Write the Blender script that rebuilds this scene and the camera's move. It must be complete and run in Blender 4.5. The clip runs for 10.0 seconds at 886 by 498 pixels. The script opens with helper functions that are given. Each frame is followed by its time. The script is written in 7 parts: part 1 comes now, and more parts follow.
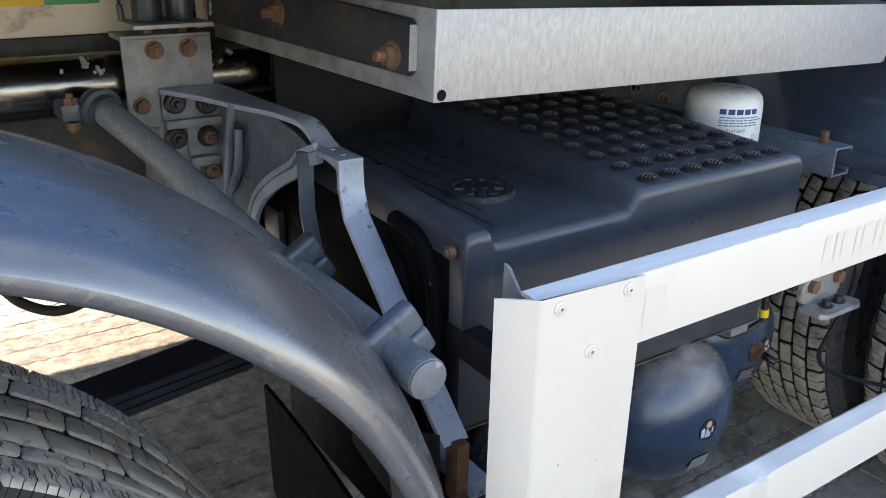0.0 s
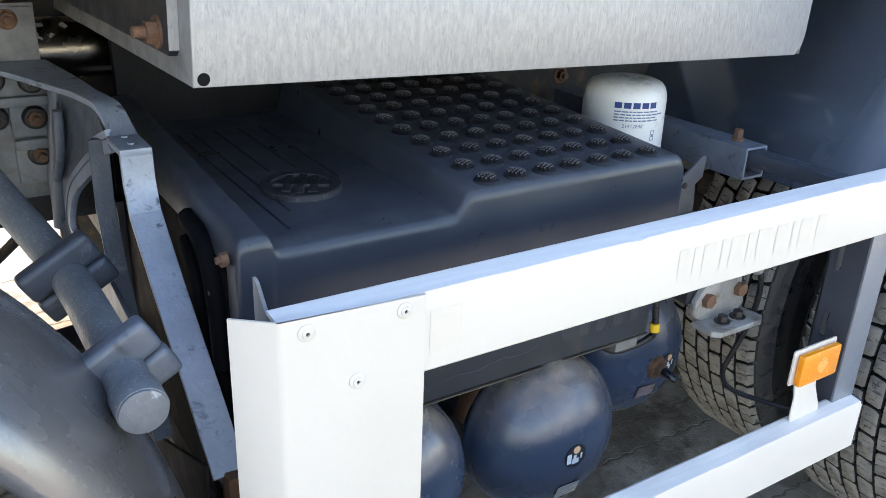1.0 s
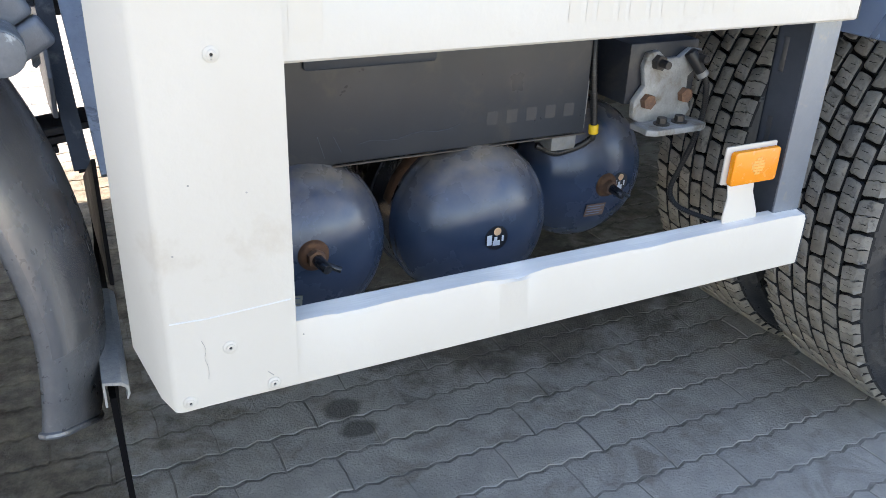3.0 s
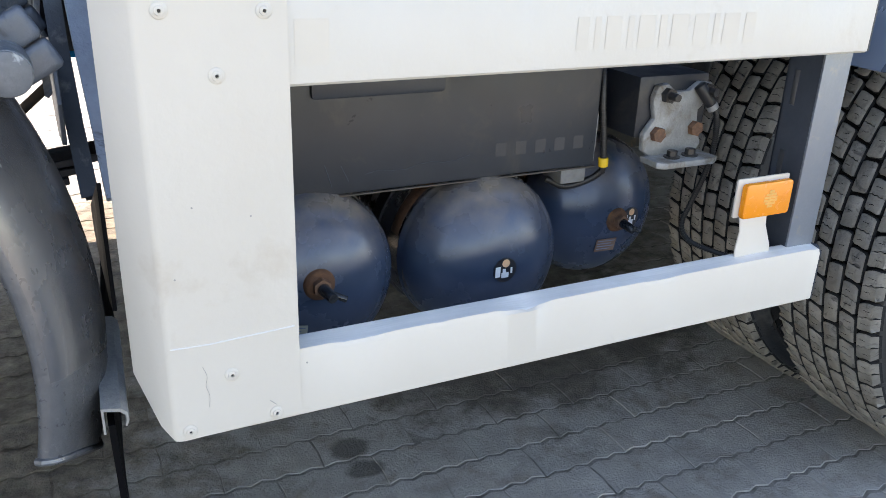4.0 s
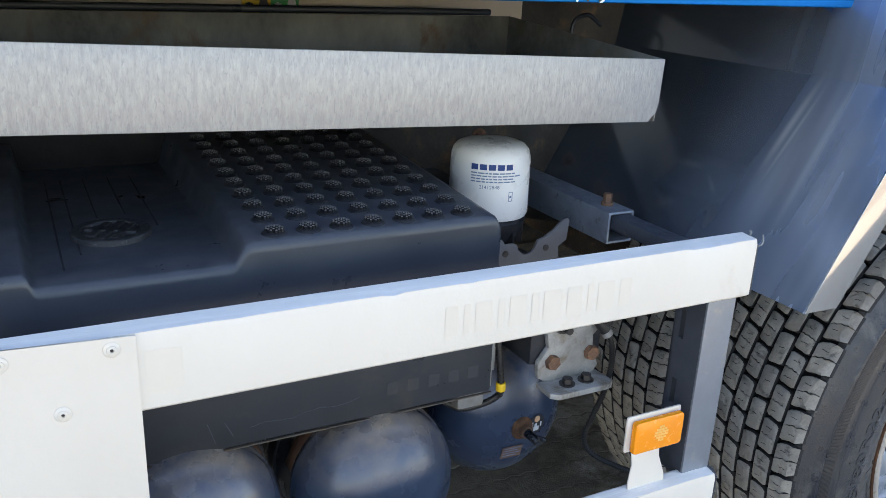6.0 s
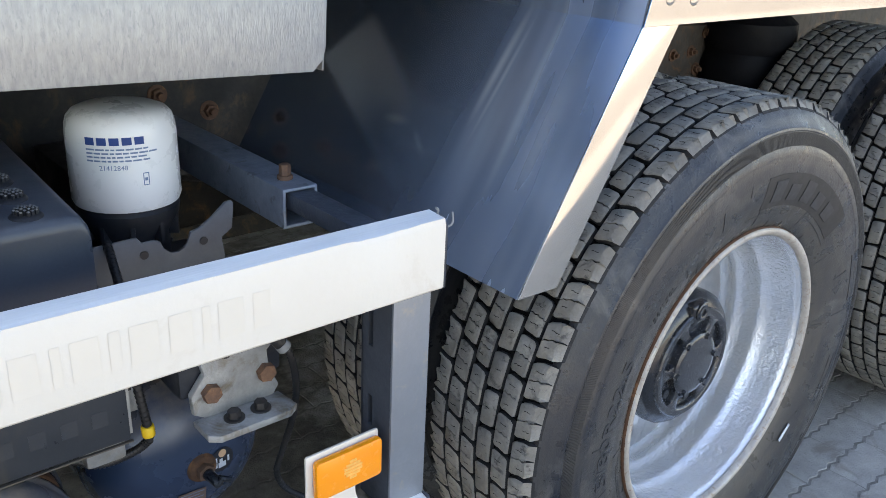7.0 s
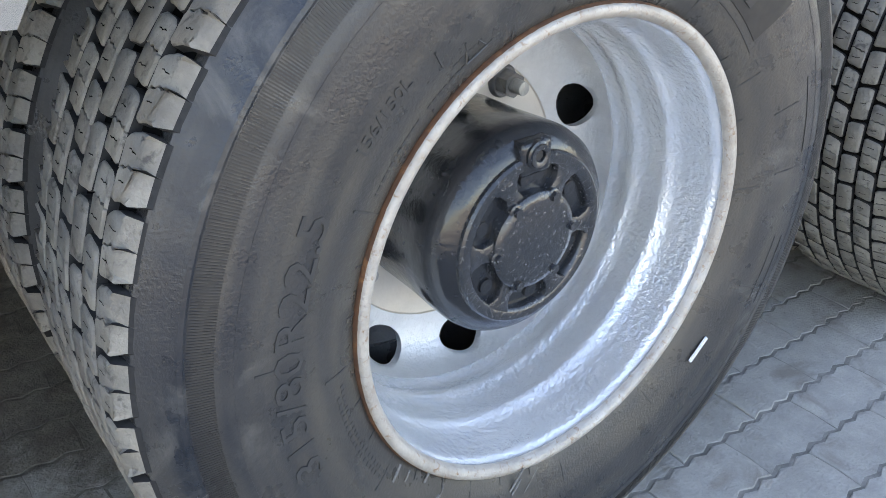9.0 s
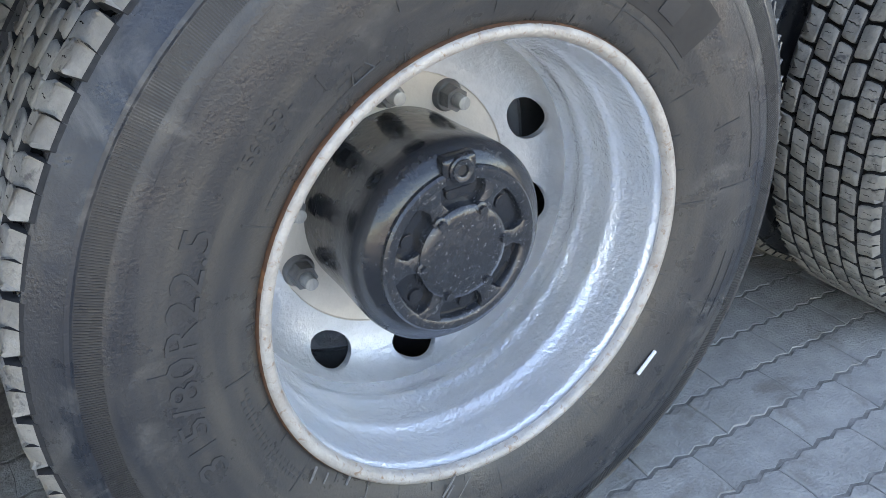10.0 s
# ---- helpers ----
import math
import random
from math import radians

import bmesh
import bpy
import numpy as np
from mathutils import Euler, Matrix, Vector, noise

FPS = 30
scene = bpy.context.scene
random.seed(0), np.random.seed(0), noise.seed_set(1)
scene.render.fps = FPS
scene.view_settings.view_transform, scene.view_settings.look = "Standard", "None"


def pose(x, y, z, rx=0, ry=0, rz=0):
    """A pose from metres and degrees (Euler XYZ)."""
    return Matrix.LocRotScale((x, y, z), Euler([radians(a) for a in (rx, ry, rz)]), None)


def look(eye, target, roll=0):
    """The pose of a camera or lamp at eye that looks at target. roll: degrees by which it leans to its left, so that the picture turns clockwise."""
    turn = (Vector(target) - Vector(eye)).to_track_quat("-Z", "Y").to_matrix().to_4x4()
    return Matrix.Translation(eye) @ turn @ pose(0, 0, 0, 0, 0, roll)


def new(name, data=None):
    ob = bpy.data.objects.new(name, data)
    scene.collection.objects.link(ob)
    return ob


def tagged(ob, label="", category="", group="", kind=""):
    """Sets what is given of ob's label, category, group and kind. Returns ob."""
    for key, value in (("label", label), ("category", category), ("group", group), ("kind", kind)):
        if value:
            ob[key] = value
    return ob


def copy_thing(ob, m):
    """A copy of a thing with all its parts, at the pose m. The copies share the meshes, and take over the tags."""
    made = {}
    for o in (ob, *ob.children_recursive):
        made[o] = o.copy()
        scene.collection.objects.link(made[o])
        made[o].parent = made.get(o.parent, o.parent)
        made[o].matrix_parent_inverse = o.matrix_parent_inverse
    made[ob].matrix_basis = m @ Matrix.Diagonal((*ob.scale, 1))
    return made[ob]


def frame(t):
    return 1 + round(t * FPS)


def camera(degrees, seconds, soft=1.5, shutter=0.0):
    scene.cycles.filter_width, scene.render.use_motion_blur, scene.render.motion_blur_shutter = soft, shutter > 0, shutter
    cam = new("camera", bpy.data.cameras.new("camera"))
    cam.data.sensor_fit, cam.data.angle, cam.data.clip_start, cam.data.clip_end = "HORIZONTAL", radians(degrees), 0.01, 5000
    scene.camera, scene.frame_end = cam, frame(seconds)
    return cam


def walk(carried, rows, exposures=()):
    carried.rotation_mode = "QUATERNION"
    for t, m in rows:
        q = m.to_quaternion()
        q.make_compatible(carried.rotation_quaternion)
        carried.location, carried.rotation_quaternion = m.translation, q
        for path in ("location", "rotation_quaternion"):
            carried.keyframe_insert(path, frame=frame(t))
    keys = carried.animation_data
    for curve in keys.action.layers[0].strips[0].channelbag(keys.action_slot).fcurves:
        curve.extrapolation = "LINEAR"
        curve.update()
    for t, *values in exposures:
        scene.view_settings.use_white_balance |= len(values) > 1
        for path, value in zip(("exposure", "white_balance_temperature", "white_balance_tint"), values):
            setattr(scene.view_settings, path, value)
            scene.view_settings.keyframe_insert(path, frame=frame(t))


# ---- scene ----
# Camera and its way along the truck's side
EXPOSURE = [(0.0, 2.54, 7800, 16), (1.0, 2.68, 7650, 15), (1.5, 2.56, 7750, 16), (2.5, 2.56, 7800, 16), (4.0, 2.34, 7750, 16), (5.0, 2.46, 7600, 14), (6.5, 2.40, 7750, 16), (7.5, 2.64, 7950, 16), (8.5, 2.96, 8150, 16), (9.5, 2.88, 7650, 15), (10.0, 2.88, 7600, 15)]
cam = camera(56.1, 10.0, 0.8)
PATH = [
    (0, (0.0, -0.554, 1.351), (1.05, 0.977, 0.608), 1.0),
    (0.5, (0.127, -0.56, 1.345), (1.16, 0.982, 0.601), 1.5),
    (1, (0.274, -0.588, 1.337), (1.283, 0.952, 0.556), 2.2),
    (1.5, (0.343, -0.728, 1.284), (1.326, 0.77, 0.394), 3.1),
    (2, (0.339, -0.829, 1.259), (1.245, 0.708, 0.355), 2.7),
    (2.5, (0.369, -0.82, 1.219), (1.237, 0.74, 0.318), 2.5),
    (2.7, (0.385, -0.814, 1.173), (1.239, 0.754, 0.271), 2.4),
    (3.8, (0.414, -0.825, 1.062), (1.236, 0.829, 0.296), 2.0),
    (4, (0.411, -0.819, 1.088), (1.238, 0.832, 0.32), 2.1),
    (4.5, (0.369, -0.833, 1.28), (1.214, 0.834, 0.569), 2.2),
    (5, (0.348, -0.893, 1.382), (1.206, 0.866, 0.969), 2.1),
    (5.2, (0.353, -0.891, 1.378), (1.224, 0.867, 0.991), 2.3),
    (6.3, (0.651, -0.725, 1.336), (1.583, 0.878, 0.587), 1.2),
    (6.5, (0.704, -0.683, 1.322), (1.795, 0.826, 0.592), 2.0),
    (7, (0.906, -0.657, 1.321), (2.128, 0.733, 0.562), 2.7),
    (7.5, (1.131, -0.704, 1.312), (2.353, 0.686, 0.553), 2.5),
    (8, (1.295, -0.63, 1.23), (2.505, 0.698, 0.35), 1.8),
    (8.5, (1.508, -0.551, 1.108), (2.699, 0.747, 0.16), 1.4),
    (9, (1.574, -0.567, 0.997), (2.655, 0.819, 0.044), 1.9),
    (9.5, (1.629, -0.672, 1.013), (2.605, 0.783, 0.05), 0.8),
    (10, (1.7, -0.678, 1.026), (2.655, 0.797, 0.07), 0.5),
]
walk(cam, [(t, look(eye, target, roll)) for t, eye, target, roll in PATH], EXPOSURE)


# Daylight: the sun stands behind the truck, so this side lies in open shade
SUN_HEIGHT, SUN_TURN = 48.0, -38.0
world = bpy.data.worlds.new("daylight")
scene.world = world
world.use_nodes = True
wn = world.node_tree.nodes
sky = wn.new("ShaderNodeTexSky")
sky.sky_type = "NISHITA"
sky.sun_disc = False
sky.sun_elevation, sky.sun_rotation = radians(SUN_HEIGHT), radians(SUN_TURN)
sky.air_density, sky.dust_density, sky.ozone_density = 1.0, 0.6, 1.0
wn["Background"].inputs["Strength"].default_value = 0.12
world.node_tree.links.new(sky.outputs["Color"], wn["Background"].inputs["Color"])
sun = new("sun", bpy.data.lights.new("sun", "SUN"))
sun.data.energy, sun.data.angle, sun.data.color = 4.0, radians(0.5), (1.0, 0.95, 0.87)
_a, _e = radians(SUN_TURN), radians(SUN_HEIGHT)
sun.matrix_world = look((0, 0, 0), (-math.sin(_a) * math.cos(_e), -math.cos(_a) * math.cos(_e), -math.sin(_e)))

# ---- materials ----
def material(name, base, second=None, rough=0.5, metal=0.0, scale=8.0, spread=0.25, grain=120.0, relief=0.0, relief_scale=60.0,
             stain=None, stain_scale=6.0, stain_amount=0.0, stain_detail=8.0, rough_spread=0.1, coat=0.0, stretch=(1, 1, 1), per_piece=0.0, dust=None, dust_amount=0.0, in_world=False):
    """Two scales of colour variation, a stain of its own colour, grain in the gloss and a fine relief."""
    m = bpy.data.materials.new(name)
    m.use_nodes = True
    t = m.node_tree
    n, l = t.nodes, t.links
    b = n["Principled BSDF"]
    co = n.new("ShaderNodeTexCoord")
    mp = n.new("ShaderNodeMapping")
    mp.inputs["Scale"].default_value = stretch
    if in_world:
        l.new(n.new("ShaderNodeNewGeometry").outputs["Position"], mp.inputs["Vector"])
    elif per_piece:
        own, wide, place = n.new("ShaderNodeObjectInfo"), n.new("ShaderNodeMath"), n.new("ShaderNodeVectorMath")
        wide.operation, wide.inputs[1].default_value = "MULTIPLY", 40.0
        l.new(own.outputs["Random"], wide.inputs[0])
        l.new(co.outputs["Object"], place.inputs[0]), l.new(wide.outputs[0], place.inputs[1])
        l.new(place.outputs[0], mp.inputs["Vector"])
    else:
        l.new(co.outputs["Object"], mp.inputs["Vector"])

    def cloud(s, detail=5.0, rough_=0.6, dist=0.0):
        q = n.new("ShaderNodeTexNoise")
        q.inputs["Scale"].default_value, q.inputs["Detail"].default_value = s, detail
        q.inputs["Roughness"].default_value, q.inputs["Distortion"].default_value = rough_, dist
        l.new(mp.outputs["Vector"], q.inputs["Vector"])
        return q.outputs["Fac"]

    def ramp(fac, lo, hi):
        q = n.new("ShaderNodeMapRange")
        q.inputs["From Min"].default_value, q.inputs["From Max"].default_value = lo, hi
        l.new(fac, q.inputs["Value"])
        return q.outputs["Result"]

    def mix(fac, a, c, amount=1.0):
        q = n.new("ShaderNodeMix")
        q.data_type = "RGBA"
        if amount != 1.0:
            k = n.new("ShaderNodeMath")
            k.operation = "MULTIPLY"
            k.inputs[1].default_value = amount
            l.new(fac, k.inputs[0])
            fac = k.outputs[0]
        l.new(fac, q.inputs["Factor"])
        for v, s in ((a, q.inputs["A"]), (c, q.inputs["B"])):
            if isinstance(v, tuple):
                s.default_value = (*v, 1)
            else:
                l.new(v, s)
        return q.outputs["Result"]

    second = second or tuple(c * (1 - spread) for c in base)
    big = cloud(scale)
    fine = cloud(grain, 3.0)
    colour = mix(ramp(big, 0.35, 0.65), base, second)
    colour = mix(ramp(fine, 0.3, 0.75), colour, tuple(c * (1 - 0.6 * spread) for c in base), 0.5)
    if stain:
        colour = mix(ramp(cloud(stain_scale, stain_detail, 0.65, 0.6), 0.62 - 0.3 * stain_amount, 0.72 - 0.2 * stain_amount), colour, stain)
    if per_piece:
        info = n.new("ShaderNodeObjectInfo")
        isl = n.new("ShaderNodeNewGeometry")
        s = n.new("ShaderNodeMath")
        s.operation = "ADD"
        l.new(info.outputs["Random"], s.inputs[0])
        l.new(isl.outputs["Random Per Island"], s.inputs[1])
        f = n.new("ShaderNodeMath")
        f.operation = "FRACT"
        l.new(s.outputs[0], f.inputs[0])
        hsv = n.new("ShaderNodeHueSaturation")
        l.new(colour, hsv.inputs["Color"])
        r = n.new("ShaderNodeMapRange")
        r.inputs["To Min"].default_value, r.inputs["To Max"].default_value = 1 - per_piece, 1 + per_piece
        l.new(f.outputs[0], r.inputs["Value"])
        l.new(r.outputs["Result"], hsv.inputs["Value"])
        colour = hsv.outputs["Color"]
    # Paler upward faces: settled dust, with top sheen painted in alongside
    if dust:
        geo = n.new("ShaderNodeNewGeometry")
        sep = n.new("ShaderNodeSeparateXYZ")
        l.new(geo.outputs["Normal"], sep.inputs[0])
        up = ramp(sep.outputs["Z"], 0.2, 1.0)
        k = n.new("ShaderNodeMath")
        k.operation = "MULTIPLY"
        l.new(up, k.inputs[0])
        l.new(ramp(cloud(22.0, 6.0), 0.3, 0.7), k.inputs[1])
        colour = mix(k.outputs[0], colour, dust, dust_amount)
    l.new(colour, b.inputs["Base Color"])
    rr = n.new("ShaderNodeMapRange")
    rr.inputs["From Min"].default_value, rr.inputs["From Max"].default_value = 0.3, 0.7
    rr.inputs["To Min"].default_value, rr.inputs["To Max"].default_value = max(0.03, rough - rough_spread), min(1, rough + rough_spread)
    l.new(cloud(scale * 3.1, 6.0), rr.inputs["Value"])
    l.new(rr.outputs["Result"], b.inputs["Roughness"])
    b.inputs["Metallic"].default_value = metal
    if coat:
        b.inputs["Coat Weight"].default_value, b.inputs["Coat Roughness"].default_value = coat, 0.08
    if relief:
        bump = n.new("ShaderNodeBump")
        bump.inputs["Strength"].default_value, bump.inputs["Distance"].default_value = 1.0, relief
        l.new(cloud(relief_scale, 4.0), bump.inputs["Height"])
        l.new(bump.outputs["Normal"], b.inputs["Normal"])
    return m


RUST = (0.20, 0.075, 0.028)
WHITE_PAINT = material("white_paint", (0.640, 0.599, 0.532), (0.605, 0.560, 0.490), 0.40, scale=3.5, spread=0.05, relief=0.0004, relief_scale=90, stain=(0.55, 0.492, 0.415), stain_scale=4.0, stain_amount=0.05, rough_spread=0.08)
BARE_ALU = material("bare_aluminium", (0.84, 0.82, 0.78), (0.66, 0.655, 0.64), 0.42, 0.15, scale=30, spread=0.25, relief=0.0004, relief_scale=200, stretch=(0.10, 1, 1))
GALV = material("galvanised_steel", (0.410, 0.405, 0.385), (0.300, 0.302, 0.295), 0.46, 0.35, scale=150, spread=0.35, grain=420, relief=0.0008, relief_scale=330, stretch=(1, 1, 0.30), stain=(0.270, 0.276, 0.276), stain_scale=260, stain_amount=0.30)
GALV_DIRTY = material("weathered_galvanised", (0.29, 0.295, 0.295), (0.145, 0.15, 0.155), 0.58, 0.3, scale=22, spread=0.5, grain=260, relief=0.0008, relief_scale=140, stain=(0.20, 0.18, 0.15), stain_scale=14, stain_amount=0.28)
TUBE_GALV = material("speckled_tube_steel", (0.205, 0.224, 0.238), (0.140, 0.155, 0.168), 0.48, 0.25, scale=16, spread=0.45, grain=260, relief=0.0009, relief_scale=210, stain=(0.31, 0.33, 0.345), stain_scale=240, stain_amount=0.22)
GREY_PAINT = material("grey_paint", (0.36, 0.405, 0.465), (0.24, 0.275, 0.325), 0.42, 0.2, scale=14, spread=0.5, grain=170, relief=0.0010, relief_scale=150, stain=(0.070, 0.078, 0.090), stain_scale=46, stain_amount=0.14)
DARK_PAINT = material("dark_grey_paint", (0.072, 0.086, 0.108), (0.045, 0.054, 0.069), 0.38, 0.15, scale=11, spread=0.4, grain=130, relief=0.0008, relief_scale=110, stain=(0.16, 0.17, 0.18), stain_scale=22, stain_amount=0.10)
BLACK_PLASTIC = material("black_plastic", (0.026, 0.034, 0.047), (0.036, 0.045, 0.059), 0.36, scale=5, spread=0.3, grain=300, relief=0.00010, relief_scale=700, rough_spread=0.10, dust=(0.105, 0.113, 0.126), dust_amount=0.5)
STUD_PLASTIC = material("scuffed_black_plastic", (0.012, 0.013, 0.016), (0.020, 0.022, 0.026), 0.42, scale=60, spread=0.3, grain=500)
BLACK_STEEL = material("black_steel", (0.016, 0.019, 0.026), (0.027, 0.030, 0.036), 0.40, 0.1, scale=9, spread=0.3, relief=0.0004, relief_scale=90, stain=(0.042, 0.040, 0.039), stain_scale=10, stain_amount=0.2)
PIPE_STEEL = material("dark_polished_pipe", (0.25, 0.235, 0.215), (0.15, 0.14, 0.125), 0.22, 1.0, scale=8, spread=0.3, relief=0.0003, relief_scale=60, rough_spread=0.08)
TRAY_STEEL = material("scuffed_dark_steel", (0.040, 0.045, 0.053), (0.028, 0.031, 0.037), 0.36, 0.25, scale=5, spread=0.3, relief=0.0002, relief_scale=80, stain=(0.060, 0.058, 0.055), stain_scale=7, stain_amount=0.2)
# Warm dust tone also paints the highlight along the tank tops
TANK_BLUE = material("blue_black_tank_paint", (0.036, 0.058, 0.105), (0.046, 0.068, 0.110), 0.26, 0.25, scale=4, spread=0.15, relief=0.0002, relief_scale=60, dust=(0.46, 0.36, 0.24), dust_amount=0.7)
RUST_MAT = material("rust", (0.115, 0.050, 0.023), (0.070, 0.034, 0.020), 0.85, 0.1, scale=40, spread=0.4, grain=300, relief=0.0012, relief_scale=180, stain=(0.19, 0.085, 0.035), stain_scale=60, stain_amount=0.3)
RUST_BOLT = material("rusted_bolt", (0.20, 0.105, 0.062), (0.115, 0.065, 0.045), 0.75, 0.2, scale=70, spread=0.4, grain=400, relief=0.0012, relief_scale=260, stain=(0.27, 0.13, 0.06), stain_scale=90, stain_amount=0.2)
DARK_BOLT = material("dark_bolt", (0.035, 0.035, 0.038), (0.06, 0.055, 0.05), 0.4, 0.5, scale=60, spread=0.3)
# One steel in two tints: dark blue and warm cream paint in its reflections
BRUSHED = material("blue_tinted_stainless", (0.265, 0.355, 0.490), (0.215, 0.290, 0.405), 0.11, 0.88, scale=1.3, spread=0.15, grain=5, rough_spread=0.03, stretch=(1, 3.2, 0.45))
STAINLESS = material("cream_tinted_stainless", (0.64, 0.60, 0.54), (0.57, 0.535, 0.48), 0.13, 0.80, scale=3, spread=0.06, grain=60, relief=0.00006, relief_scale=12, rough_spread=0.06, stretch=(1, 1, 0.25))
RUBBER = material("tyre_rubber", (0.014, 0.017, 0.023), (0.032, 0.034, 0.039), 0.35, scale=7, spread=0.4, grain=220, relief=0.0009, relief_scale=240, stain=(0.095, 0.092, 0.087), stain_scale=9, stain_amount=0.20, rough_spread=0.20)


def dusty_sidewall(m):
    """Brown road dust that thins out from the rim outwards, in streaks round the wheel."""
    t = m.node_tree
    n, l = t.nodes, t.links
    b = n["Principled BSDF"]
    was = b.inputs["Base Color"].links[0].from_socket
    co = n.new("ShaderNodeTexCoord")
    sep = n.new("ShaderNodeSeparateXYZ")
    l.new(co.outputs["Object"], sep.inputs[0])
    flat = n.new("ShaderNodeCombineXYZ")
    l.new(sep.outputs["X"], flat.inputs["X"]), l.new(sep.outputs["Z"], flat.inputs["Y"])
    length = n.new("ShaderNodeVectorMath")
    length.operation = "LENGTH"
    l.new(flat.outputs[0], length.inputs[0])
    rx, rz = n.new("ShaderNodeMath"), n.new("ShaderNodeMath")
    for q, axis in ((rx, "X"), (rz, "Z")):
        q.operation = "DIVIDE"
        l.new(sep.outputs[axis], q.inputs[0]), l.new(length.outputs["Value"], q.inputs[1])
    polar = n.new("ShaderNodeCombineXYZ")
    k = n.new("ShaderNodeMath")
    k.operation = "MULTIPLY"
    k.inputs[1].default_value = 26.0
    l.new(length.outputs["Value"], k.inputs[0]), l.new(k.outputs[0], polar.inputs["X"]), l.new(rx.outputs[0], polar.inputs["Y"]), l.new(rz.outputs[0], polar.inputs["Z"])
    streak = n.new("ShaderNodeTexNoise")
    streak.inputs["Scale"].default_value, streak.inputs["Detail"].default_value = 1.6, 7.0
    l.new(polar.outputs[0], streak.inputs["Vector"])
    fade = n.new("ShaderNodeMapRange")
    fade.inputs["From Min"].default_value, fade.inputs["From Max"].default_value = 0.46, 0.33
    l.new(length.outputs["Value"], fade.inputs["Value"])
    mul = n.new("ShaderNodeMath")
    mul.operation = "MULTIPLY_ADD"
    mul.inputs[1].default_value = 0.50
    l.new(fade.outputs["Result"], mul.inputs[0])
    lo = n.new("ShaderNodeMapRange")
    lo.inputs["From Min"].default_value, lo.inputs["From Max"].default_value, lo.inputs["To Max"].default_value = 0.44, 0.66, 0.70
    l.new(streak.outputs["Fac"], lo.inputs["Value"])
    l.new(lo.outputs["Result"], mul.inputs[2])
    mix = n.new("ShaderNodeMix")
    mix.data_type, mix.clamp_factor = "RGBA", True
    l.new(mul.outputs[0], mix.inputs["Factor"])
    l.new(was, mix.inputs["A"])
    mix.inputs["B"].default_value = (0.062, 0.057, 0.050, 1)
    l.new(mix.outputs["Result"], b.inputs["Base Color"])


dusty_sidewall(RUBBER)
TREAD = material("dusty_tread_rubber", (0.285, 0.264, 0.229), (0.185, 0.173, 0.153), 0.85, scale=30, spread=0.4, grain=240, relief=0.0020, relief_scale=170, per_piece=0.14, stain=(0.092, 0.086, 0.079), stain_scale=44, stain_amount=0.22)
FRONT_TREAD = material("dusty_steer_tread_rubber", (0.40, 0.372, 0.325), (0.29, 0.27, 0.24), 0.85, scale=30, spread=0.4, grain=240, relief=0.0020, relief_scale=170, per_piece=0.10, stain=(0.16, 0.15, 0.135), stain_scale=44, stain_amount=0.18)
# Undusted rubber, darkened further to put the grooves' shade into the colour
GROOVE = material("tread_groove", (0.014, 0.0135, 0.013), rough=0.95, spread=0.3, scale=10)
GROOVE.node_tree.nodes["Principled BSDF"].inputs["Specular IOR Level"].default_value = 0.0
# Block sides darkened the same way, as shade between the blocks
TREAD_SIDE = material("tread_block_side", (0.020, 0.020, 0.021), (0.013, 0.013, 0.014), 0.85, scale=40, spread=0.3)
PATCH = material("dark_rubber_patch", (0.022, 0.021, 0.021), rough=0.6, spread=0.2, scale=20)
LETTER = material("raised_rubber", (0.044, 0.044, 0.045), (0.034, 0.034, 0.035), rough=0.42, spread=0.2, scale=30)
BAR_RUBBER = material("dark_raised_rubber", (0.031, 0.031, 0.032), (0.025, 0.025, 0.026), rough=0.45, spread=0.2, scale=30)
SILVER = material("silver_wheel_paint", (0.88, 0.90, 0.93), (0.74, 0.77, 0.81), 0.19, 0.70, scale=10, spread=0.16, grain=120, relief=0.0026, relief_scale=130, rough_spread=0.07)
SILVER_DISC = material("matt_silver_disc_paint", (0.60, 0.615, 0.63), (0.47, 0.485, 0.50), 0.36, 0.45, scale=14, spread=0.2, grain=140, relief=0.0022, relief_scale=110, rough_spread=0.08)
RIM_LIP = material("worn_rim_lip", (0.50, 0.47, 0.43), (0.36, 0.32, 0.28), 0.50, 0.35, scale=40, spread=0.4, relief=0.0020, relief_scale=260, stain=(0.27, 0.18, 0.12), stain_scale=95, stain_amount=0.20)
NUT_STEEL = material("dull_wheel_nut_steel", (0.20, 0.203, 0.208), (0.11, 0.11, 0.113), 0.38, 0.6, scale=40, spread=0.4, relief=0.0006, relief_scale=160, stain=(0.12, 0.105, 0.09), stain_scale=60, stain_amount=0.14)
CREAM_DISC = material("pale_wheel_disc", (0.62, 0.58, 0.52), (0.54, 0.50, 0.45), 0.5, 0.2, scale=16, spread=0.15, relief=0.0008, relief_scale=120)
HUB_BLACK = material("thick_black_hub_paint", (0.012, 0.014, 0.018), (0.019, 0.021, 0.025), 0.22, 0.0, scale=14, spread=0.3, relief=0.0018, relief_scale=40, rough_spread=0.08, coat=0.25, stain=(0.050, 0.048, 0.046), stain_scale=26, stain_amount=0.05)
HUB_GREY = material("dusty_hub_face", (0.026, 0.029, 0.034), (0.017, 0.019, 0.023), 0.20, 0.0, scale=40, spread=0.4, relief=0.0018, relief_scale=120, coat=0.5, rough_spread=0.08, stain=(0.20, 0.198, 0.195), stain_scale=190, stain_amount=0.08)
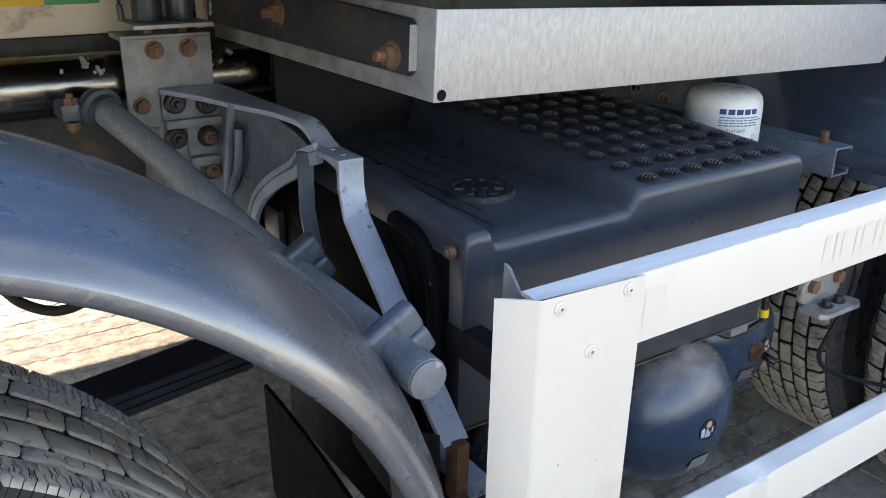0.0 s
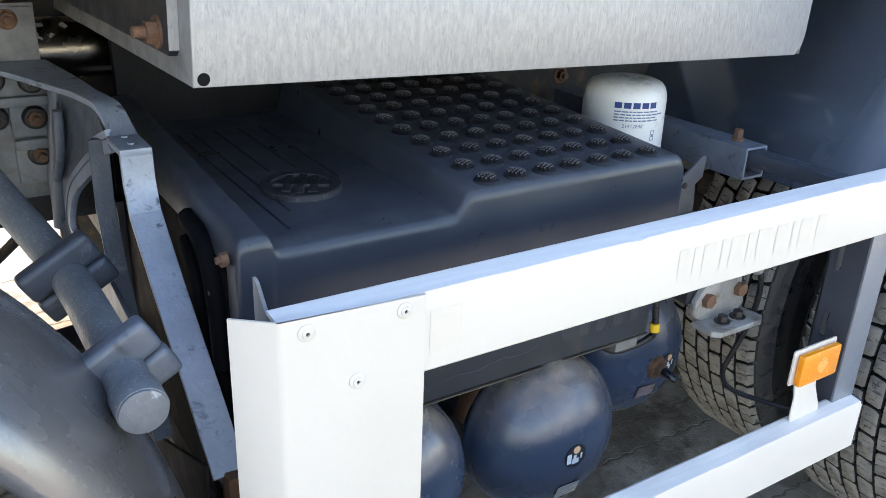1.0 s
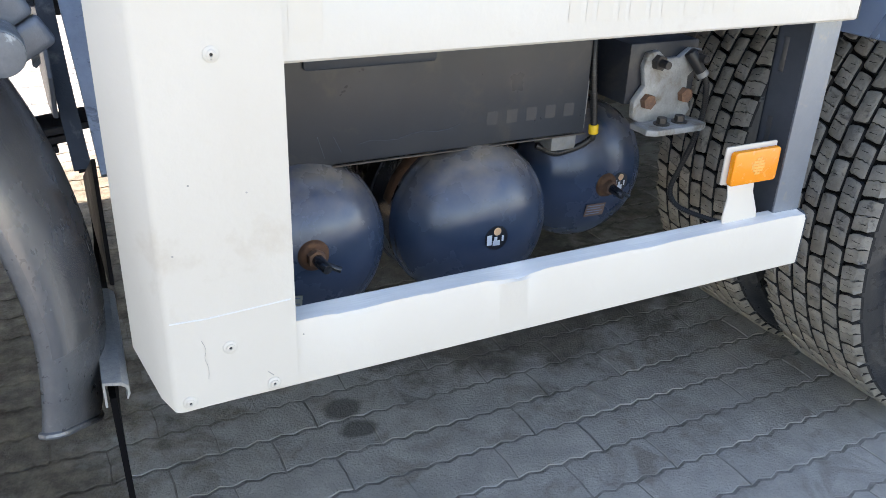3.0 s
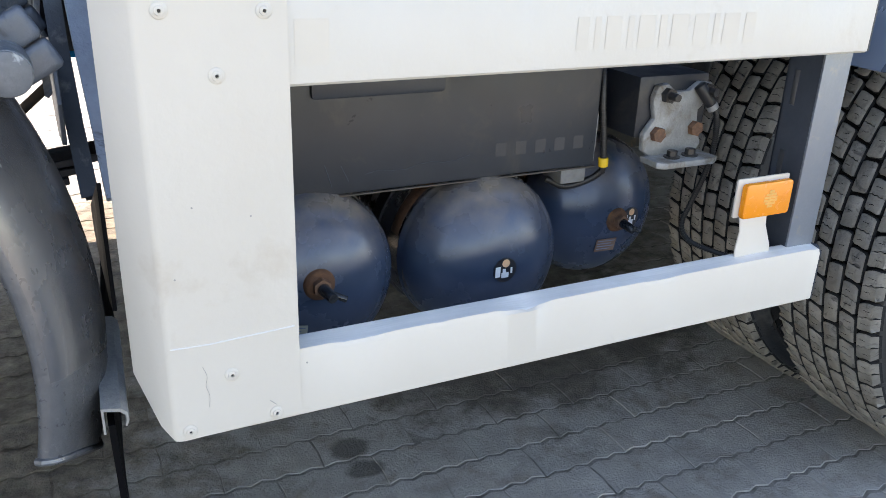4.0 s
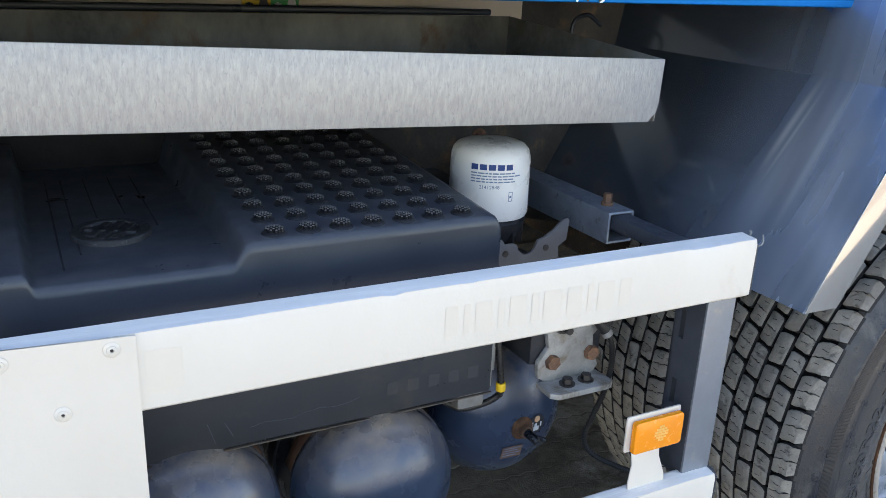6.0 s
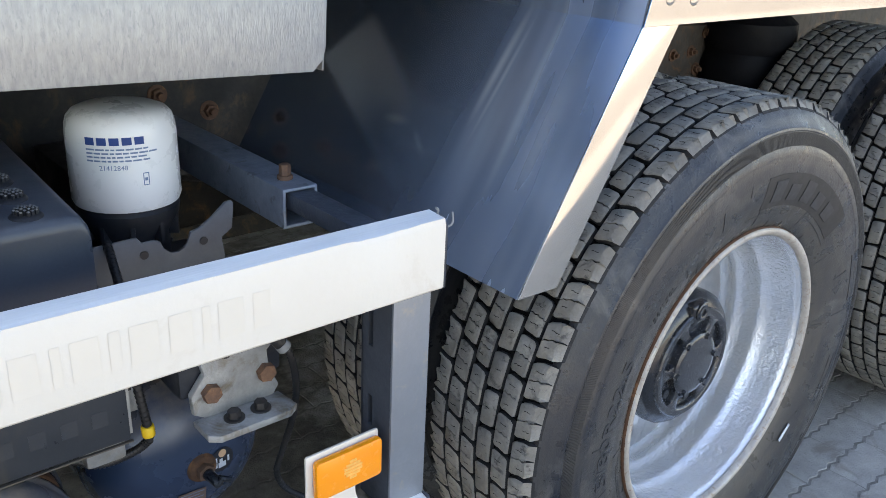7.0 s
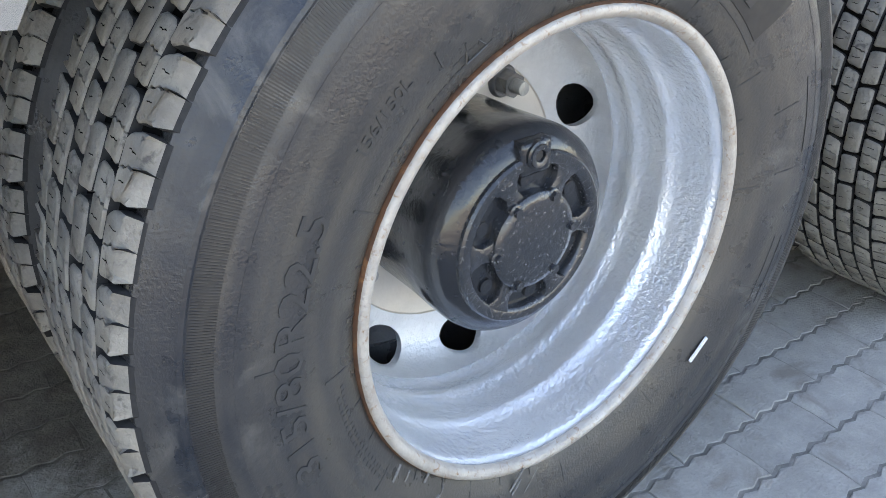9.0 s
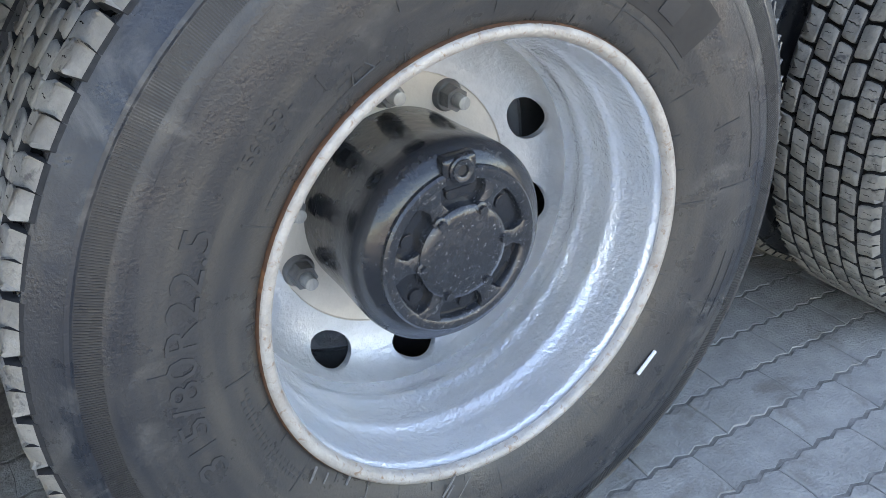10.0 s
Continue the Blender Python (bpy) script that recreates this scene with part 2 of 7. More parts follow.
BLUE_PAINT = material("bright_blue_paint", (0.0, 0.160, 0.455), (0.0, 0.152, 0.440), 0.45, scale=2, spread=0.03, rough_spread=0.04)
BLUE_PAINT.node_tree.nodes["Principled BSDF"].inputs["Specular IOR Level"].default_value = 0.0
BEIGE = material("beige_paint", (0.70, 0.61, 0.49), (0.60, 0.52, 0.41), 0.45, scale=5, spread=0.15, stain=(0.35, 0.27, 0.19), stain_scale=9, stain_amount=0.12)
CHASSIS = material("grimy_chassis", (0.036, 0.036, 0.037), (0.062, 0.055, 0.048), 0.6, 0.1, scale=14, spread=0.4, relief=0.0015, relief_scale=90, stain=(0.115, 0.078, 0.048), stain_scale=14, stain_amount=0.25)
DUSTY_CHASSIS = material("dusty_chassis_plate", (0.092, 0.078, 0.063), (0.058, 0.049, 0.041), 0.75, 0.1, scale=12, spread=0.4, relief=0.0015, relief_scale=110, stain=(0.14, 0.076, 0.04), stain_scale=20, stain_amount=0.28)
GRIMY_GALV = material("grimy_galvanised", (0.235, 0.225, 0.200), (0.060, 0.060, 0.060), 0.6, 0.2, scale=7, spread=0.5, grain=120, relief=0.0006, relief_scale=120, stain=(0.130, 0.070, 0.038), stain_scale=6, stain_amount=0.26, stretch=(1, 1, 0.6))
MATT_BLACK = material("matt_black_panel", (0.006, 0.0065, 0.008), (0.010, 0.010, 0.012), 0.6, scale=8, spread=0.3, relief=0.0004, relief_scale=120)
# Dust tone also stands in for sky sheen on the mudguard's top
FENDER = material("satin_grey_mudguard", (0.225, 0.225, 0.230), (0.175, 0.176, 0.182), 0.26, 0.68, scale=3, spread=0.3, grain=150, relief=0.00014, relief_scale=160, stain=(0.25, 0.232, 0.208), stain_scale=5, stain_amount=0.05, rough_spread=0.06, dust=(0.42, 0.395, 0.36), dust_amount=0.32, stretch=(1, 2.2, 1))
FENDER_LIP = material("scuffed_mudguard_lip", (0.165, 0.170, 0.180), (0.115, 0.120, 0.128), 0.34, 0.5, scale=26, spread=0.4, grain=200, relief=0.0008, relief_scale=160, stain=(0.28, 0.28, 0.278), stain_scale=60, stain_amount=0.09)
FILTER_WHITE = material("white_enamel", (0.80, 0.80, 0.78), (0.76, 0.76, 0.74), 0.3, scale=10, spread=0.03, coat=0.2)
INK_BLUE = material("blue_ink", (0.01, 0.05, 0.20), rough=0.4, spread=0.1)
INK_GREY = material("grey_ink", (0.16, 0.22, 0.33), rough=0.5, spread=0.1)
INK_BLACK = material("black_ink", (0.02, 0.02, 0.022), rough=0.5, spread=0.1)
ORANGE = material("orange_lens", (0.95, 0.30, 0.006), (0.90, 0.26, 0.005), 0.22, scale=30, spread=0.08, relief=0.0004, relief_scale=400, coat=0.4)
ORANGE_PALE = material("pale_orange_prism", (0.95, 0.48, 0.12), rough=0.3, spread=0.2, scale=90)
YELLOW = material("yellow_tape", (0.75, 0.47, 0.02), rough=0.5, spread=0.15)
GREEN = material("green_sticker", (0.03, 0.33, 0.10), rough=0.5, spread=0.1)
PAPER = material("faded_label", (0.42, 0.44, 0.36), (0.34, 0.35, 0.28), 0.6, spread=0.2, scale=40)
BROWN_PAPER = material("browned_label", (0.20, 0.13, 0.095), (0.13, 0.085, 0.062), 0.6, spread=0.3, scale=40)
STICKER = material("black_sticker", (0.012, 0.014, 0.02), rough=0.4, spread=0.2)
LABEL_WHITE = material("white_print", (0.70, 0.72, 0.74), rough=0.5, spread=0.1, scale=60)
LABEL_TAN = material("tan_print", (0.70, 0.42, 0.24), rough=0.5, spread=0.1, scale=60)
BLACK_HOSE = material("black_ribbed_hose", (0.011, 0.011, 0.012), (0.019, 0.018, 0.018), 0.42, scale=40, spread=0.3)
BRACKET_GREY = material("dusty_dark_grey_steel", (0.115, 0.122, 0.132), (0.085, 0.090, 0.098), 0.55, 0.1, scale=18, spread=0.3, grain=240, relief=0.0004, relief_scale=160)
WEB_STEEL = material("blue_grey_channel_steel", (0.070, 0.080, 0.098), (0.048, 0.056, 0.070), 0.42, 0.3, scale=14, spread=0.3, relief=0.0004, relief_scale=140)
BADGE = material("chipped_moulded_plastic", (0.020, 0.022, 0.026), (0.030, 0.032, 0.037), 0.45, scale=40, spread=0.3, grain=400, relief=0.0016, relief_scale=420, stain=(0.17, 0.175, 0.18), stain_scale=260, stain_amount=0.16)
WEB_PAINT = material("blue_grey_cast_paint", (0.165, 0.186, 0.216), (0.108, 0.123, 0.146), 0.40, 0.15, scale=13, spread=0.45, grain=150, relief=0.0009, relief_scale=120, stain=(0.060, 0.064, 0.070), stain_scale=26, stain_amount=0.14)
BLUE_GALV = material("blue_grey_galvanised", (0.225, 0.265, 0.320), (0.150, 0.180, 0.222), 0.48, 0.2, scale=20, spread=0.4, grain=240, relief=0.0006, relief_scale=160, stain=(0.10, 0.11, 0.125), stain_scale=30, stain_amount=0.16)
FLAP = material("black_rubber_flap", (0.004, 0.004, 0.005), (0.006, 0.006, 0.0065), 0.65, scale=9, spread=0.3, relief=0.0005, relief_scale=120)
PAVER = material("grey_concrete_paver", (0.392, 0.375, 0.346), (0.285, 0.272, 0.250), 0.85, scale=16, spread=0.5, grain=190, relief=0.0040, relief_scale=150, per_piece=0.06, stain=(0.225, 0.205, 0.180), stain_scale=9, stain_amount=0.30, in_world=True)
JOINT = material("sandy_joint_ground", (0.275, 0.260, 0.235), (0.135, 0.127, 0.113), 0.95, scale=26, spread=0.45, grain=300, relief=0.004, relief_scale=160, in_world=True)



def ragged_oval(m, cx, cy, rx, ry, colour, pale=None):
    """A dark ragged oval on the paving, denser in its middle; pale mottles it with a second tone."""
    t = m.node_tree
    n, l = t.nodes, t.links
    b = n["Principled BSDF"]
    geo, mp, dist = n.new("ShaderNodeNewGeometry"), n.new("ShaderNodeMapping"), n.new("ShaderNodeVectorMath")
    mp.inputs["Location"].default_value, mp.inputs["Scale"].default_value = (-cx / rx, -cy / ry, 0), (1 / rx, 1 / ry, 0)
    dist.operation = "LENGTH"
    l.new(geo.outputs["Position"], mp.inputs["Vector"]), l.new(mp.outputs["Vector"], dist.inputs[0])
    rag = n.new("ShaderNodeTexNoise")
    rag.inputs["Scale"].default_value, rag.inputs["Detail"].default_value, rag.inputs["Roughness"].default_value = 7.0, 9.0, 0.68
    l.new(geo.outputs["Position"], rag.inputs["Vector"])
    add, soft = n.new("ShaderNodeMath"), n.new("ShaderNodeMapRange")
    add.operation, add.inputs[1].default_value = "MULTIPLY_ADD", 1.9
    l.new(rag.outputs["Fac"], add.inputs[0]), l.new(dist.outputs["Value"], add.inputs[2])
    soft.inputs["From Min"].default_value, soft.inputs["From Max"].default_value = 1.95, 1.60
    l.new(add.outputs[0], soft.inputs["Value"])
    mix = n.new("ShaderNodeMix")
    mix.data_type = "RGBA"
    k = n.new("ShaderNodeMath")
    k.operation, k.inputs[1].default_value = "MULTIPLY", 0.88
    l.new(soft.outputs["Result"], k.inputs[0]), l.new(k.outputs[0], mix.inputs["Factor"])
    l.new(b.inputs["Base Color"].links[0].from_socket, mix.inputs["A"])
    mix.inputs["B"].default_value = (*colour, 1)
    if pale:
        mottle, spot, two = n.new("ShaderNodeTexNoise"), n.new("ShaderNodeMapRange"), n.new("ShaderNodeMix")
        mottle.inputs["Scale"].default_value, mottle.inputs["Detail"].default_value, mottle.inputs["Roughness"].default_value = 19.0, 8.0, 0.7
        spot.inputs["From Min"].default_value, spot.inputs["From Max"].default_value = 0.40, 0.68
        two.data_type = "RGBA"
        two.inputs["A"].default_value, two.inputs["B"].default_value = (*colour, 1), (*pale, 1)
        l.new(geo.outputs["Position"], mottle.inputs["Vector"]), l.new(mottle.outputs["Fac"], spot.inputs["Value"])
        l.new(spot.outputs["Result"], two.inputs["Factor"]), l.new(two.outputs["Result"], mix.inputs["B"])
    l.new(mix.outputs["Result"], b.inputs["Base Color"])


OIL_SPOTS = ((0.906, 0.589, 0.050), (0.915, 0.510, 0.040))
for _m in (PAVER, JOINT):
    ragged_oval(_m, 0.02, 0.95, 0.72, 0.85, (0.062, 0.050, 0.036), (0.235, 0.195, 0.150))
    ragged_oval(_m, 0.90, 1.75, 1.95, 1.00, (0.062, 0.050, 0.036), (0.235, 0.195, 0.150))
    ragged_oval(_m, 1.50, 0.95, 0.62, 0.50, (0.070, 0.060, 0.048), (0.16, 0.14, 0.115))
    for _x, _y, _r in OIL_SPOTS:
        ragged_oval(_m, _x, _y, _r, _r * 0.8, (0.085, 0.081, 0.074))

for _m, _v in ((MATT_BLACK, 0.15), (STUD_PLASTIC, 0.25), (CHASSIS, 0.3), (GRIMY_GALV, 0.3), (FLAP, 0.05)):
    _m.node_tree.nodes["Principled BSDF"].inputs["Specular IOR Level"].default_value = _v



def pale_streak(m, y0, z0, y1, z1, width, colour, strength):
    """A soft pale streak on a plate, from one point of its face to another."""
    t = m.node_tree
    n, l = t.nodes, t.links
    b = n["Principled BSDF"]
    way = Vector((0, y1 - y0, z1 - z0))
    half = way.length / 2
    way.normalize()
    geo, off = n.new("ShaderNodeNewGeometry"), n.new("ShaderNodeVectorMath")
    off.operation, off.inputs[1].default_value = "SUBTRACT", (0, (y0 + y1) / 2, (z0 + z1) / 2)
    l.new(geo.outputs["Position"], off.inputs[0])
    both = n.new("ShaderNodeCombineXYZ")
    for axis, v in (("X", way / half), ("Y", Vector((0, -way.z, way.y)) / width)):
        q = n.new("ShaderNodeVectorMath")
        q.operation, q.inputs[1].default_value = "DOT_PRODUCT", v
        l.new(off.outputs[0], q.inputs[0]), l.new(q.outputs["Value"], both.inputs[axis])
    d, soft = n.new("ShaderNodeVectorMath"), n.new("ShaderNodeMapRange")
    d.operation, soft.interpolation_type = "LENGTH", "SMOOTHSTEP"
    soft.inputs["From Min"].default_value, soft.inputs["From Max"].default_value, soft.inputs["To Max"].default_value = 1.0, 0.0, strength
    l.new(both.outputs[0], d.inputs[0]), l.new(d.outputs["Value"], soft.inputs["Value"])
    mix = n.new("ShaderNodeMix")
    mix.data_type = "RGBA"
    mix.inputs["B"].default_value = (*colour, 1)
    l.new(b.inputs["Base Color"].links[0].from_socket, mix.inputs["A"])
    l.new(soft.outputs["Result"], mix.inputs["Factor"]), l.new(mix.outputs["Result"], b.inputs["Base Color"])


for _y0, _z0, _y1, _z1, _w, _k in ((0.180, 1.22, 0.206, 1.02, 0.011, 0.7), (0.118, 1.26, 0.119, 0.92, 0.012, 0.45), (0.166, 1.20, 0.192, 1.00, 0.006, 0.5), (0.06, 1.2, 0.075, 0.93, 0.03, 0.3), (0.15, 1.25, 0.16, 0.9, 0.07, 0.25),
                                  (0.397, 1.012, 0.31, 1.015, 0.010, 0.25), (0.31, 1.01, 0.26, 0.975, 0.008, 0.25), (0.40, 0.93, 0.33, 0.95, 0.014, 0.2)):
    pale_streak(BRUSHED, _y0, _z0, _y1, _z1, _w, (0.80, 0.85, 0.90), min(1.0, 1.5 * _k))

CAST_GALV = material("weathered_cast_zinc", (0.36, 0.36, 0.35), (0.23, 0.23, 0.225), 0.6, 0.3, scale=26, spread=0.5, grain=240, relief=0.0022, relief_scale=120, stain=(0.17, 0.14, 0.105), stain_scale=20, stain_amount=0.30)
CAP_GREY = material("chipped_grey_cap", (0.175, 0.188, 0.205), (0.125, 0.138, 0.155), 0.5, 0.2, scale=30, spread=0.4, relief=0.001, relief_scale=160, stain=(0.34, 0.37, 0.39), stain_scale=70, stain_amount=0.10)


def sheen_film(m, inner, outer, colour):
    """A dirt film with sky sheen painted in, thicker towards the plate's outer edge and broken by soft runs."""
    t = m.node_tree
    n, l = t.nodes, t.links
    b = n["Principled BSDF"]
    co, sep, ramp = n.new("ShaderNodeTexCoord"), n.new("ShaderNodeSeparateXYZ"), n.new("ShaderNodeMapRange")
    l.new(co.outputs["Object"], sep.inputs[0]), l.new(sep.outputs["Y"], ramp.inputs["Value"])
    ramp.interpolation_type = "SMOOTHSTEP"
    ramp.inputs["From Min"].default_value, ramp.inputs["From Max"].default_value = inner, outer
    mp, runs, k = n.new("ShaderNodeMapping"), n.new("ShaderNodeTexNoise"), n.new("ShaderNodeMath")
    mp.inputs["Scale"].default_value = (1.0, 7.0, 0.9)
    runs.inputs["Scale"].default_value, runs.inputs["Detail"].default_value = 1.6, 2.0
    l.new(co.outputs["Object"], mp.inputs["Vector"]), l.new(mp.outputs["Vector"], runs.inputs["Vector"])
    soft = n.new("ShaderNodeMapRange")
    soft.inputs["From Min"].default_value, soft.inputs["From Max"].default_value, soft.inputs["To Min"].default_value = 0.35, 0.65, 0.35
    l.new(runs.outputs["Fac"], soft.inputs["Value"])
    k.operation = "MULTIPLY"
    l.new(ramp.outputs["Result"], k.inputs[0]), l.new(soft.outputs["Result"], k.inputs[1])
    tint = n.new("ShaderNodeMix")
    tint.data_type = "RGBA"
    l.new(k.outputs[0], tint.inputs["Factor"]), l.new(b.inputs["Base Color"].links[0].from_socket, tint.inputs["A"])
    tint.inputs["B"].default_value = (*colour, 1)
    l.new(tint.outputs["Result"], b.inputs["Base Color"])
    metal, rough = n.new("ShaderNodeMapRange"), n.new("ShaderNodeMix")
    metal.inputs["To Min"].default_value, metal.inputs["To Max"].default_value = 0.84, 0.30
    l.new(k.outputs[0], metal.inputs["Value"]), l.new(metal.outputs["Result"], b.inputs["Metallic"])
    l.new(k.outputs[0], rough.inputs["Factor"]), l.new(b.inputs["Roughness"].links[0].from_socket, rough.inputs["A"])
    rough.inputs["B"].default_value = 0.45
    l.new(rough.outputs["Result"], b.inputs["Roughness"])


sheen_film(BRUSHED, 0.42, 0.0, (0.36, 0.42, 0.50))
SCUFFED = material("pale_rubber_scuff", (0.22, 0.215, 0.21), (0.10, 0.098, 0.096), 0.8, scale=120, spread=0.4)
GREY_NICK = material("grey_paint_nick", (0.40, 0.385, 0.36), (0.27, 0.26, 0.25), 0.6, scale=90, spread=0.3)
STUD_WORN = material("worn_pale_plastic", (0.17, 0.175, 0.185), (0.07, 0.073, 0.078), 0.5, scale=70, spread=0.4)
POST_STEEL = material("blue_grey_zinc_post", (0.235, 0.260, 0.295), (0.185, 0.205, 0.235), 0.40, 0.4, scale=7, spread=0.25, grain=200, relief=0.0004, relief_scale=160, stain=(0.27, 0.27, 0.262), stain_scale=40, stain_amount=0.10)

# ---- mesh helpers ----
def part(name, bm, mat, parent=None, label="", smooth=40.0):
    """Links a bmesh as one mesh object under its thing (mat: one material, or several by face index)."""
    me = bpy.data.meshes.new(name)
    for f in bm.faces:
        f.smooth = smooth > 0
    bm.normal_update()
    bm.to_mesh(me)
    bm.free()
    if smooth > 0:
        me.set_sharp_from_angle(angle=radians(smooth))
    for m in (mat if isinstance(mat, (list, tuple)) else (mat,)):
        me.materials.append(m)
    ob = new(name, me)
    ob.parent = parent
    return tagged(ob, label)


def twin(name, ob, m, parent):
    """Another object on the same mesh, placed by m in the parent's space."""
    q = new(name, ob.data)
    q.parent, q.matrix_basis = parent, m
    return q


def thing(name, label, category, group="", at=(0, 0, 0), turn=(0, 0, 0), kind=""):
    ob = new(name)
    ob.empty_display_size = 0.05
    ob.matrix_basis = pose(*at, *turn)
    return tagged(ob, label, category, group, kind)


def box(bm, lo, hi, bevel=0.0, m=None, seg=2, mat=0):
    lo, hi = Vector(lo), Vector(hi)
    made = bmesh.ops.create_cube(bm, size=1.0, matrix=(m or Matrix()) @ Matrix.LocRotScale((lo + hi) / 2, None, hi - lo))
    vs = made["verts"]
    fs = {f for v in vs for f in v.link_faces}
    for f in fs:
        f.material_index = mat
    if bevel:
        es = list({e for v in vs for e in v.link_edges})
        made = bmesh.ops.bevel(bm, geom=es, offset=bevel, segments=seg, affect="EDGES", profile=0.6, clamp_overlap=True)
        for f in made["faces"]:
            f.material_index = mat
    return bm


def along(p, q):
    """A pose at p whose z points to q."""
    d = Vector(q) - Vector(p)
    return Matrix.Translation(p) @ d.to_track_quat("Z", "Y").to_matrix().to_4x4()


def rod(bm, p, q, r, r2=None, seg=24, bevel=0.0, mat=0):
    h = (Vector(q) - Vector(p)).length
    made = bmesh.ops.create_cone(bm, cap_ends=True, segments=seg, radius1=r, radius2=r if r2 is None else r2, depth=h, matrix=along(p, q) @ Matrix.Translation((0, 0, h / 2)))
    vs = made["verts"]
    for f in {f for v in vs for f in v.link_faces}:
        f.material_index = mat
    if bevel:
        es = [e for e in {e for v in vs for e in v.link_edges} if any(len(f.verts) > 4 for f in e.link_faces)]
        made = bmesh.ops.bevel(bm, geom=es, offset=bevel, segments=2, affect="EDGES", profile=0.5)
        for f in made["faces"]:
            f.material_index = mat
    return bm


def lathe(bm, profile, m=None, seg=64, closed=False, mat=0, start=0.0, end=360.0):
    """Turns a profile of (radius, height) about the z of m."""
    m = m or Matrix()
    full = abs(end - start) >= 360
    n = seg if full else seg + 1
    rings = []
    for i in range(n):
        a = radians(start + (end - start) * i / seg)
        rings.append([bm.verts.new(m @ Vector((r * math.cos(a), r * math.sin(a), h))) for r, h in profile])
    k = len(profile)
    for i in range(seg):
        a, b = rings[i], rings[(i + 1) % n]
        for j in range(k if closed else k - 1):
            q = [a[j], b[j], b[(j + 1) % k], a[(j + 1) % k]]
            if len({v.co.to_tuple(7) for v in q}) < 3:
                continue
            try:
                bm.faces.new(q).material_index = mat
            except ValueError:
                pass
    bmesh.ops.remove_doubles(bm, verts=[v for r in rings for v in r], dist=1e-6)
    return bm


def plate(bm, outline, thick, m=None, mat=0, bevel=0.0):
    """A flat plate: outline in the x, y of m, its thickness along z."""
    m = m or Matrix()
    lo = [bm.verts.new(m @ Vector((x, y, 0))) for x, y in outline]
    hi = [bm.verts.new(m @ Vector((x, y, thick))) for x, y in outline]
    n = len(outline)
    fs = [bm.faces.new(lo[::-1]), bm.faces.new(hi)]
    fs += [bm.faces.new((lo[i], lo[(i + 1) % n], hi[(i + 1) % n], hi[i])) for i in range(n)]
    for f in fs:
        f.material_index = mat
    bmesh.ops.recalc_face_normals(bm, faces=fs)
    if bevel:
        es = list({e for f in fs[:2] for e in f.edges})
        made = bmesh.ops.bevel(bm, geom=es, offset=bevel, segments=2, affect="EDGES", profile=0.5)
        for f in made["faces"]:
            f.material_index = mat
    return bm


def sweep(bm, points, r, seg=10, mat=0, section=None, up=(0, 0, 1), caps=True):
    """A tube (or a section of x, y points) along a line of points."""
    pts = [Vector(p) for p in points]
    sec = section or [(r * math.cos(2 * math.pi * i / seg), r * math.sin(2 * math.pi * i / seg)) for i in range(seg)]
    rings = []
    for i, p in enumerate(pts):
        d = (pts[min(i + 1, len(pts) - 1)] - pts[max(i - 1, 0)]).normalized()
        side = d.cross(Vector(up))
        side = side.normalized() if side.length > 1e-4 else Vector((1, 0, 0))
        u = side.cross(d)
        rings.append([bm.verts.new(p + side * a + u * b) for a, b in sec])
    k = len(sec)
    fs = []
    for a, b in zip(rings, rings[1:]):
        fs += [bm.faces.new((a[j], a[(j + 1) % k], b[(j + 1) % k], b[j])) for j in range(k)]
    if caps:
        fs += [bm.faces.new(rings[0][::-1]), bm.faces.new(rings[-1])]
    for f in fs:
        f.material_index = mat
    bmesh.ops.recalc_face_normals(bm, faces=fs)
    return bm


def smooth_line(points, steps=8):
    """A rounded line through points."""
    p = [Vector(q) for q in points]
    p = [2 * p[0] - p[1]] + p + [2 * p[-1] - p[-2]]
    out = []
    for i in range(1, len(p) - 2):
        for k in range(steps):
            t = k / steps
            a, b, c, d = p[i - 1:i + 3]
            out.append(0.5 * (2 * b + (c - a) * t + (2 * a - 5 * b + 4 * c - d) * t * t + (3 * b - a - 3 * c + d) * t ** 3))
    return out + [p[-2]]


def hexbolt(bm, m, r=0.009, h=0.007, washer=0.0, stud=0.0, mat=0):
    """A hex head on the z of m, with a washer and the end of its stud."""
    z = 0.0
    if washer:
        rod(bm, m @ Vector((0, 0, 0)), m @ Vector((0, 0, 0.0025)), washer, seg=20, mat=mat)
        z = 0.0025
    made = bmesh.ops.create_cone(bm, cap_ends=True, segments=6, radius1=r, radius2=r * 0.96, depth=h, matrix=m @ Matrix.Translation((0, 0, z + h / 2)))
    for f in {f for v in made["verts"] for f in v.link_faces}:
        f.material_index = mat
    if stud:
        rod(bm, m @ Vector((0, 0, z + h)), m @ Vector((0, 0, z + h + stud)), r * 0.55, r * 0.48, seg=12, mat=mat)
    return bm


FACE_OUT = Matrix.Rotation(radians(90), 4, "X")  # its z points to -y, its y up


def facing(x, y, z, turn=0.0):
    """A pose whose z points out of the truck's side."""
    return Matrix.Translation((x, y, z)) @ FACE_OUT @ Matrix.Rotation(radians(turn), 4, "Z")


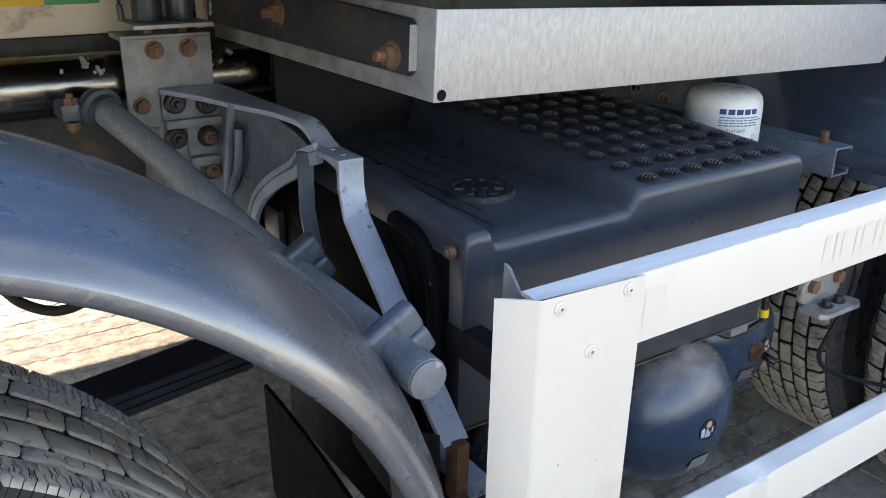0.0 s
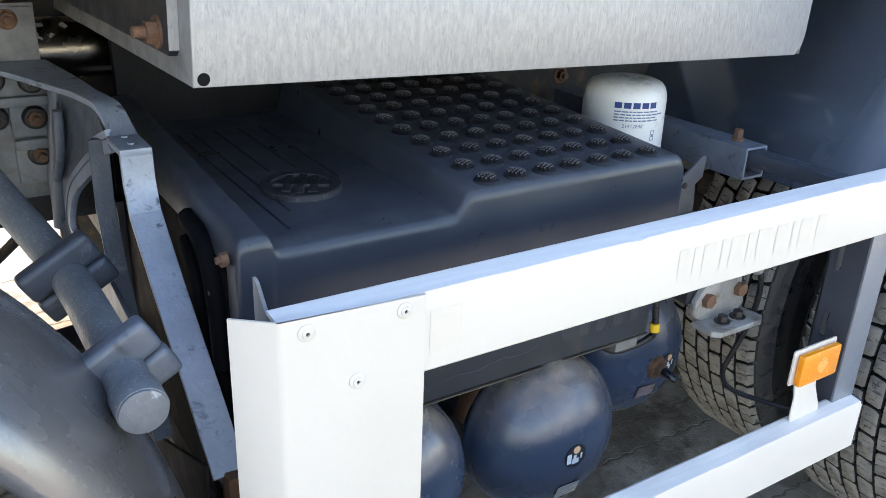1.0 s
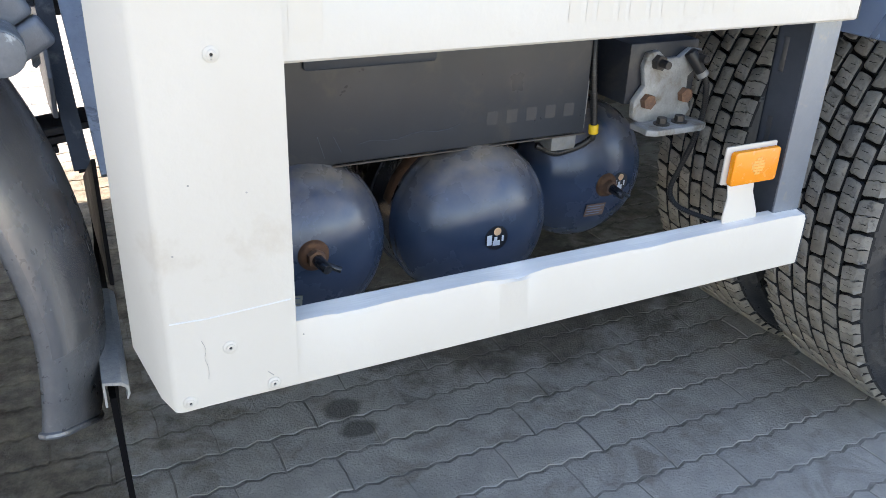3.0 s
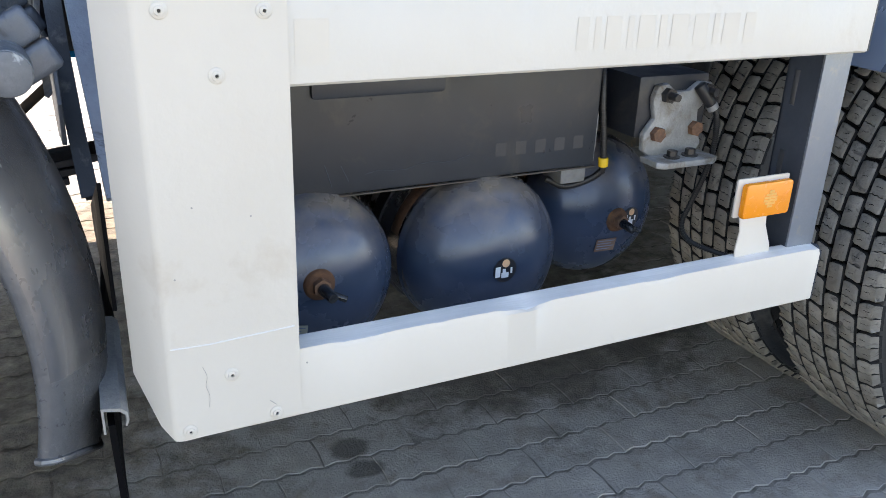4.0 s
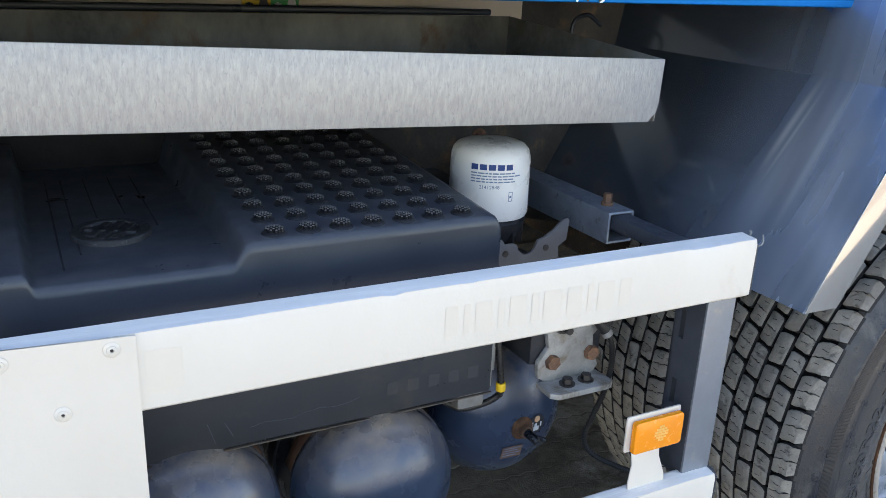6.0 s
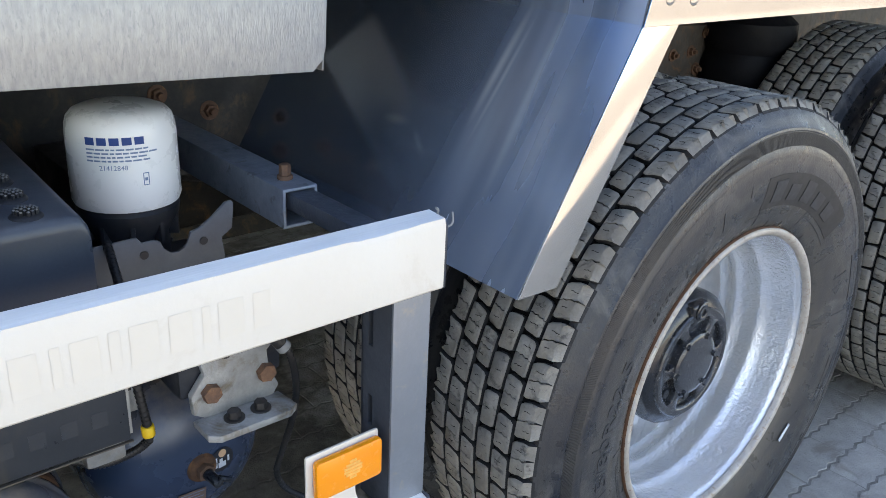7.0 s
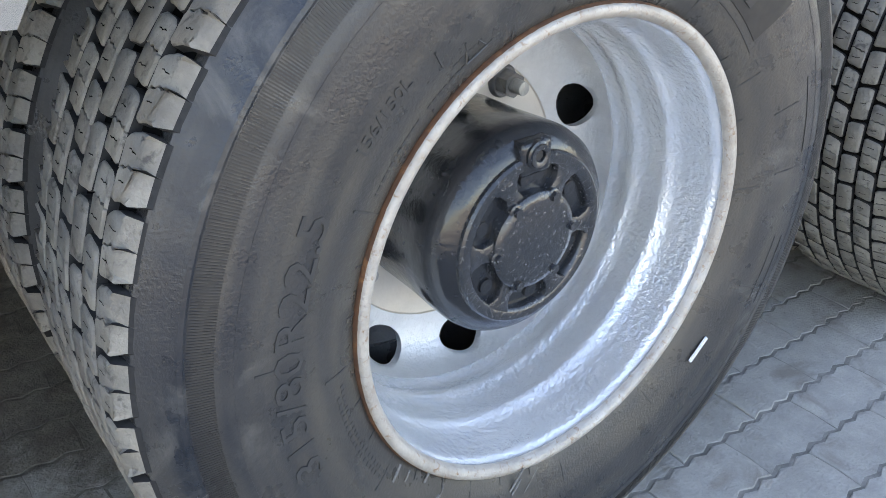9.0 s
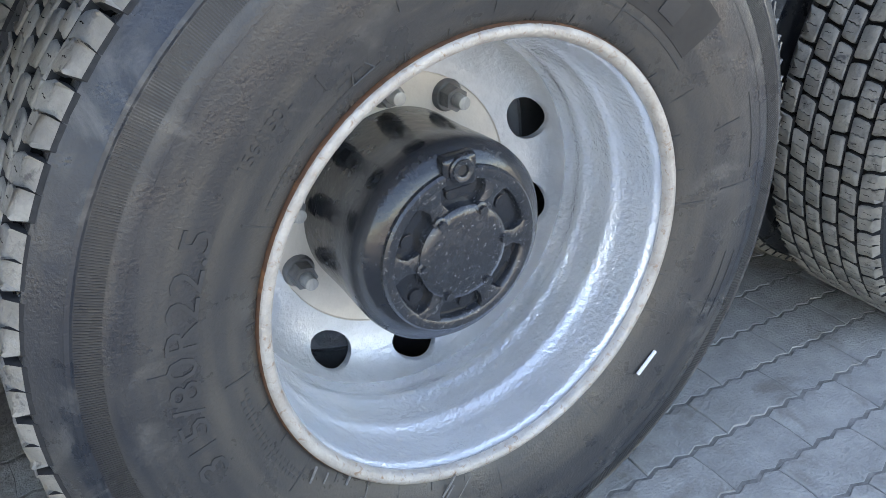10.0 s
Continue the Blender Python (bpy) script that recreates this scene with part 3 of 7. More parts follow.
def writing(name, text, height, mat, parent, place, thick=0.0006, label=""):
    """Raised writing in the built-in font; place(x, y, z) puts each of its points."""
    cu = bpy.data.curves.new(name, "FONT")
    cu.body, cu.size, cu.extrude, cu.align_x, cu.align_y = text, height / 0.72, thick, "CENTER", "CENTER"
    cu.resolution_u = 2
    src = new(name + "_source", cu)
    bpy.context.view_layer.update()
    me = bpy.data.meshes.new_from_object(src)
    bpy.data.objects.remove(src)
    for v in me.vertices:
        v.co = place(*v.co)
    me.materials.clear()
    me.materials.append(mat)
    ob = new(name, me)
    ob.parent = parent
    return tagged(ob, label)


def rounded(w, h, r, seg=5):
    """The outline of a rounded rectangle round the origin."""
    out = []
    for cx, cy, a in ((w / 2 - r, h / 2 - r, 0), (r - w / 2, h / 2 - r, 90), (r - w / 2, r - h / 2, 180), (w / 2 - r, r - h / 2, 270)):
        out += [(cx + r * math.cos(radians(a + 90 * i / seg)), cy + r * math.sin(radians(a + 90 * i / seg))) for i in range(seg + 1)]
    return out


def settle(th):
    """Moves a thing's Empty to the middle of its base, its parts staying where they are."""
    bpy.context.view_layer.update()
    pts = [o.matrix_world @ Vector(c) for o in th.children_recursive if o.type == "MESH" for c in o.bound_box]
    base = Vector(((min(p.x for p in pts) + max(p.x for p in pts)) / 2, (min(p.y for p in pts) + max(p.y for p in pts)) / 2, min(p.z for p in pts)))
    shift = th.matrix_basis.inverted() @ base
    th.matrix_basis = th.matrix_basis @ Matrix.Translation(shift)
    for o in th.children:
        o.matrix_basis = Matrix.Translation(-shift) @ o.matrix_basis
    return th

# ---- the truck's large parts ----
# Blue load body: its unseen height and rear length are added to keep this side in the shade
body = thing("truck_body", "bright blue painted load body with chipped lower edge", "truck body")
b = bmesh.new()
box(b, (-2.6, 0.175, 1.335), (7.0, 2.40, 2.85), 0.012)
part("body_shell", b, BLUE_PAINT, body)
b = bmesh.new()
box(b, (-2.6, 0.170, 1.310), (7.0, 0.235, 1.352), 0.006)
part("lower_edge", b, BLUE_PAINT, body)
b = bmesh.new()
box(b, (-2.6, 0.1735, 1.362), (7.0, 0.1750, 1.366), 0.0)
part("seam", b, BLUE_PAINT, body)
b = bmesh.new()
box(b, (-2.59, 0.236, 1.326), (6.99, 2.39, 1.3335), 0.0)
part("underfloor", b, CHASSIS, body, "grimy dark underfloor")
# Far-side sheets added to block sun and close the view under the truck
b = bmesh.new()
box(b, (-2.6, 2.36, 0.55), (0.62, 2.395, 1.334), 0.004)
part("far_skirt", b, BLUE_PAINT, body)
b = bmesh.new()
box(b, (0.6205, 2.36, 0.001), (7.0, 2.395, 1.334), 0.004)
part("far_side_panel", b, CHASSIS, body, "plain dark panel added on the far side to block sunlight")
rnd = random.Random(4)
chip_src = None
for k in range(26):
    x, z = (rnd.uniform(0.3, 1.8), rnd.uniform(1.32, 1.60)) if k > 8 else (rnd.uniform(1.25, 1.35), rnd.uniform(1.312, 1.328))
    s = rnd.uniform(0.0008, 0.002) if k > 8 else rnd.uniform(0.002, 0.0045)
    b = bmesh.new()
    plate(b, [(s * rnd.uniform(0.5, 1.2) * math.cos(a), s * rnd.uniform(0.6, 1.8) * math.sin(a)) for a in (0, 0.9, 1.9, 2.9, 3.8, 5.0)], 0.0006, facing(x, 0.1698 if z < 1.35 else 0.1748, z))
    part("paint_chip", b, (LABEL_WHITE if k % 3 else RUST_BOLT), body)
settle(body)

# Beige subframe above the chassis, with its warning stickers
sub = thing("subframe_beam", "beige painted subframe beam with warning stickers", "subframe")
b = bmesh.new()
box(b, (-1.6, 0.845, 1.172), (1.60, 0.90, 1.326), 0.004)
part("beam", b, BEIGE, sub)
b = bmesh.new()
box(b, (-1.6, 0.84, 1.1215), (5.2, 0.90, 1.1715), 0.003)
part("packing_strip", b, CHASSIS, sub, "grimy dark packing strip")
b = bmesh.new()
box(b, (1.6005, 0.85, 1.172), (5.2, 0.90, 1.33), 0.004)
part("rear_beam", b, CHASSIS, sub, "grimy rear beam")
for x, m in ((0.19, YELLOW), (0.27, GREEN), (0.998, YELLOW), (1.054, GREEN)):
    b = bmesh.new()
    w = 0.078 if x < 0.5 else 0.056
    plate(b, rounded(w, 0.06, 0.003), 0.0012, facing(x, 0.8446, 1.248 if x < 0.5 else 1.256))
    st = part("sticker", b, m, sub, "yellow warning sticker" if m is YELLOW else "green warning sticker")
    b = bmesh.new()
    for k in range(2):
        plate(b, [(0.010 * math.cos(a) - 0.014 + 0.028 * k, 0.010 * math.sin(a) * (1 + k)) for a in [i * 0.785 for i in range(8)]], 0.0008, facing(x, 0.8432, 1.248 if x < 0.5 else 1.256))
    part("print_shape", b, INK_BLACK if m is YELLOW else LABEL_WHITE, st)
settle(sub)

# Chassis rail behind everything, with holes, bolts and rusty plates
rail = thing("chassis_rail", "grimy black steel chassis rail with rusty bolts", "chassis")
b = bmesh.new()
plate(b, [(0.835, 0.82), (0.915, 0.82), (0.915, 0.829), (0.844, 0.829), (0.844, 1.112), (0.915, 1.112), (0.915, 1.121), (0.835, 1.121)], 8.0, Matrix.Translation((-2.4, 0, 0)) @ Matrix(((0, 0, 1, 0), (1, 0, 0, 0), (0, 1, 0, 0), (0, 0, 0, 1))))
part("near_rail", b, CHASSIS, rail)
b = bmesh.new()
box(b, (-2.4, 1.66, 0.82), (5.6, 1.735, 1.12), 0.003)
part("far_rail", b, CHASSIS, rail)
for x in (0.62, 1.62, 2.9, 4.4):
    b = bmesh.new()
    box(b, (x, 0.846, 0.86), (x + 0.08, 1.68, 1.08), 0.005)
    part("cross_member", b, CHASSIS, rail)
# reinforcing plate by the rear axles
b = bmesh.new()
plate(b, [(0, 0), (0.46, -0.03), (0.47, 0.115), (0.02, 0.135)], 0.012, facing(2.78, 0.8345, 0.905), bevel=0.002)
part("gusset_plate", b, DUSTY_CHASSIS, rail, "dusty riveted reinforcing plate")
b = bmesh.new()
plate(b, [(0, 0), (1.9, 0), (1.9, 0.255), (0, 0.255)], 0.0015, facing(2.02, 0.8345, 0.838))
part("dusty_web", b, DUSTY_CHASSIS, rail)
b = bmesh.new()
hexbolt(b, Matrix(), 0.013, 0.011, 0.019, 0.009)
bolt_src = part("rail_bolt", b, RUST_BOLT, rail)
bolt_src.matrix_basis = facing(2.837, 0.8225, 0.999)
for x, z in ((2.839, 0.942), (2.870, 0.940), (2.915, 0.940), (2.958, 0.940), (3.007, 0.938), (3.09, 0.940), (3.183, 0.945), (3.25, 1.0), (3.29, 0.99), (3.22, 0.89), (2.96, 1.055), (3.0, 1.055), (3.14, 1.06)):
    twin("rail_bolt", bolt_src, facing(x, 0.8225, z, rnd.uniform(0, 60)), rail)
for x, z in ((1.56, 1.02), (1.60, 0.94), (1.50, 0.98), (1.44, 1.07), (1.53, 0.90), (0.78, 0.93), (0.9, 0.93), (3.3, 1.05), (3.42, 1.05), (3.3, 0.95)):
    twin("rail_bolt", bolt_src, facing(x, 0.835, z, rnd.uniform(0, 60)), rail)
for x in (2.885, 2.927, 2.974, 3.023):
    b = bmesh.new()
    plate(b, rounded(0.020, 0.042, 0.009), 0.0015, facing(x, 0.8212, 1.006))
    part("slot", b, MATT_BLACK, rail, "dark slotted hole")
settle(rail)

# Glossy black pipe that ends behind the battery box
pipe = thing("steel_pipe", "dark polished steel pipe clamped along the chassis rail", "pipe")
b = bmesh.new()
rod(b, (-1.2, 0.787, 1.108), (0.60, 0.787, 1.108), 0.046, seg=40, bevel=0.012)
part("pipe_run", b, PIPE_STEEL, pipe)
for k in range(22):
    b = bmesh.new()
    s = rnd.uniform(0.002, 0.0055)
    x = (0.45 if k > 10 else 0.25) + rnd.uniform(-0.032, 0.032)
    a = radians(rnd.uniform(120, 155))
    box(b, (-s, -s * 0.6, -0.001), (s, s * 0.6, 0.001), 0, Matrix.Translation((x, 0.787 + 0.047 * math.cos(a), 1.108 + 0.047 * math.sin(a))) @ Matrix.Rotation(a - radians(90), 4, "X") @ Matrix.Rotation(rnd.uniform(0, 3), 4, "Z"))
    part("flaking_tape", b, GALV, pipe, "silvery flaking tape")
settle(pipe)

# Polished steel plate in front of the rear wheels, with its folded edge and the strip above them
guard = thing("rear_mudguard", "polished stainless mudguard plate with folded edge", "mudguard")
EDGE = [(1.604, 0.868), (1.79, 1.196), (1.815, 1.335)]
b = bmesh.new()
for (x0, z0), (x1, z1) in zip(EDGE, EDGE[1:]):
    n = Vector((z1 - z0, 0, -(x1 - x0))).normalized() * 0.003
    vs = [Vector((x, y, z)) for x, z in ((x0, z0), (x1, z1)) for y in (-0.008, 0.745)]
    order = [vs[0], vs[1], vs[3], vs[2]]
    lo = [b.verts.new(v) for v in order]
    hi = [b.verts.new(v + n) for v in order]
    b.faces.new(lo[::-1]), b.faces.new(hi)
    for i in range(4):
        b.faces.new((lo[i], lo[(i + 1) % 4], hi[(i + 1) % 4], hi[i]))
bmesh.ops.recalc_face_normals(b, faces=b.faces[:])
bmesh.ops.subdivide_edges(b, edges=b.edges[:], cuts=6, use_grid_fill=True)
for v in b.verts:
    v.co.x += 0.0014 * noise.noise((v.co.y * 4.0, v.co.z * 5.0, 0.3))
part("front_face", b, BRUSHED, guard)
b = bmesh.new()
plate(b, [(1.604, 0.868), (1.676, 0.866), (1.866, 1.196), (1.79, 1.196)], 0.003, Matrix.Translation((0, -0.008, 0)) @ FACE_OUT, bevel=0.0008)
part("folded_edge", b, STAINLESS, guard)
b = bmesh.new()
plate(b, [(1.785, 1.194), (4.4, 1.194), (4.4, 1.268), (1.806, 1.268)], 0.003, Matrix.Translation((0, -0.012, 0)) @ FACE_OUT, bevel=0.0008)
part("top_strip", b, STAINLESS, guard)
b = bmesh.new()
plate(b, [(2.655, 1.128), (2.70, 1.128), (2.70, 1.1945), (2.655, 1.1945)], 0.003, Matrix.Translation((0, -0.010, 0)) @ FACE_OUT, bevel=0.0008)
part("middle_tab", b, STAINLESS, guard)
b = bmesh.new()
box(b, (2.66, 0.0, 1.12), (2.664, 0.05, 1.21), 0.001)
part("middle_divider", b, FENDER, guard)
b = bmesh.new()
lathe(b, [(0.009, 0), (0.009, 0.001), (0.0065, 0.003), (0.0, 0.0035)], facing(0, 0, 0), 18)
riv = part("rivet", b, STAINLESS, guard)
riv.matrix_basis = Matrix.Translation((1.832, -0.015, 1.228))
for x, z in ((1.884, 1.226), (2.62, 1.226), (2.69, 1.226), (3.4, 1.226)):
    twin("rivet", riv, Matrix.Translation((x, -0.015, z)), guard)
b = bmesh.new()
box(b, (1.78, 0.66, 1.07), (1.81, 0.84, 1.11), 0.003)
part("stay", b, BLACK_STEEL, guard)
b = bmesh.new()
box(b, (1.812, -0.0075, 1.2625), (4.4, 0.05, 1.2665), 0.001)
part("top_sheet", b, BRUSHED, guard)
settle(guard)

# Dark blocks added on the truck's far side to hide sunlit ground under the chassis
ft = thing("fuel_tank", "added dark block closing the view on the far side of the chassis", "fuel tank")
b = bmesh.new()
box(b, (0.70, 1.80, 0.30), (2.95, 2.38, 1.06), 0.06, seg=4)
part("tank_body", b, CHASSIS, ft)
for x in (0.8, 1.5):
    b = bmesh.new()
    box(b, (x, 1.7345, 0.90), (x + 0.06, 1.83, 1.09), 0.004)
    part("tank_bracket", b, BLACK_STEEL, ft)
settle(ft)
# Dark housing and shaft added as backing between the rails
gx = thing("gearbox", "added dark gearbox and shaft shapes backing the view between the chassis rails", "gearbox")
b = bmesh.new()
box(b, (0.55, 0.98, 0.62), (1.35, 1.52, 1.10), 0.07, seg=3)
part("housing", b, CHASSIS, gx)
b = bmesh.new()
rod(b, (1.3, 1.25, 0.82), (2.2, 1.25, 0.62), 0.06, seg=20)
part("shaft", b, CHASSIS, gx)
b = bmesh.new()
sweep(b, smooth_line([(0.02, 1.2, 0.78), (0.124, 1.2, 0.645), (0.159, 1.2, 0.600), (0.214, 1.2, 0.568), (0.270, 1.2, 0.571), (0.33, 1.2, 0.60), (0.45, 1.2, 0.70)], 6), 0.011, 10)
part("drooping_hose", b, DUSTY_CHASSIS, gx, "dusty drooping hose")
settle(gx)

# ---- side guard of white rails ----
sg = thing("side_guard", "white painted aluminium side guard with two rails", "side guard")


def guard_rail(name, x0, x1, z0, z1, seed):
    """Hollow rail with a ribbed bare top edge and small knocks along it."""
    b = bmesh.new()
    sec = [(0.0, z0 + 0.003), (0.003, z0), (0.030, z0), (0.030, z0 + 0.004), (0.005, z0 + 0.004), (0.005, z1 - 0.010), (0.032, z1 - 0.004), (0.034, z1 - 0.001)]
    for k in range(7):
        y = 0.031 - 0.0042 * k
        sec += [(y, z1 + 0.0004 - 0.0003 * k), (y - 0.0018, z1 + 0.0004 - 0.0003 * k), (y - 0.0022, z1 + 0.00015 - 0.0003 * k), (y - 0.0038, z1 + 0.00015 - 0.0003 * k)]
    sec += [(0.0012, z1 - 0.006), (0.0, z1 - 0.009)]
    n = 110
    rings = []
    for i in range(n + 1):
        x = x0 + (x1 - x0) * i / n
        knock = max(0.0, noise.noise((x * 9.0, seed, 0.0)) - 0.12) * 0.012 + max(0.0, noise.noise((x * 31.0, seed, 4.0)) - 0.25) * 0.008
        ring = []
        for y, z in sec:
            top = max(0.0, min(1.0, (z - (z1 - 0.012)) / 0.010)) * max(0.0, 1 - y / 0.03)
            ring.append(b.verts.new((x, y + 0.35 * knock * top + 0.0003 * noise.noise((x * 3, z * 8, seed)), z - knock * top)))
        rings.append(ring)
    k = len(sec)
    for a, c in zip(rings, rings[1:]):
        for j in range(k):
            f = b.faces.new((a[j], a[(j + 1) % k], c[(j + 1) % k], c[j]))
            f.material_index = 1 if 7 <= j < k - 3 else 0
    b.faces.new(rings[0]), b.faces.new(rings[-1][::-1])
    bmesh.ops.recalc_face_normals(b, faces=b.faces[:])
    return part(name, b, (WHITE_PAINT, BARE_ALU), sg, "white rail with scuffed ribbed top")


guard_rail("upper_rail", 0.499, 1.4865, 0.911, 1.000, 1.0)
guard_rail("lower_rail", 0.520, 1.484, 0.519, 0.610, 7.0)
for z0, z1, x in ((0.9105, 0.9975, 1.4868), (0.5185, 0.6095, 1.4843)):
    b = bmesh.new()
    plate(b, [(0.0, z0 + 0.002), (0.034, z0 + 0.002), (0.034, z1), (0.010, z1 + 0.001), (0.0, z1 - 0.008)], 0.0035, Matrix.Translation((x, 0, 0)) @ Matrix(((0, 0, 1, 0), (1, 0, 0, 0), (0, 1, 0, 0), (0, 0, 0, 1))), bevel=0.0008)
    part("end_cap", b, BLACK_PLASTIC, sg, "black plastic end cap")
# worn shred at the end of the upper rail
b = bmesh.new()
sweep(b, smooth_line([(1.487, 0.004, 0.985), (1.494, -0.002, 0.992), (1.497, 0.002, 1.004)], 4), 0.0012, 6)
sweep(b, smooth_line([(1.487, 0.018, 0.995), (1.486, 0.014, 1.004), (1.481, 0.012, 1.009)], 4), 0.0015, 6)
part("frayed_edge", b, GALV_DIRTY, sg)

# folded end panel
b = bmesh.new()
outer = [(0.4635, 0.031, 1.001), (0.4965, -0.003, 1.004), (0.641, -0.003, 0.998), (0.641, -0.003, 0.527), (0.507, -0.003, 0.5225), (0.488, 0.004, 0.523), (0.4635, 0.031, 0.602)]
front = [Vector(outer[i]) for i in (1, 2, 3, 4)]
lo_fold = Vector((0.4965, -0.003, 0.524))
vs_f = [b.verts.new(v) for v in (front[0], front[1], front[2], front[3], lo_fold)]
b.faces.new(vs_f)
fold = [b.verts.new(v) for v in (Vector(outer[0]), Vector(outer[6]), Vector((0.484, 0.009, 0.541)))]
b.faces.new((vs_f[0], vs_f[4], fold[2], fold[1], fold[0]))
bmesh.ops.recalc_face_normals(b, faces=b.faces[:])
if b.faces[:][0].normal.y > 0:
    bmesh.ops.reverse_faces(b, faces=b.faces[:])
bmesh.ops.solidify(b, geom=b.faces[:], thickness=0.0025)
es = [e for e in b.edges if e.calc_length() > 0.3 and abs(e.verts[0].co.x - 0.4965) < 0.004 and abs(e.verts[1].co.x - 0.4965) < 0.004]
bmesh.ops.bevel(b, geom=es, offset=0.004, segments=3, affect="EDGES", profile=0.5)
panel = part("end_panel", b, WHITE_PAINT, sg, "white folded sheet panel with dome rivets")
for x, z in ((0.521, 0.989), (0.618, 0.987), (0.569, 0.927), (0.563, 0.596), (0.611, 0.534), (0.513, 0.534)):
    b = bmesh.new()
    lathe(b, [(0.0082, 0.0), (0.0082, 0.0007), (0.0074, 0.0013), (0.0050, 0.0016), (0.0045, 0.0028), (0.0020, 0.0033), (0.0017, 0.0010), (0.0, 0.0010)], facing(x, -0.0032, z), 22)
    rv = part("dome_rivet", b, (WHITE_PAINT,), panel)
    b = bmesh.new()
    rod(b, (x, -0.004, z), (x, -0.0050, z), 0.0016, seg=10)
    part("rivet_hole", b, INK_BLACK, panel)
b = bmesh.new()
sweep(b, [(0.5, -0.0034, 0.640), (0.54, -0.0034, 0.6385), (0.59, -0.0034, 0.6405), (0.636, -0.0034, 0.6425)], 0.0008, 6)
part("old_scratch", b, BARE_ALU, panel)
b = bmesh.new()
sweep(b, smooth_line([(0.532, -0.0033, 0.612), (0.536, -0.0033, 0.600), (0.534, -0.0033, 0.588), (0.537, -0.0033, 0.575), (0.536, -0.0033, 0.560)], 4), 0.00025, 5)
sweep(b, smooth_line([(0.604, -0.0033, 0.552), (0.611, -0.0033, 0.545)], 3), 0.0005, 5)
for x, z in ((0.535, 0.796), (0.594, 0.78), (0.65, 0.59), (0.512, 0.72)):
    rod(b, (x, -0.003 if x < 0.64 else 0.001, z), (x, -0.0036 if x < 0.64 else -0.0006, z), 0.0011, seg=8)
part("paint_nick", b, GREY_NICK, panel)
# galvanised gusset behind the panel's upper corner
b = bmesh.new()
plate(b, [(0.004, 0.94), (0.062, 0.94), (0.062, 1.020), (0.054, 1.018), (0.034, 0.9965), (0.004, 0.993)], 0.004, Matrix.Translation((0.4985, 0, 0)) @ Matrix(((0, 0, 1, 0), (1, 0, 0, 0), (0, 1, 0, 0), (0, 0, 0, 1))), bevel=0.001)
part("gusset", b, GALV_DIRTY, sg, "galvanised corner gusset")
# front upright behind the panel
b = bmesh.new()
box(b, (0.505, 0.006, 0.53), (0.545, 0.0345, 0.992), 0.003)
part("front_upright", b, GALV_DIRTY, sg)
# Stay coloured black so that it sinks into the dark behind the panel
b = bmesh.new()
box(b, (0.512, 0.0345, 0.86), (0.542, 0.21, 0.90), 0.003)
part("upright_stay", b, MATT_BLACK, sg, "dark steel stay")
# rear post: pale outer leg and slotted dark web
b = bmesh.new()
box(b, (1.431, 0.0205, 0.605), (1.486, 0.0245, 0.935), 0.001)
box(b, (1.482, 0.0245, 0.605), (1.486, 0.05, 0.935), 0.001)
post = part("rear_post", b, POST_STEEL, sg, "grey steel post")
b = bmesh.new()
WEB = Matrix(((0, 0, 1, 0), (1, 0, 0, 0), (0, 1, 0, 0), (0, 0, 0, 1)))
for lo, hi in (((0.0248, 0.600), (0.060, 0.950)), ((0.070, 0.600), (0.084, 0.950)), ((0.060, 0.600), (0.070, 0.712)), ((0.060, 0.756), (0.070, 0.825)), ((0.060, 0.878), (0.070, 0.950))):
    box(b, (1.431, lo[0], lo[1]), (1.435, hi[0], hi[1]))
bmesh.ops.remove_doubles(b, verts=b.verts[:], dist=1e-5)
box(b, (1.431, 0.080, 0.60), (1.465, 0.084, 0.95), 0.001)
part("slotted_web", b, WEB_STEEL, sg, "dark slotted steel channel")
b = bmesh.new()
hexbolt(b, Matrix.Translation((1.4312, 0.045, 0.915)) @ Matrix.Rotation(radians(-90), 4, "Y"), 0.008, 0.006, 0.012)
part("post_bolt", b, RUST_BOLT, sg)
# faint ghost of removed lettering on the upper rail: plain worn bars
GHOST = material("sticker_ghost_paint", (0.628, 0.582, 0.508), (0.640, 0.596, 0.524), 0.42, scale=60, spread=0.06)
for x, w in ((0.985, 0.016), (1.010, 0.008), (1.026, 0.022), (1.058, 0.008), (1.074, 0.024), (1.106, 0.010), (1.124, 0.026), (1.160, 0.022), (1.192, 0.008), (1.208, 0.026), (1.244, 0.018), (0.648, 0.036)):
    b = bmesh.new()
    lo, hi = (0.934, 0.972) if w < 0.03 else (0.932, 0.978)
    b.faces.new([b.verts.new(c) for c in ((x, -0.00045, lo), (x + w, -0.00045, lo), (x + w, -0.00045, hi), (x, -0.00045, hi))])
    part("lettering_ghost", b, GHOST, sg)
settle(sg)

# ---- amber side marker on its bracket ----
mk = thing("side_marker", "amber side marker lens on white plate", "side marker")
b = bmesh.new()
plate(b, rounded(0.094, 0.054, 0.006), 0.011, facing(1.3715, 0.031, 0.6960), bevel=0.003)
lens = part("lens", b, ORANGE, mk, "amber plastic lens")
b = bmesh.new()
for i, w in enumerate((0.010, 0.020, 0.026, 0.026, 0.020, 0.010)):
    z = 0.0115 - 0.0046 * i
    plate(b, [(-w / 2, z - 0.0018), (w / 2, z - 0.0018), (w / 2, z + 0.0018), (-w / 2, z + 0.0018)], 0.0008, facing(1.375, 0.0203, 0.6970))
part("prism", b, ORANGE_PALE, lens)
b = bmesh.new()
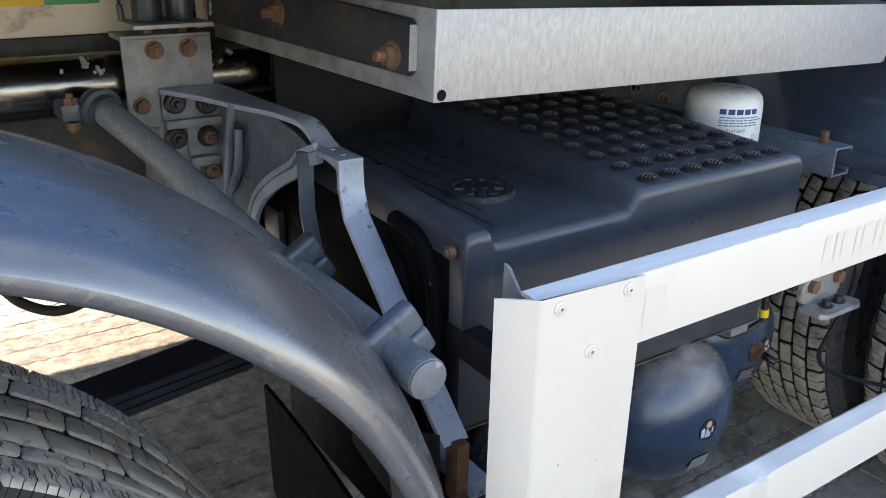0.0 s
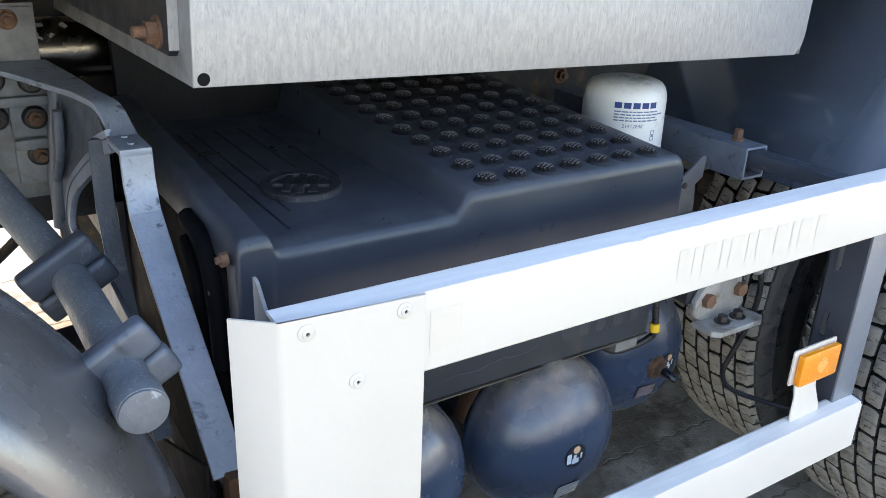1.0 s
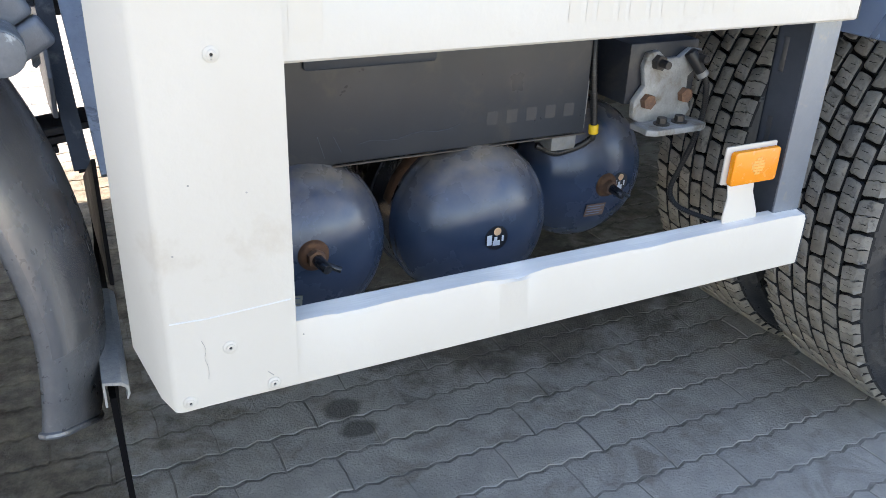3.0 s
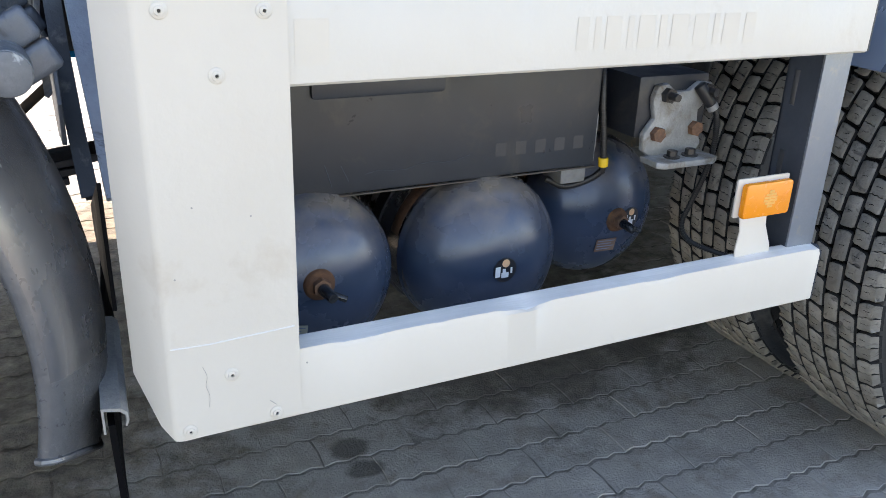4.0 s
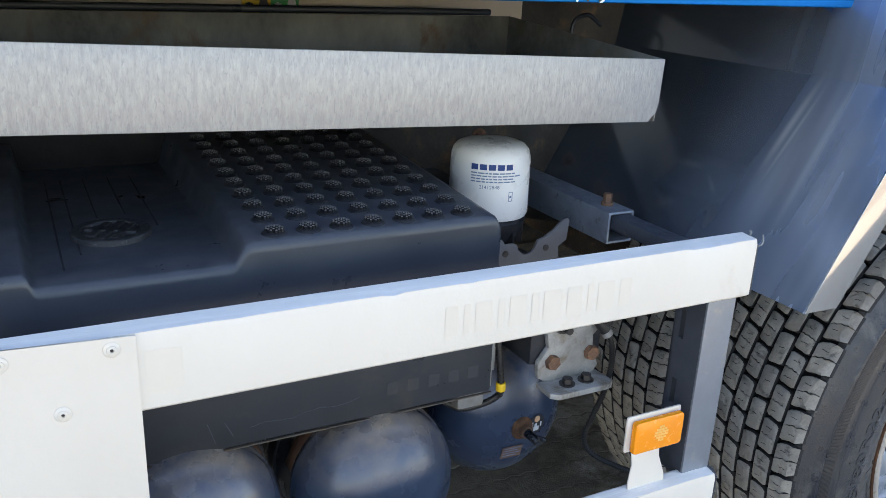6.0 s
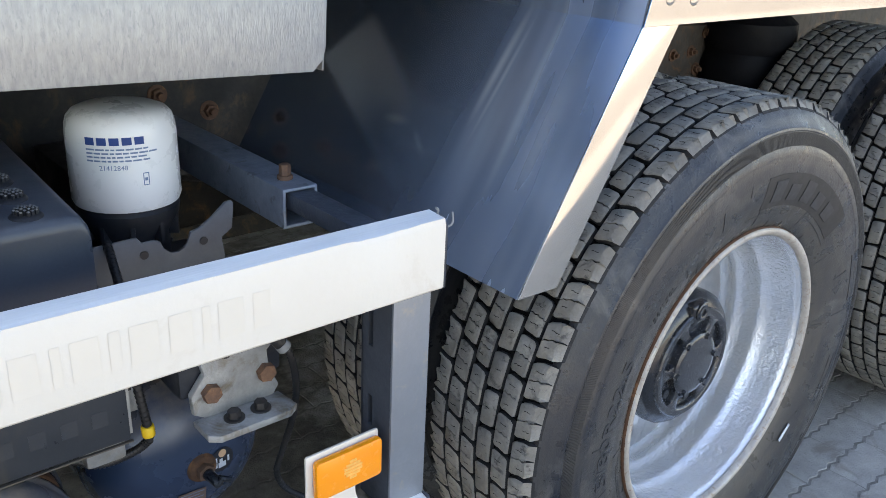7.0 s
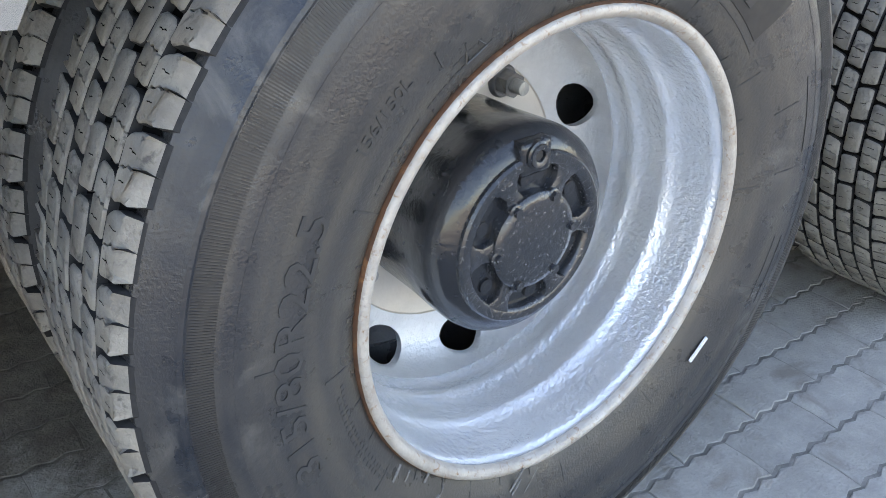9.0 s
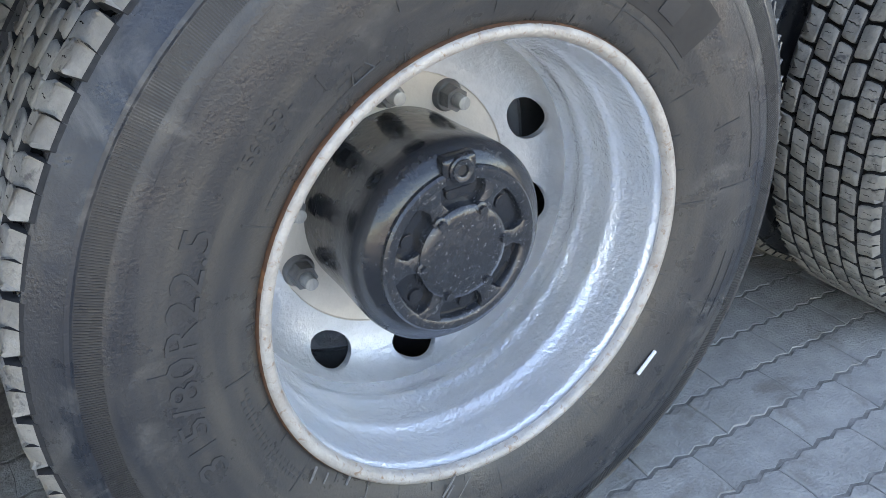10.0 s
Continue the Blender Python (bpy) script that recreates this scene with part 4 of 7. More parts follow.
plate(b, rounded(0.103, 0.060, 0.003), 0.0035, facing(1.3685, 0.0355, 0.6990), bevel=0.0008)
part("backing_plate", b, WHITE_PAINT, mk)
b = bmesh.new()
plate(b, [(-0.036, -0.004), (0.034, -0.004), (0.034, 0.008), (0.024, 0.040), (0.026, 0.075), (-0.030, 0.075), (-0.028, 0.036), (-0.036, 0.008)], 0.003, Matrix.Translation((1.360, 0.024, 0.612)) @ Matrix.Rotation(radians(-9), 4, "X") @ FACE_OUT, bevel=0.0008)
part("bracket", b, WHITE_PAINT, mk)
settle(mk)

# ---- battery box with step cover ----
bb = thing("battery_box", "black plastic battery box with studded step cover", "battery box")
SLOPE = 0.055  # the cover rises towards the chassis


def cover_height(x):
    """The cover's top line along the truck at its outer edge."""
    pts = [(0.513, 0.985), (0.517, 1.012), (0.523, 1.017), (0.548, 1.0168), (0.552, 1.0135), (0.557, 1.0025), (0.562, 1.000), (0.774, 1.000), (0.778, 1.0015), (0.790, 1.0205), (0.795, 1.0242), (0.800, 1.025), (1.132, 1.025), (1.142, 1.022), (1.148, 1.012)]
    for (a, za), (c, zc) in zip(pts, pts[1:]):
        if a <= x <= c:
            return za + (zc - za) * (x - a) / (c - a)
    return pts[0][1] if x < pts[0][0] else pts[-1][1]


def cover_slope(x):
    """The sunken field lies level between its rising borders."""
    return SLOPE * min(1.0, max(0.0, (0.558 - x) / 0.008, (x - 0.778) / 0.014))


XS = [0.513, 0.515, 0.517, 0.520, 0.523, 0.53, 0.54, 0.545, 0.548, 0.550, 0.552, 0.5545, 0.557, 0.5595, 0.562, 0.60, 0.64, 0.68, 0.72, 0.76, 0.770, 0.774, 0.776, 0.778, 0.784, 0.790, 0.7925, 0.795, 0.7975, 0.800, 0.85, 0.90, 0.95, 1.0, 1.05, 1.10, 1.132, 1.137, 1.142, 1.145, 1.148]
YS = [0.150, 0.1505, 0.152, 0.155, 0.160, 0.20, 0.26, 0.32, 0.40, 0.48, 0.56, 0.64, 0.70, 0.715]
DROP = [0.125, 0.014, 0.006, 0.0018, 0.0, 0, 0, 0, 0, 0, 0, 0, 0.0, 0.10]
b = bmesh.new()
grid = [[b.verts.new((x, y, (cover_height(x) + cover_slope(x) * (y - 0.15) - d) if d < 0.05 else 0.885)) for y, d in zip(YS, DROP)] for x in XS]
for i in range(len(XS) - 1):
    for j in range(len(YS) - 1):
        b.faces.new((grid[i][j], grid[i + 1][j], grid[i + 1][j + 1], grid[i][j + 1]))
for i in (0, -1):
    low = [b.verts.new((XS[i], y, 0.885)) for y in YS]
    for j in range(len(YS) - 1):
        q = (grid[i][j], grid[i][j + 1], low[j + 1], low[j])
        b.faces.new(q)
bmesh.ops.remove_doubles(b, verts=b.verts[:], dist=1e-6)
bmesh.ops.recalc_face_normals(b, faces=b.faces[:])
cover = part("step_cover", b, BLACK_PLASTIC, bb, "moulded black plastic cover", smooth=55)
# round raised badge, drawn as plain shapes
cz = 1.0
TILT_UP = Matrix.Rotation(math.atan(SLOPE), 4, "X")
b = bmesh.new()
lathe(b, [(0.0, 0.0035), (0.037, 0.0035), (0.0380, 0.0075), (0.0485, 0.0078), (0.0500, 0.0065), (0.0505, -0.002)], Matrix.Translation((0.656, 0.318, cz)), 64)
badge = part("round_badge", b, BADGE, bb, "raised round badge with chipped edges")
b = bmesh.new()
for a, v, w in ((62, 0.016, 0.030), (62, 0.0, 0.037), (62, -0.016, 0.030), (152, 0.0, 0.034)):
    box(b, (-w, v - 0.0052, 0.002), (w, v + 0.0052, 0.0078), 0.001, Matrix.Translation((0.656, 0.318, cz)) @ Matrix.Rotation(radians(a), 4, "Z"))
part("badge_bar", b, BADGE, badge)
for x, y0 in ((0.590, 0.20), (0.612, 0.25), (0.645, 0.40), (0.682, 0.40), (0.716, 0.34)):
    b = bmesh.new()
    box(b, (x, y0, 0.995), (x + 0.0024, 0.62, 1.0010))
    part("moulded_line", b, INK_BLACK, bb)
# studs of the step: low domes crowned with small worn pins
b = bmesh.new()
lathe(b, [(0.0170, -0.001), (0.0150, 0.0020), (0.0125, 0.0042), (0.0, 0.0048)], Matrix(), 16)
for k in range(25):
    x, y = 0.0046 * (k % 5 - 2), 0.0046 * (k // 5 - 2)
    if x * x + y * y < 0.0112 ** 2:
        top = 0.0118 - 18 * (x * x + y * y)
        box(b, (x - 0.0013, y - 0.0013, 0.003), (x + 0.0013, y + 0.0013, top - 0.0012), 0)
        box(b, (x - 0.0010, y - 0.0010, top - 0.0012), (x + 0.0010, y + 0.0010, top), 0, mat=1)
stud = part("tread_stud", b, (STUD_PLASTIC, STUD_WORN), bb, "tread stud crowned with worn pins")
first = True
for i in range(7):
    for j in range(10):
        x, y = 0.832 + 0.0443 * i, 0.176 + 0.0505 * j
        m = Matrix.Translation((x, y, 1.0248 + SLOPE * (y - 0.15))) @ TILT_UP @ Matrix.Rotation(radians(25), 4, "Z") @ Matrix.Diagonal((1, 1, 0.85, 1))
        if first:
            stud.matrix_basis, first = m, False
        else:
            twin("tread_stud", stud, m, bb)
# lower steel tray with upside-down relief
b = bmesh.new()
box(b, (0.530, 0.203, 0.716), (1.182, 0.70, 0.90), 0.006)
tray = part("lower_tray", b, TRAY_STEEL, bb, "dark scuffed steel tray")
b = bmesh.new()
box(b, (0.531, 0.2012, 0.7135), (1.183, 0.206, 0.7155), 0.0005)
part("worn_lip", b, DUSTY_CHASSIS, tray)
for k in range(5):
    b = bmesh.new()
    x = 1.012 + 0.034 * k
    box(b, (x - 0.009, 0.2028, 0.747), (x + 0.009, 0.2036, 0.767))
    part("relief_bar", b, TRAY_STEEL, tray)
b = bmesh.new()
plate(b, rounded(0.19, 0.05, 0.006), 0.006, facing(0.82, 0.203, 0.875), bevel=0.0015)
part("cover_latch", b, BLACK_PLASTIC, bb, "black plastic latch tab")
b = bmesh.new()
sweep(b, [(0.80 + 0.02 * k, 0.2028, 0.742 + 0.003 * math.sin(k * 1.7) + 0.0012 * k) for k in range(9)], 0.0004, 5)
sweep(b, [(0.742, 0.2028, 0.76), (0.752, 0.2028, 0.728)], 0.0006, 5)
sweep(b, [(0.765, 0.2028, 0.757), (0.776, 0.2028, 0.734)], 0.0006, 5)
part("scratch", b, DARK_PAINT, tray)
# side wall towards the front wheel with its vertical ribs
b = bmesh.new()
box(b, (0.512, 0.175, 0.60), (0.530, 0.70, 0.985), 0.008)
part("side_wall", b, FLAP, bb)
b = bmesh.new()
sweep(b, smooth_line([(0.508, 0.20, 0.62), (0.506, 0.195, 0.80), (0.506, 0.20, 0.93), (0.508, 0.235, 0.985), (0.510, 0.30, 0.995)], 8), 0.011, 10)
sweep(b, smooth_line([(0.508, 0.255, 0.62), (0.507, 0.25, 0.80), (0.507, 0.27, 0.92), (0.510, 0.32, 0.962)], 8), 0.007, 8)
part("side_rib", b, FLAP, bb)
b = bmesh.new()
hexbolt(b, Matrix.Translation((0.512, 0.172, 0.992)) @ Matrix.Rotation(radians(-90), 4, "Y"), 0.008, 0.008, 0.0, 0.004)
part("side_bolt", b, RUST_BOLT, bb)
b = bmesh.new()
hexbolt(b, Matrix.Translation((0.505, 0.20, 0.945)) @ Matrix.Rotation(radians(-90), 4, "Y"), 0.004, 0.008)
part("side_screw", b, DARK_BOLT, bb)
# Back panel enlarged and near-black to paint in the dark behind the cover
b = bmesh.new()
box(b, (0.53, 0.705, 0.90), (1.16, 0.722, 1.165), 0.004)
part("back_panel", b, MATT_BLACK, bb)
settle(bb)

# ---- air tanks under the battery box ----


def air_tank(x, y, z, r, length, label):
    th = thing("air_tank", label, "air tank", "air tanks under the battery box")
    b = bmesh.new()
    prof = []
    for k in range(13):
        a = radians(90 * k / 12)
        prof.append((r * math.sin(a) ** 0.8, 0.085 * (math.cos(a) ** 1.15)))
    prof = [(0.0, 0.085)] + prof[1:]
    M = facing(x, y + 0.085, z)
    lathe(b, prof + [(r, -0.01), (r + 0.0015, -0.012), (r + 0.0015, -0.022), (r, -0.024), (r, -length), (r * 0.8, -length - 0.05), (0.0, -length - 0.07)], M, 56)
    shell = part("shell", b, TANK_BLUE, th)
    b = bmesh.new()
    lathe(b, [(r + 0.0005, -0.026), (r + 0.0016, -0.028), (r + 0.0016, -0.052), (r + 0.0005, -0.054)], M, 40, False, 0, 30, 165)
    part("rust_patch", b, RUST_MAT, shell, "rusty band")
    return th, M


def on_dome(M, dx, dz, r):
    """A pose on the tank's dome, dx along and dz up from its middle."""
    rho = math.hypot(dx, dz)

    def h(q):
        s = min(1.0, (q / r)) ** 1.25
        return 0.085 * (math.sqrt(max(0.0, 1 - s * s)) ** 1.15)
    e = 0.004
    slope = (h(rho + e) - h(max(0, rho - e))) / (2 * e if rho > e else rho + e)
    d = Vector((dx, dz, 0)).normalized() if rho > 1e-6 else Vector((1, 0, 0))
    nrm = Vector((-slope * d.x, -slope * d.y, 1)).normalized()
    xax = Vector((1, 0, 0)) - nrm * nrm.x
    xax.normalize()
    yax = nrm.cross(xax)
    rot = Matrix((xax, yax, nrm)).transposed().to_4x4()
    return M @ Matrix.Translation((dx, dz, h(rho) + 0.0006)) @ rot


def drain_valve(th, M):
    b = bmesh.new()
    lathe(b, [(0.023, -0.004), (0.020, 0.003), (0.016, 0.006), (0.0, 0.0065)], M, 24)
    v = part("valve_boss", b, RUST_MAT, th, "rusty valve boss")
    b = bmesh.new()
    hexbolt(b, M @ Matrix.Translation((0, 0, 0.006)), 0.013, 0.010)
    part("hex_fitting", b, RUST_BOLT, v)
    b = bmesh.new()
    rod(b, M @ Vector((0, 0, 0.014)), M @ Vector((0.006, -0.006, 0.040)), 0.0085, 0.007, 16, 0.0015)
    rod(b, M @ Vector((-0.004, 0.0, 0.018)), M @ Vector((0.026, -0.012, 0.034)), 0.0045, 0.0045, 12, 0.001)
    part("drain_valve", b, HUB_BLACK, v, "black drain valve")


def tank_sticker(th, M):
    b = bmesh.new()
    plate(b, [(0.019 * math.cos(a), 0.019 * math.sin(a)) for a in [i * math.pi / 14 for i in range(28)]], 0.0006, M)
    s = part("round_sticker", b, STICKER, th, "round black sticker with printed symbol")
    b = bmesh.new()
    for lo, hi in (((-0.016, -0.010), (-0.008, 0.006)), ((-0.006, -0.012), (0.006, -0.004)), ((-0.004, -0.004), (0.001, 0.002)), ((0.009, -0.006), (0.012, 0.003))):
        box(b, (*lo, 0.0006), (*hi, 0.0012), 0, M)
    part("sticker_print", b, LABEL_WHITE, s)
    b = bmesh.new()
    plate(b, [(0.0062 * math.cos(a) + 0.001, 0.0062 * math.sin(a) + 0.0105) for a in [i * math.pi / 8 for i in range(16)]], 0.0014, M)
    part("sticker_disc", b, LABEL_TAN, s)


def tank_label(th, M, paper=None):
    b = bmesh.new()
    box(b, (-0.020, -0.013, 0), (0.020, 0.013, 0.0006), 0, M)
    s = part("type_label", b, paper or PAPER, th, "browned paper type label" if paper else "faded paper type label")
    b = bmesh.new()
    for k in range(4):
        box(b, (-0.017, 0.008 - 0.0055 * k, 0.0005), (0.017 - 0.006 * (k % 2), 0.0095 - 0.0055 * k, 0.0009), 0, M)
    part("printed_line", b, INK_GREY, s)


TR = 0.128
t1, M1 = air_tank(0.715, 0.135, 0.600, TR, 0.42, "blue-black air tank with rusty drain valve and label")
drain_valve(t1, on_dome(M1, -0.005, 0.02, TR))
tank_label(t1, on_dome(M1, -0.042, -0.048, TR))
settle(t1)
t2, M2 = air_tank(0.992, 0.135, 0.592, TR, 0.42, "blue-black air tank with round printed sticker")
tank_sticker(t2, on_dome(M2, -0.001, 0.004, TR))
tank_label(t2, on_dome(M2, -0.004, -0.060, TR))
settle(t2)
t3, M3 = air_tank(1.285, 0.265, 0.592, TR, 0.42, "blue-black air tank set back beside the wheel")
drain_valve(t3, on_dome(M3, 0.006, -0.004, TR))
tank_sticker(t3, on_dome(M3, 0.036, -0.004, TR))
tank_label(t3, on_dome(M3, -0.010, -0.050, TR), BROWN_PAPER)
settle(t3)
hg = thing("tank_hanger", "dark steel straps carrying the air tanks", "tank hanger")
b = bmesh.new()
for x, yy in ((0.715, 0.33), (0.992, 0.33), (1.285, 0.46)):
    lathe(b, [(TR + 0.0002, -0.015), (TR + 0.004, -0.015), (TR + 0.004, 0.015), (TR + 0.0002, 0.015)], facing(x, yy, 0.600 if x < 0.8 else 0.592), 40, True)
box(b, (0.64, 0.45, 0.715), (1.42, 0.50, 0.735), 0.003)
box(b, (1.26, 0.44, 0.70), (1.31, 0.48, 0.83), 0.003)
box(b, (1.22, 0.44, 0.82), (1.35, 0.775, 0.86), 0.003)
part("strap", b, BLACK_STEEL, hg)
# Added black sheet in place of the dark under the battery box
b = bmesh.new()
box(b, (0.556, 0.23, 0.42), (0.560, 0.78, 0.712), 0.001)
part("splash_shield", b, MATT_BLACK, hg, "added black sheet filling the dark gap beside the tanks")
settle(hg)

# ---- air dryer with white filter can ----
ad = thing("air_dryer", "white air dryer cartridge on dark cast base", "air dryer")
FX, FY, FR = 1.279, 0.409, 0.0685
b = bmesh.new()
lathe(b, [(0.0, 1.0735), (0.030, 1.0730), (0.048, 1.0705), (0.058, 1.0665), (0.0645, 1.0590), (0.0675, 1.0490), (FR, 1.038), (0.0692, 0.952), (0.0665, 0.9455), (0.0, 0.9455)], Matrix.Translation((FX, FY, 0)), 64)
can = part("filter_can", b, FILTER_WHITE, ad, "white enamelled cartridge")


def on_can(a0, z0):
    return lambda x, y, z: Vector((FX + (FR + 0.0004 + z) * math.cos(a0 + x / FR), FY + (FR + 0.0004 + z) * math.sin(a0 + x / FR), z0 + y))


A0 = radians(-117)


def can_bars(name, bars, mat, z0, thick=0.0004):
    b = bmesh.new()
    for x0, x1, y0, y1 in bars:
        n = max(2, int((x1 - x0) / 0.003))
        put = on_can(A0, z0)
        cols = [[b.verts.new(put(x0 + (x1 - x0) * i / n, y, t)) for y, t in ((y0, 0), (y1, 0), (y1, thick), (y0, thick))] for i in range(n + 1)]
        for p, q in zip(cols, cols[1:]):
            for j in range(4):
                b.faces.new((p[j], p[(j + 1) % 4], q[(j + 1) % 4], q[j]))
        b.faces.new(cols[0]), b.faces.new(cols[-1][::-1])
    bmesh.ops.recalc_face_normals(b, faces=b.faces[:])
    return part(name, b, mat, can)


can_bars("maker_mark", [(-0.036 + 0.0148 * k, -0.0245 + 0.0148 * k, 0.0, 0.0095) for k in range(5)], INK_BLUE, 1.0345)
rl = random.Random(2)
for k in range(4):
    bars, x = [], -0.036
    while x < 0.034 + (0.008 if k == 1 else 0):
        w = rl.uniform(0.004, 0.011)
        bars.append((x, x + w, 0, 0.0020))
        x += w + 0.0016
    can_bars("text_line", bars, INK_GREY, 1.0280 - 0.0048 * k)
writing("part_number", "21412848", 0.0062, INK_GREY, can, on_can(A0 - 0.06, 1.0055), 0.0002)
can_bars("bin_symbol", [(0.030, 0.031, 0, 0.015), (0.0365, 0.0375, 0, 0.015), (0.030, 0.0375, 0.0145, 0.0155), (0.030, 0.0375, -0.001, 0.0), (0.032, 0.0355, 0.005, 0.009)], INK_GREY, 0.982)
b = bmesh.new()
lathe(b, [(0.0, 0.9445), (0.060, 0.9445), (0.066, 0.938), (0.064, 0.925), (0.050, 0.90), (0.050, 0.86), (0.0, 0.86)], Matrix.Translation((FX, FY, 0)), 40)
for k in range(10):
    box(b, (0.050, -0.003, 0.895), (0.0635, 0.003, 0.935), 0.001, Matrix.Translation((FX, FY, 0)) @ Matrix.Rotation(radians(36 * k), 4, "Z"))
box(b, (FX - 0.02, FY + 0.03, 0.87), (FX + 0.08, 0.77, 0.935), 0.006)
part("cast_base", b, BLACK_STEEL, ad)
b = bmesh.new()
plate(b, [(1.17, 0.80), (1.361, 0.80), (1.362, 0.874), (1.358, 0.906), (1.3735, 0.916), (1.377, 0.950), (1.374, 0.954), (1.366, 0.953), (1.345, 0.936), (1.328, 0.925), (1.316, 0.922), (1.311, 0.910), (1.306, 0.903), (1.298, 0.899), (1.288, 0.900), (1.279, 0.908), (1.275, 0.918), (1.268, 0.921), (1.252, 0.921), (1.246, 0.929), (1.20, 0.928), (1.17, 0.926)], 0.005, Matrix.Translation((0, 0.305, 0)) @ FACE_OUT, bevel=0.001)
part("bracket_plate", b, BRACKET_GREY, ad, "grey notched bracket plate")
for x, z in ((1.253, 0.905), (1.332, 0.907)):
    b = bmesh.new()
    rod(b, (x, 0.301, z), (x, 0.2985, z), 0.0055, seg=14)
    part("bracket_hole", b, INK_BLACK, ad)
b = bmesh.new()
box(b, (1.30, 0.3055, 0.845), (1.36, 0.42, 0.865), 0.003)
part("base_foot", b, BLACK_STEEL, ad)
b = bmesh.new()
rod(b, (1.225, 0.285, 0.84), (1.225, 0.34, 0.845), 0.022, seg=20, bevel=0.004)
part("port_fitting", b, BLACK_STEEL, ad)
settle(ad)

# ---- sliding support arm of the side guard ----
sa = thing("support_arm", "weathered square tube arm with clamp bolt", "support arm")
b = bmesh.new()
loops = []
for y in (0.265, 0.77):
    loops.append([b.verts.new((x, y, z)) for x, z in ((1.4315, 0.912), (1.4845, 0.912), (1.4845, 0.967), (1.4315, 0.967), (1.4357, 0.9162), (1.4803, 0.9162), (1.4803, 0.9628), (1.4357, 0.9628))])
for i in range(4):
    j = (i + 1) % 4
    near, far = loops
    b.faces.new((near[i], near[j], far[j], far[i])), b.faces.new((near[i + 4], far[i + 4], far[j + 4], near[j + 4]))
    b.faces.new((near[i], near[i + 4], near[j + 4], near[j])), b.faces.new((far[i], far[j], far[j + 4], far[i + 4]))
bmesh.ops.recalc_face_normals(b, faces=b.faces[:])
bmesh.ops.bevel(b, geom=b.edges[:], offset=0.0009, segments=1, affect="EDGES")
part("outer_tube", b, BLUE_GALV, sa)
b = bmesh.new()
box(b, (1.4420, 0.033, 0.936), (1.4795, 0.42, 0.9605), 0.003)
part("inner_tube", b, DARK_PAINT, sa)
b = bmesh.new()
rod(b, (1.460, 0.309, 0.966), (1.460, 0.309, 0.973), 0.011, seg=16, bevel=0.002)
hexbolt(b, Matrix.Translation((1.460, 0.309, 0.9728)), 0.0082, 0.015, 0, 0)
part("clamp_bolt", b, RUST_BOLT, sa, "rusted clamp bolt")
settle(sa)

# ---- cast hanger with rusty bolts ----
ch = thing("cast_hanger", "galvanised cast bracket with rusty bolts", "bracket")
b = bmesh.new()
plate(b, [(1.246, 0.742), (1.268, 0.728), (1.350, 0.728), (1.362, 0.745), (1.349, 0.775), (1.347, 0.80), (1.372, 0.823), (1.368, 0.842), (1.345, 0.845), (1.325, 0.832), (1.298, 0.832), (1.282, 0.845), (1.262, 0.842), (1.255, 0.822), (1.262, 0.792), (1.244, 0.768)], 0.012, Matrix.Translation((0, 0.180, 0)) @ FACE_OUT, bevel=0.003)
plate(b, [(1.246, 0.0), (1.362, 0.0), (1.366, 0.04), (1.352, 0.05), (1.258, 0.05), (1.246, 0.04)], 0.010, Matrix.Translation((0, 0.172, 0.724)) @ Matrix.Diagonal((1, -1, 1, 1)), bevel=0.002)
part("cast_plate", b, CAST_GALV, ch)
for x, z, m in ((1.268, 0.768, RUST_BOLT), (1.342, 0.772, RUST_BOLT), (1.280, 0.828, DARK_BOLT), (1.355, 0.832, DARK_BOLT)):
    b = bmesh.new()
    hexbolt(b, facing(x, 0.168, z, 15), 0.0125, 0.010, 0.0, 0.0 if m is RUST_BOLT else 0.016)
    part("bolt", b, m, ch, "rusty hex bolt" if m is RUST_BOLT else "black bolt")
for x in (1.288, 1.324):
    b = bmesh.new()
    hexbolt(b, Matrix.Translation((x, 0.148, 0.7335)), 0.0085, 0.009, 0.013)
    part("foot_bolt", b, DARK_BOLT, ch)
b = bmesh.new()
box(b, (1.235, 0.180, 0.76), (1.372, 0.42, 0.856), 0.006)
part("mount_block", b, BLACK_STEEL, ch)
settle(ch)

# ---- hoses and cables ----


def hose(name, label, points, r, ribs, mats, parent_extra=None):
    th = thing(name, label, "hose")
    b = bmesh.new()
    line = smooth_line(points, 14)
    sweep(b, line, r * 0.86, 10)
    run = part("core", b, mats, th)
    if ribs:
        b = bmesh.new()
        total = 0.0
        for p, q in zip(line, line[1:]):
            total += (q - p).length
            if total > ribs:
                total = 0.0
                d = (q - p).normalized()
                rod(b, p - d * ribs * 0.28, p + d * ribs * 0.28, r, seg=12)
        part("corrugation", b, mats, th)
    return th


h1 = hose("corrugated_conduit", "black corrugated conduit with yellow tape", [(1.210, 0.30, 0.93), (1.200, 0.235, 0.88), (1.194, 0.212, 0.81), (1.203, 0.207, 0.718), (1.199, 0.212, 0.698), (1.180, 0.222, 0.684), (1.150, 0.234, 0.676), (1.122, 0.245, 0.688)], 0.0058, 0.0040, BLACK_HOSE)
b = bmesh.new()
rod(b, (1.2022, 0.2070, 0.7255), (1.2032, 0.2070, 0.7110), 0.0080, seg=18, bevel=0.001)
part("tape", b, YELLOW, h1, "yellow tape")
settle(h1)
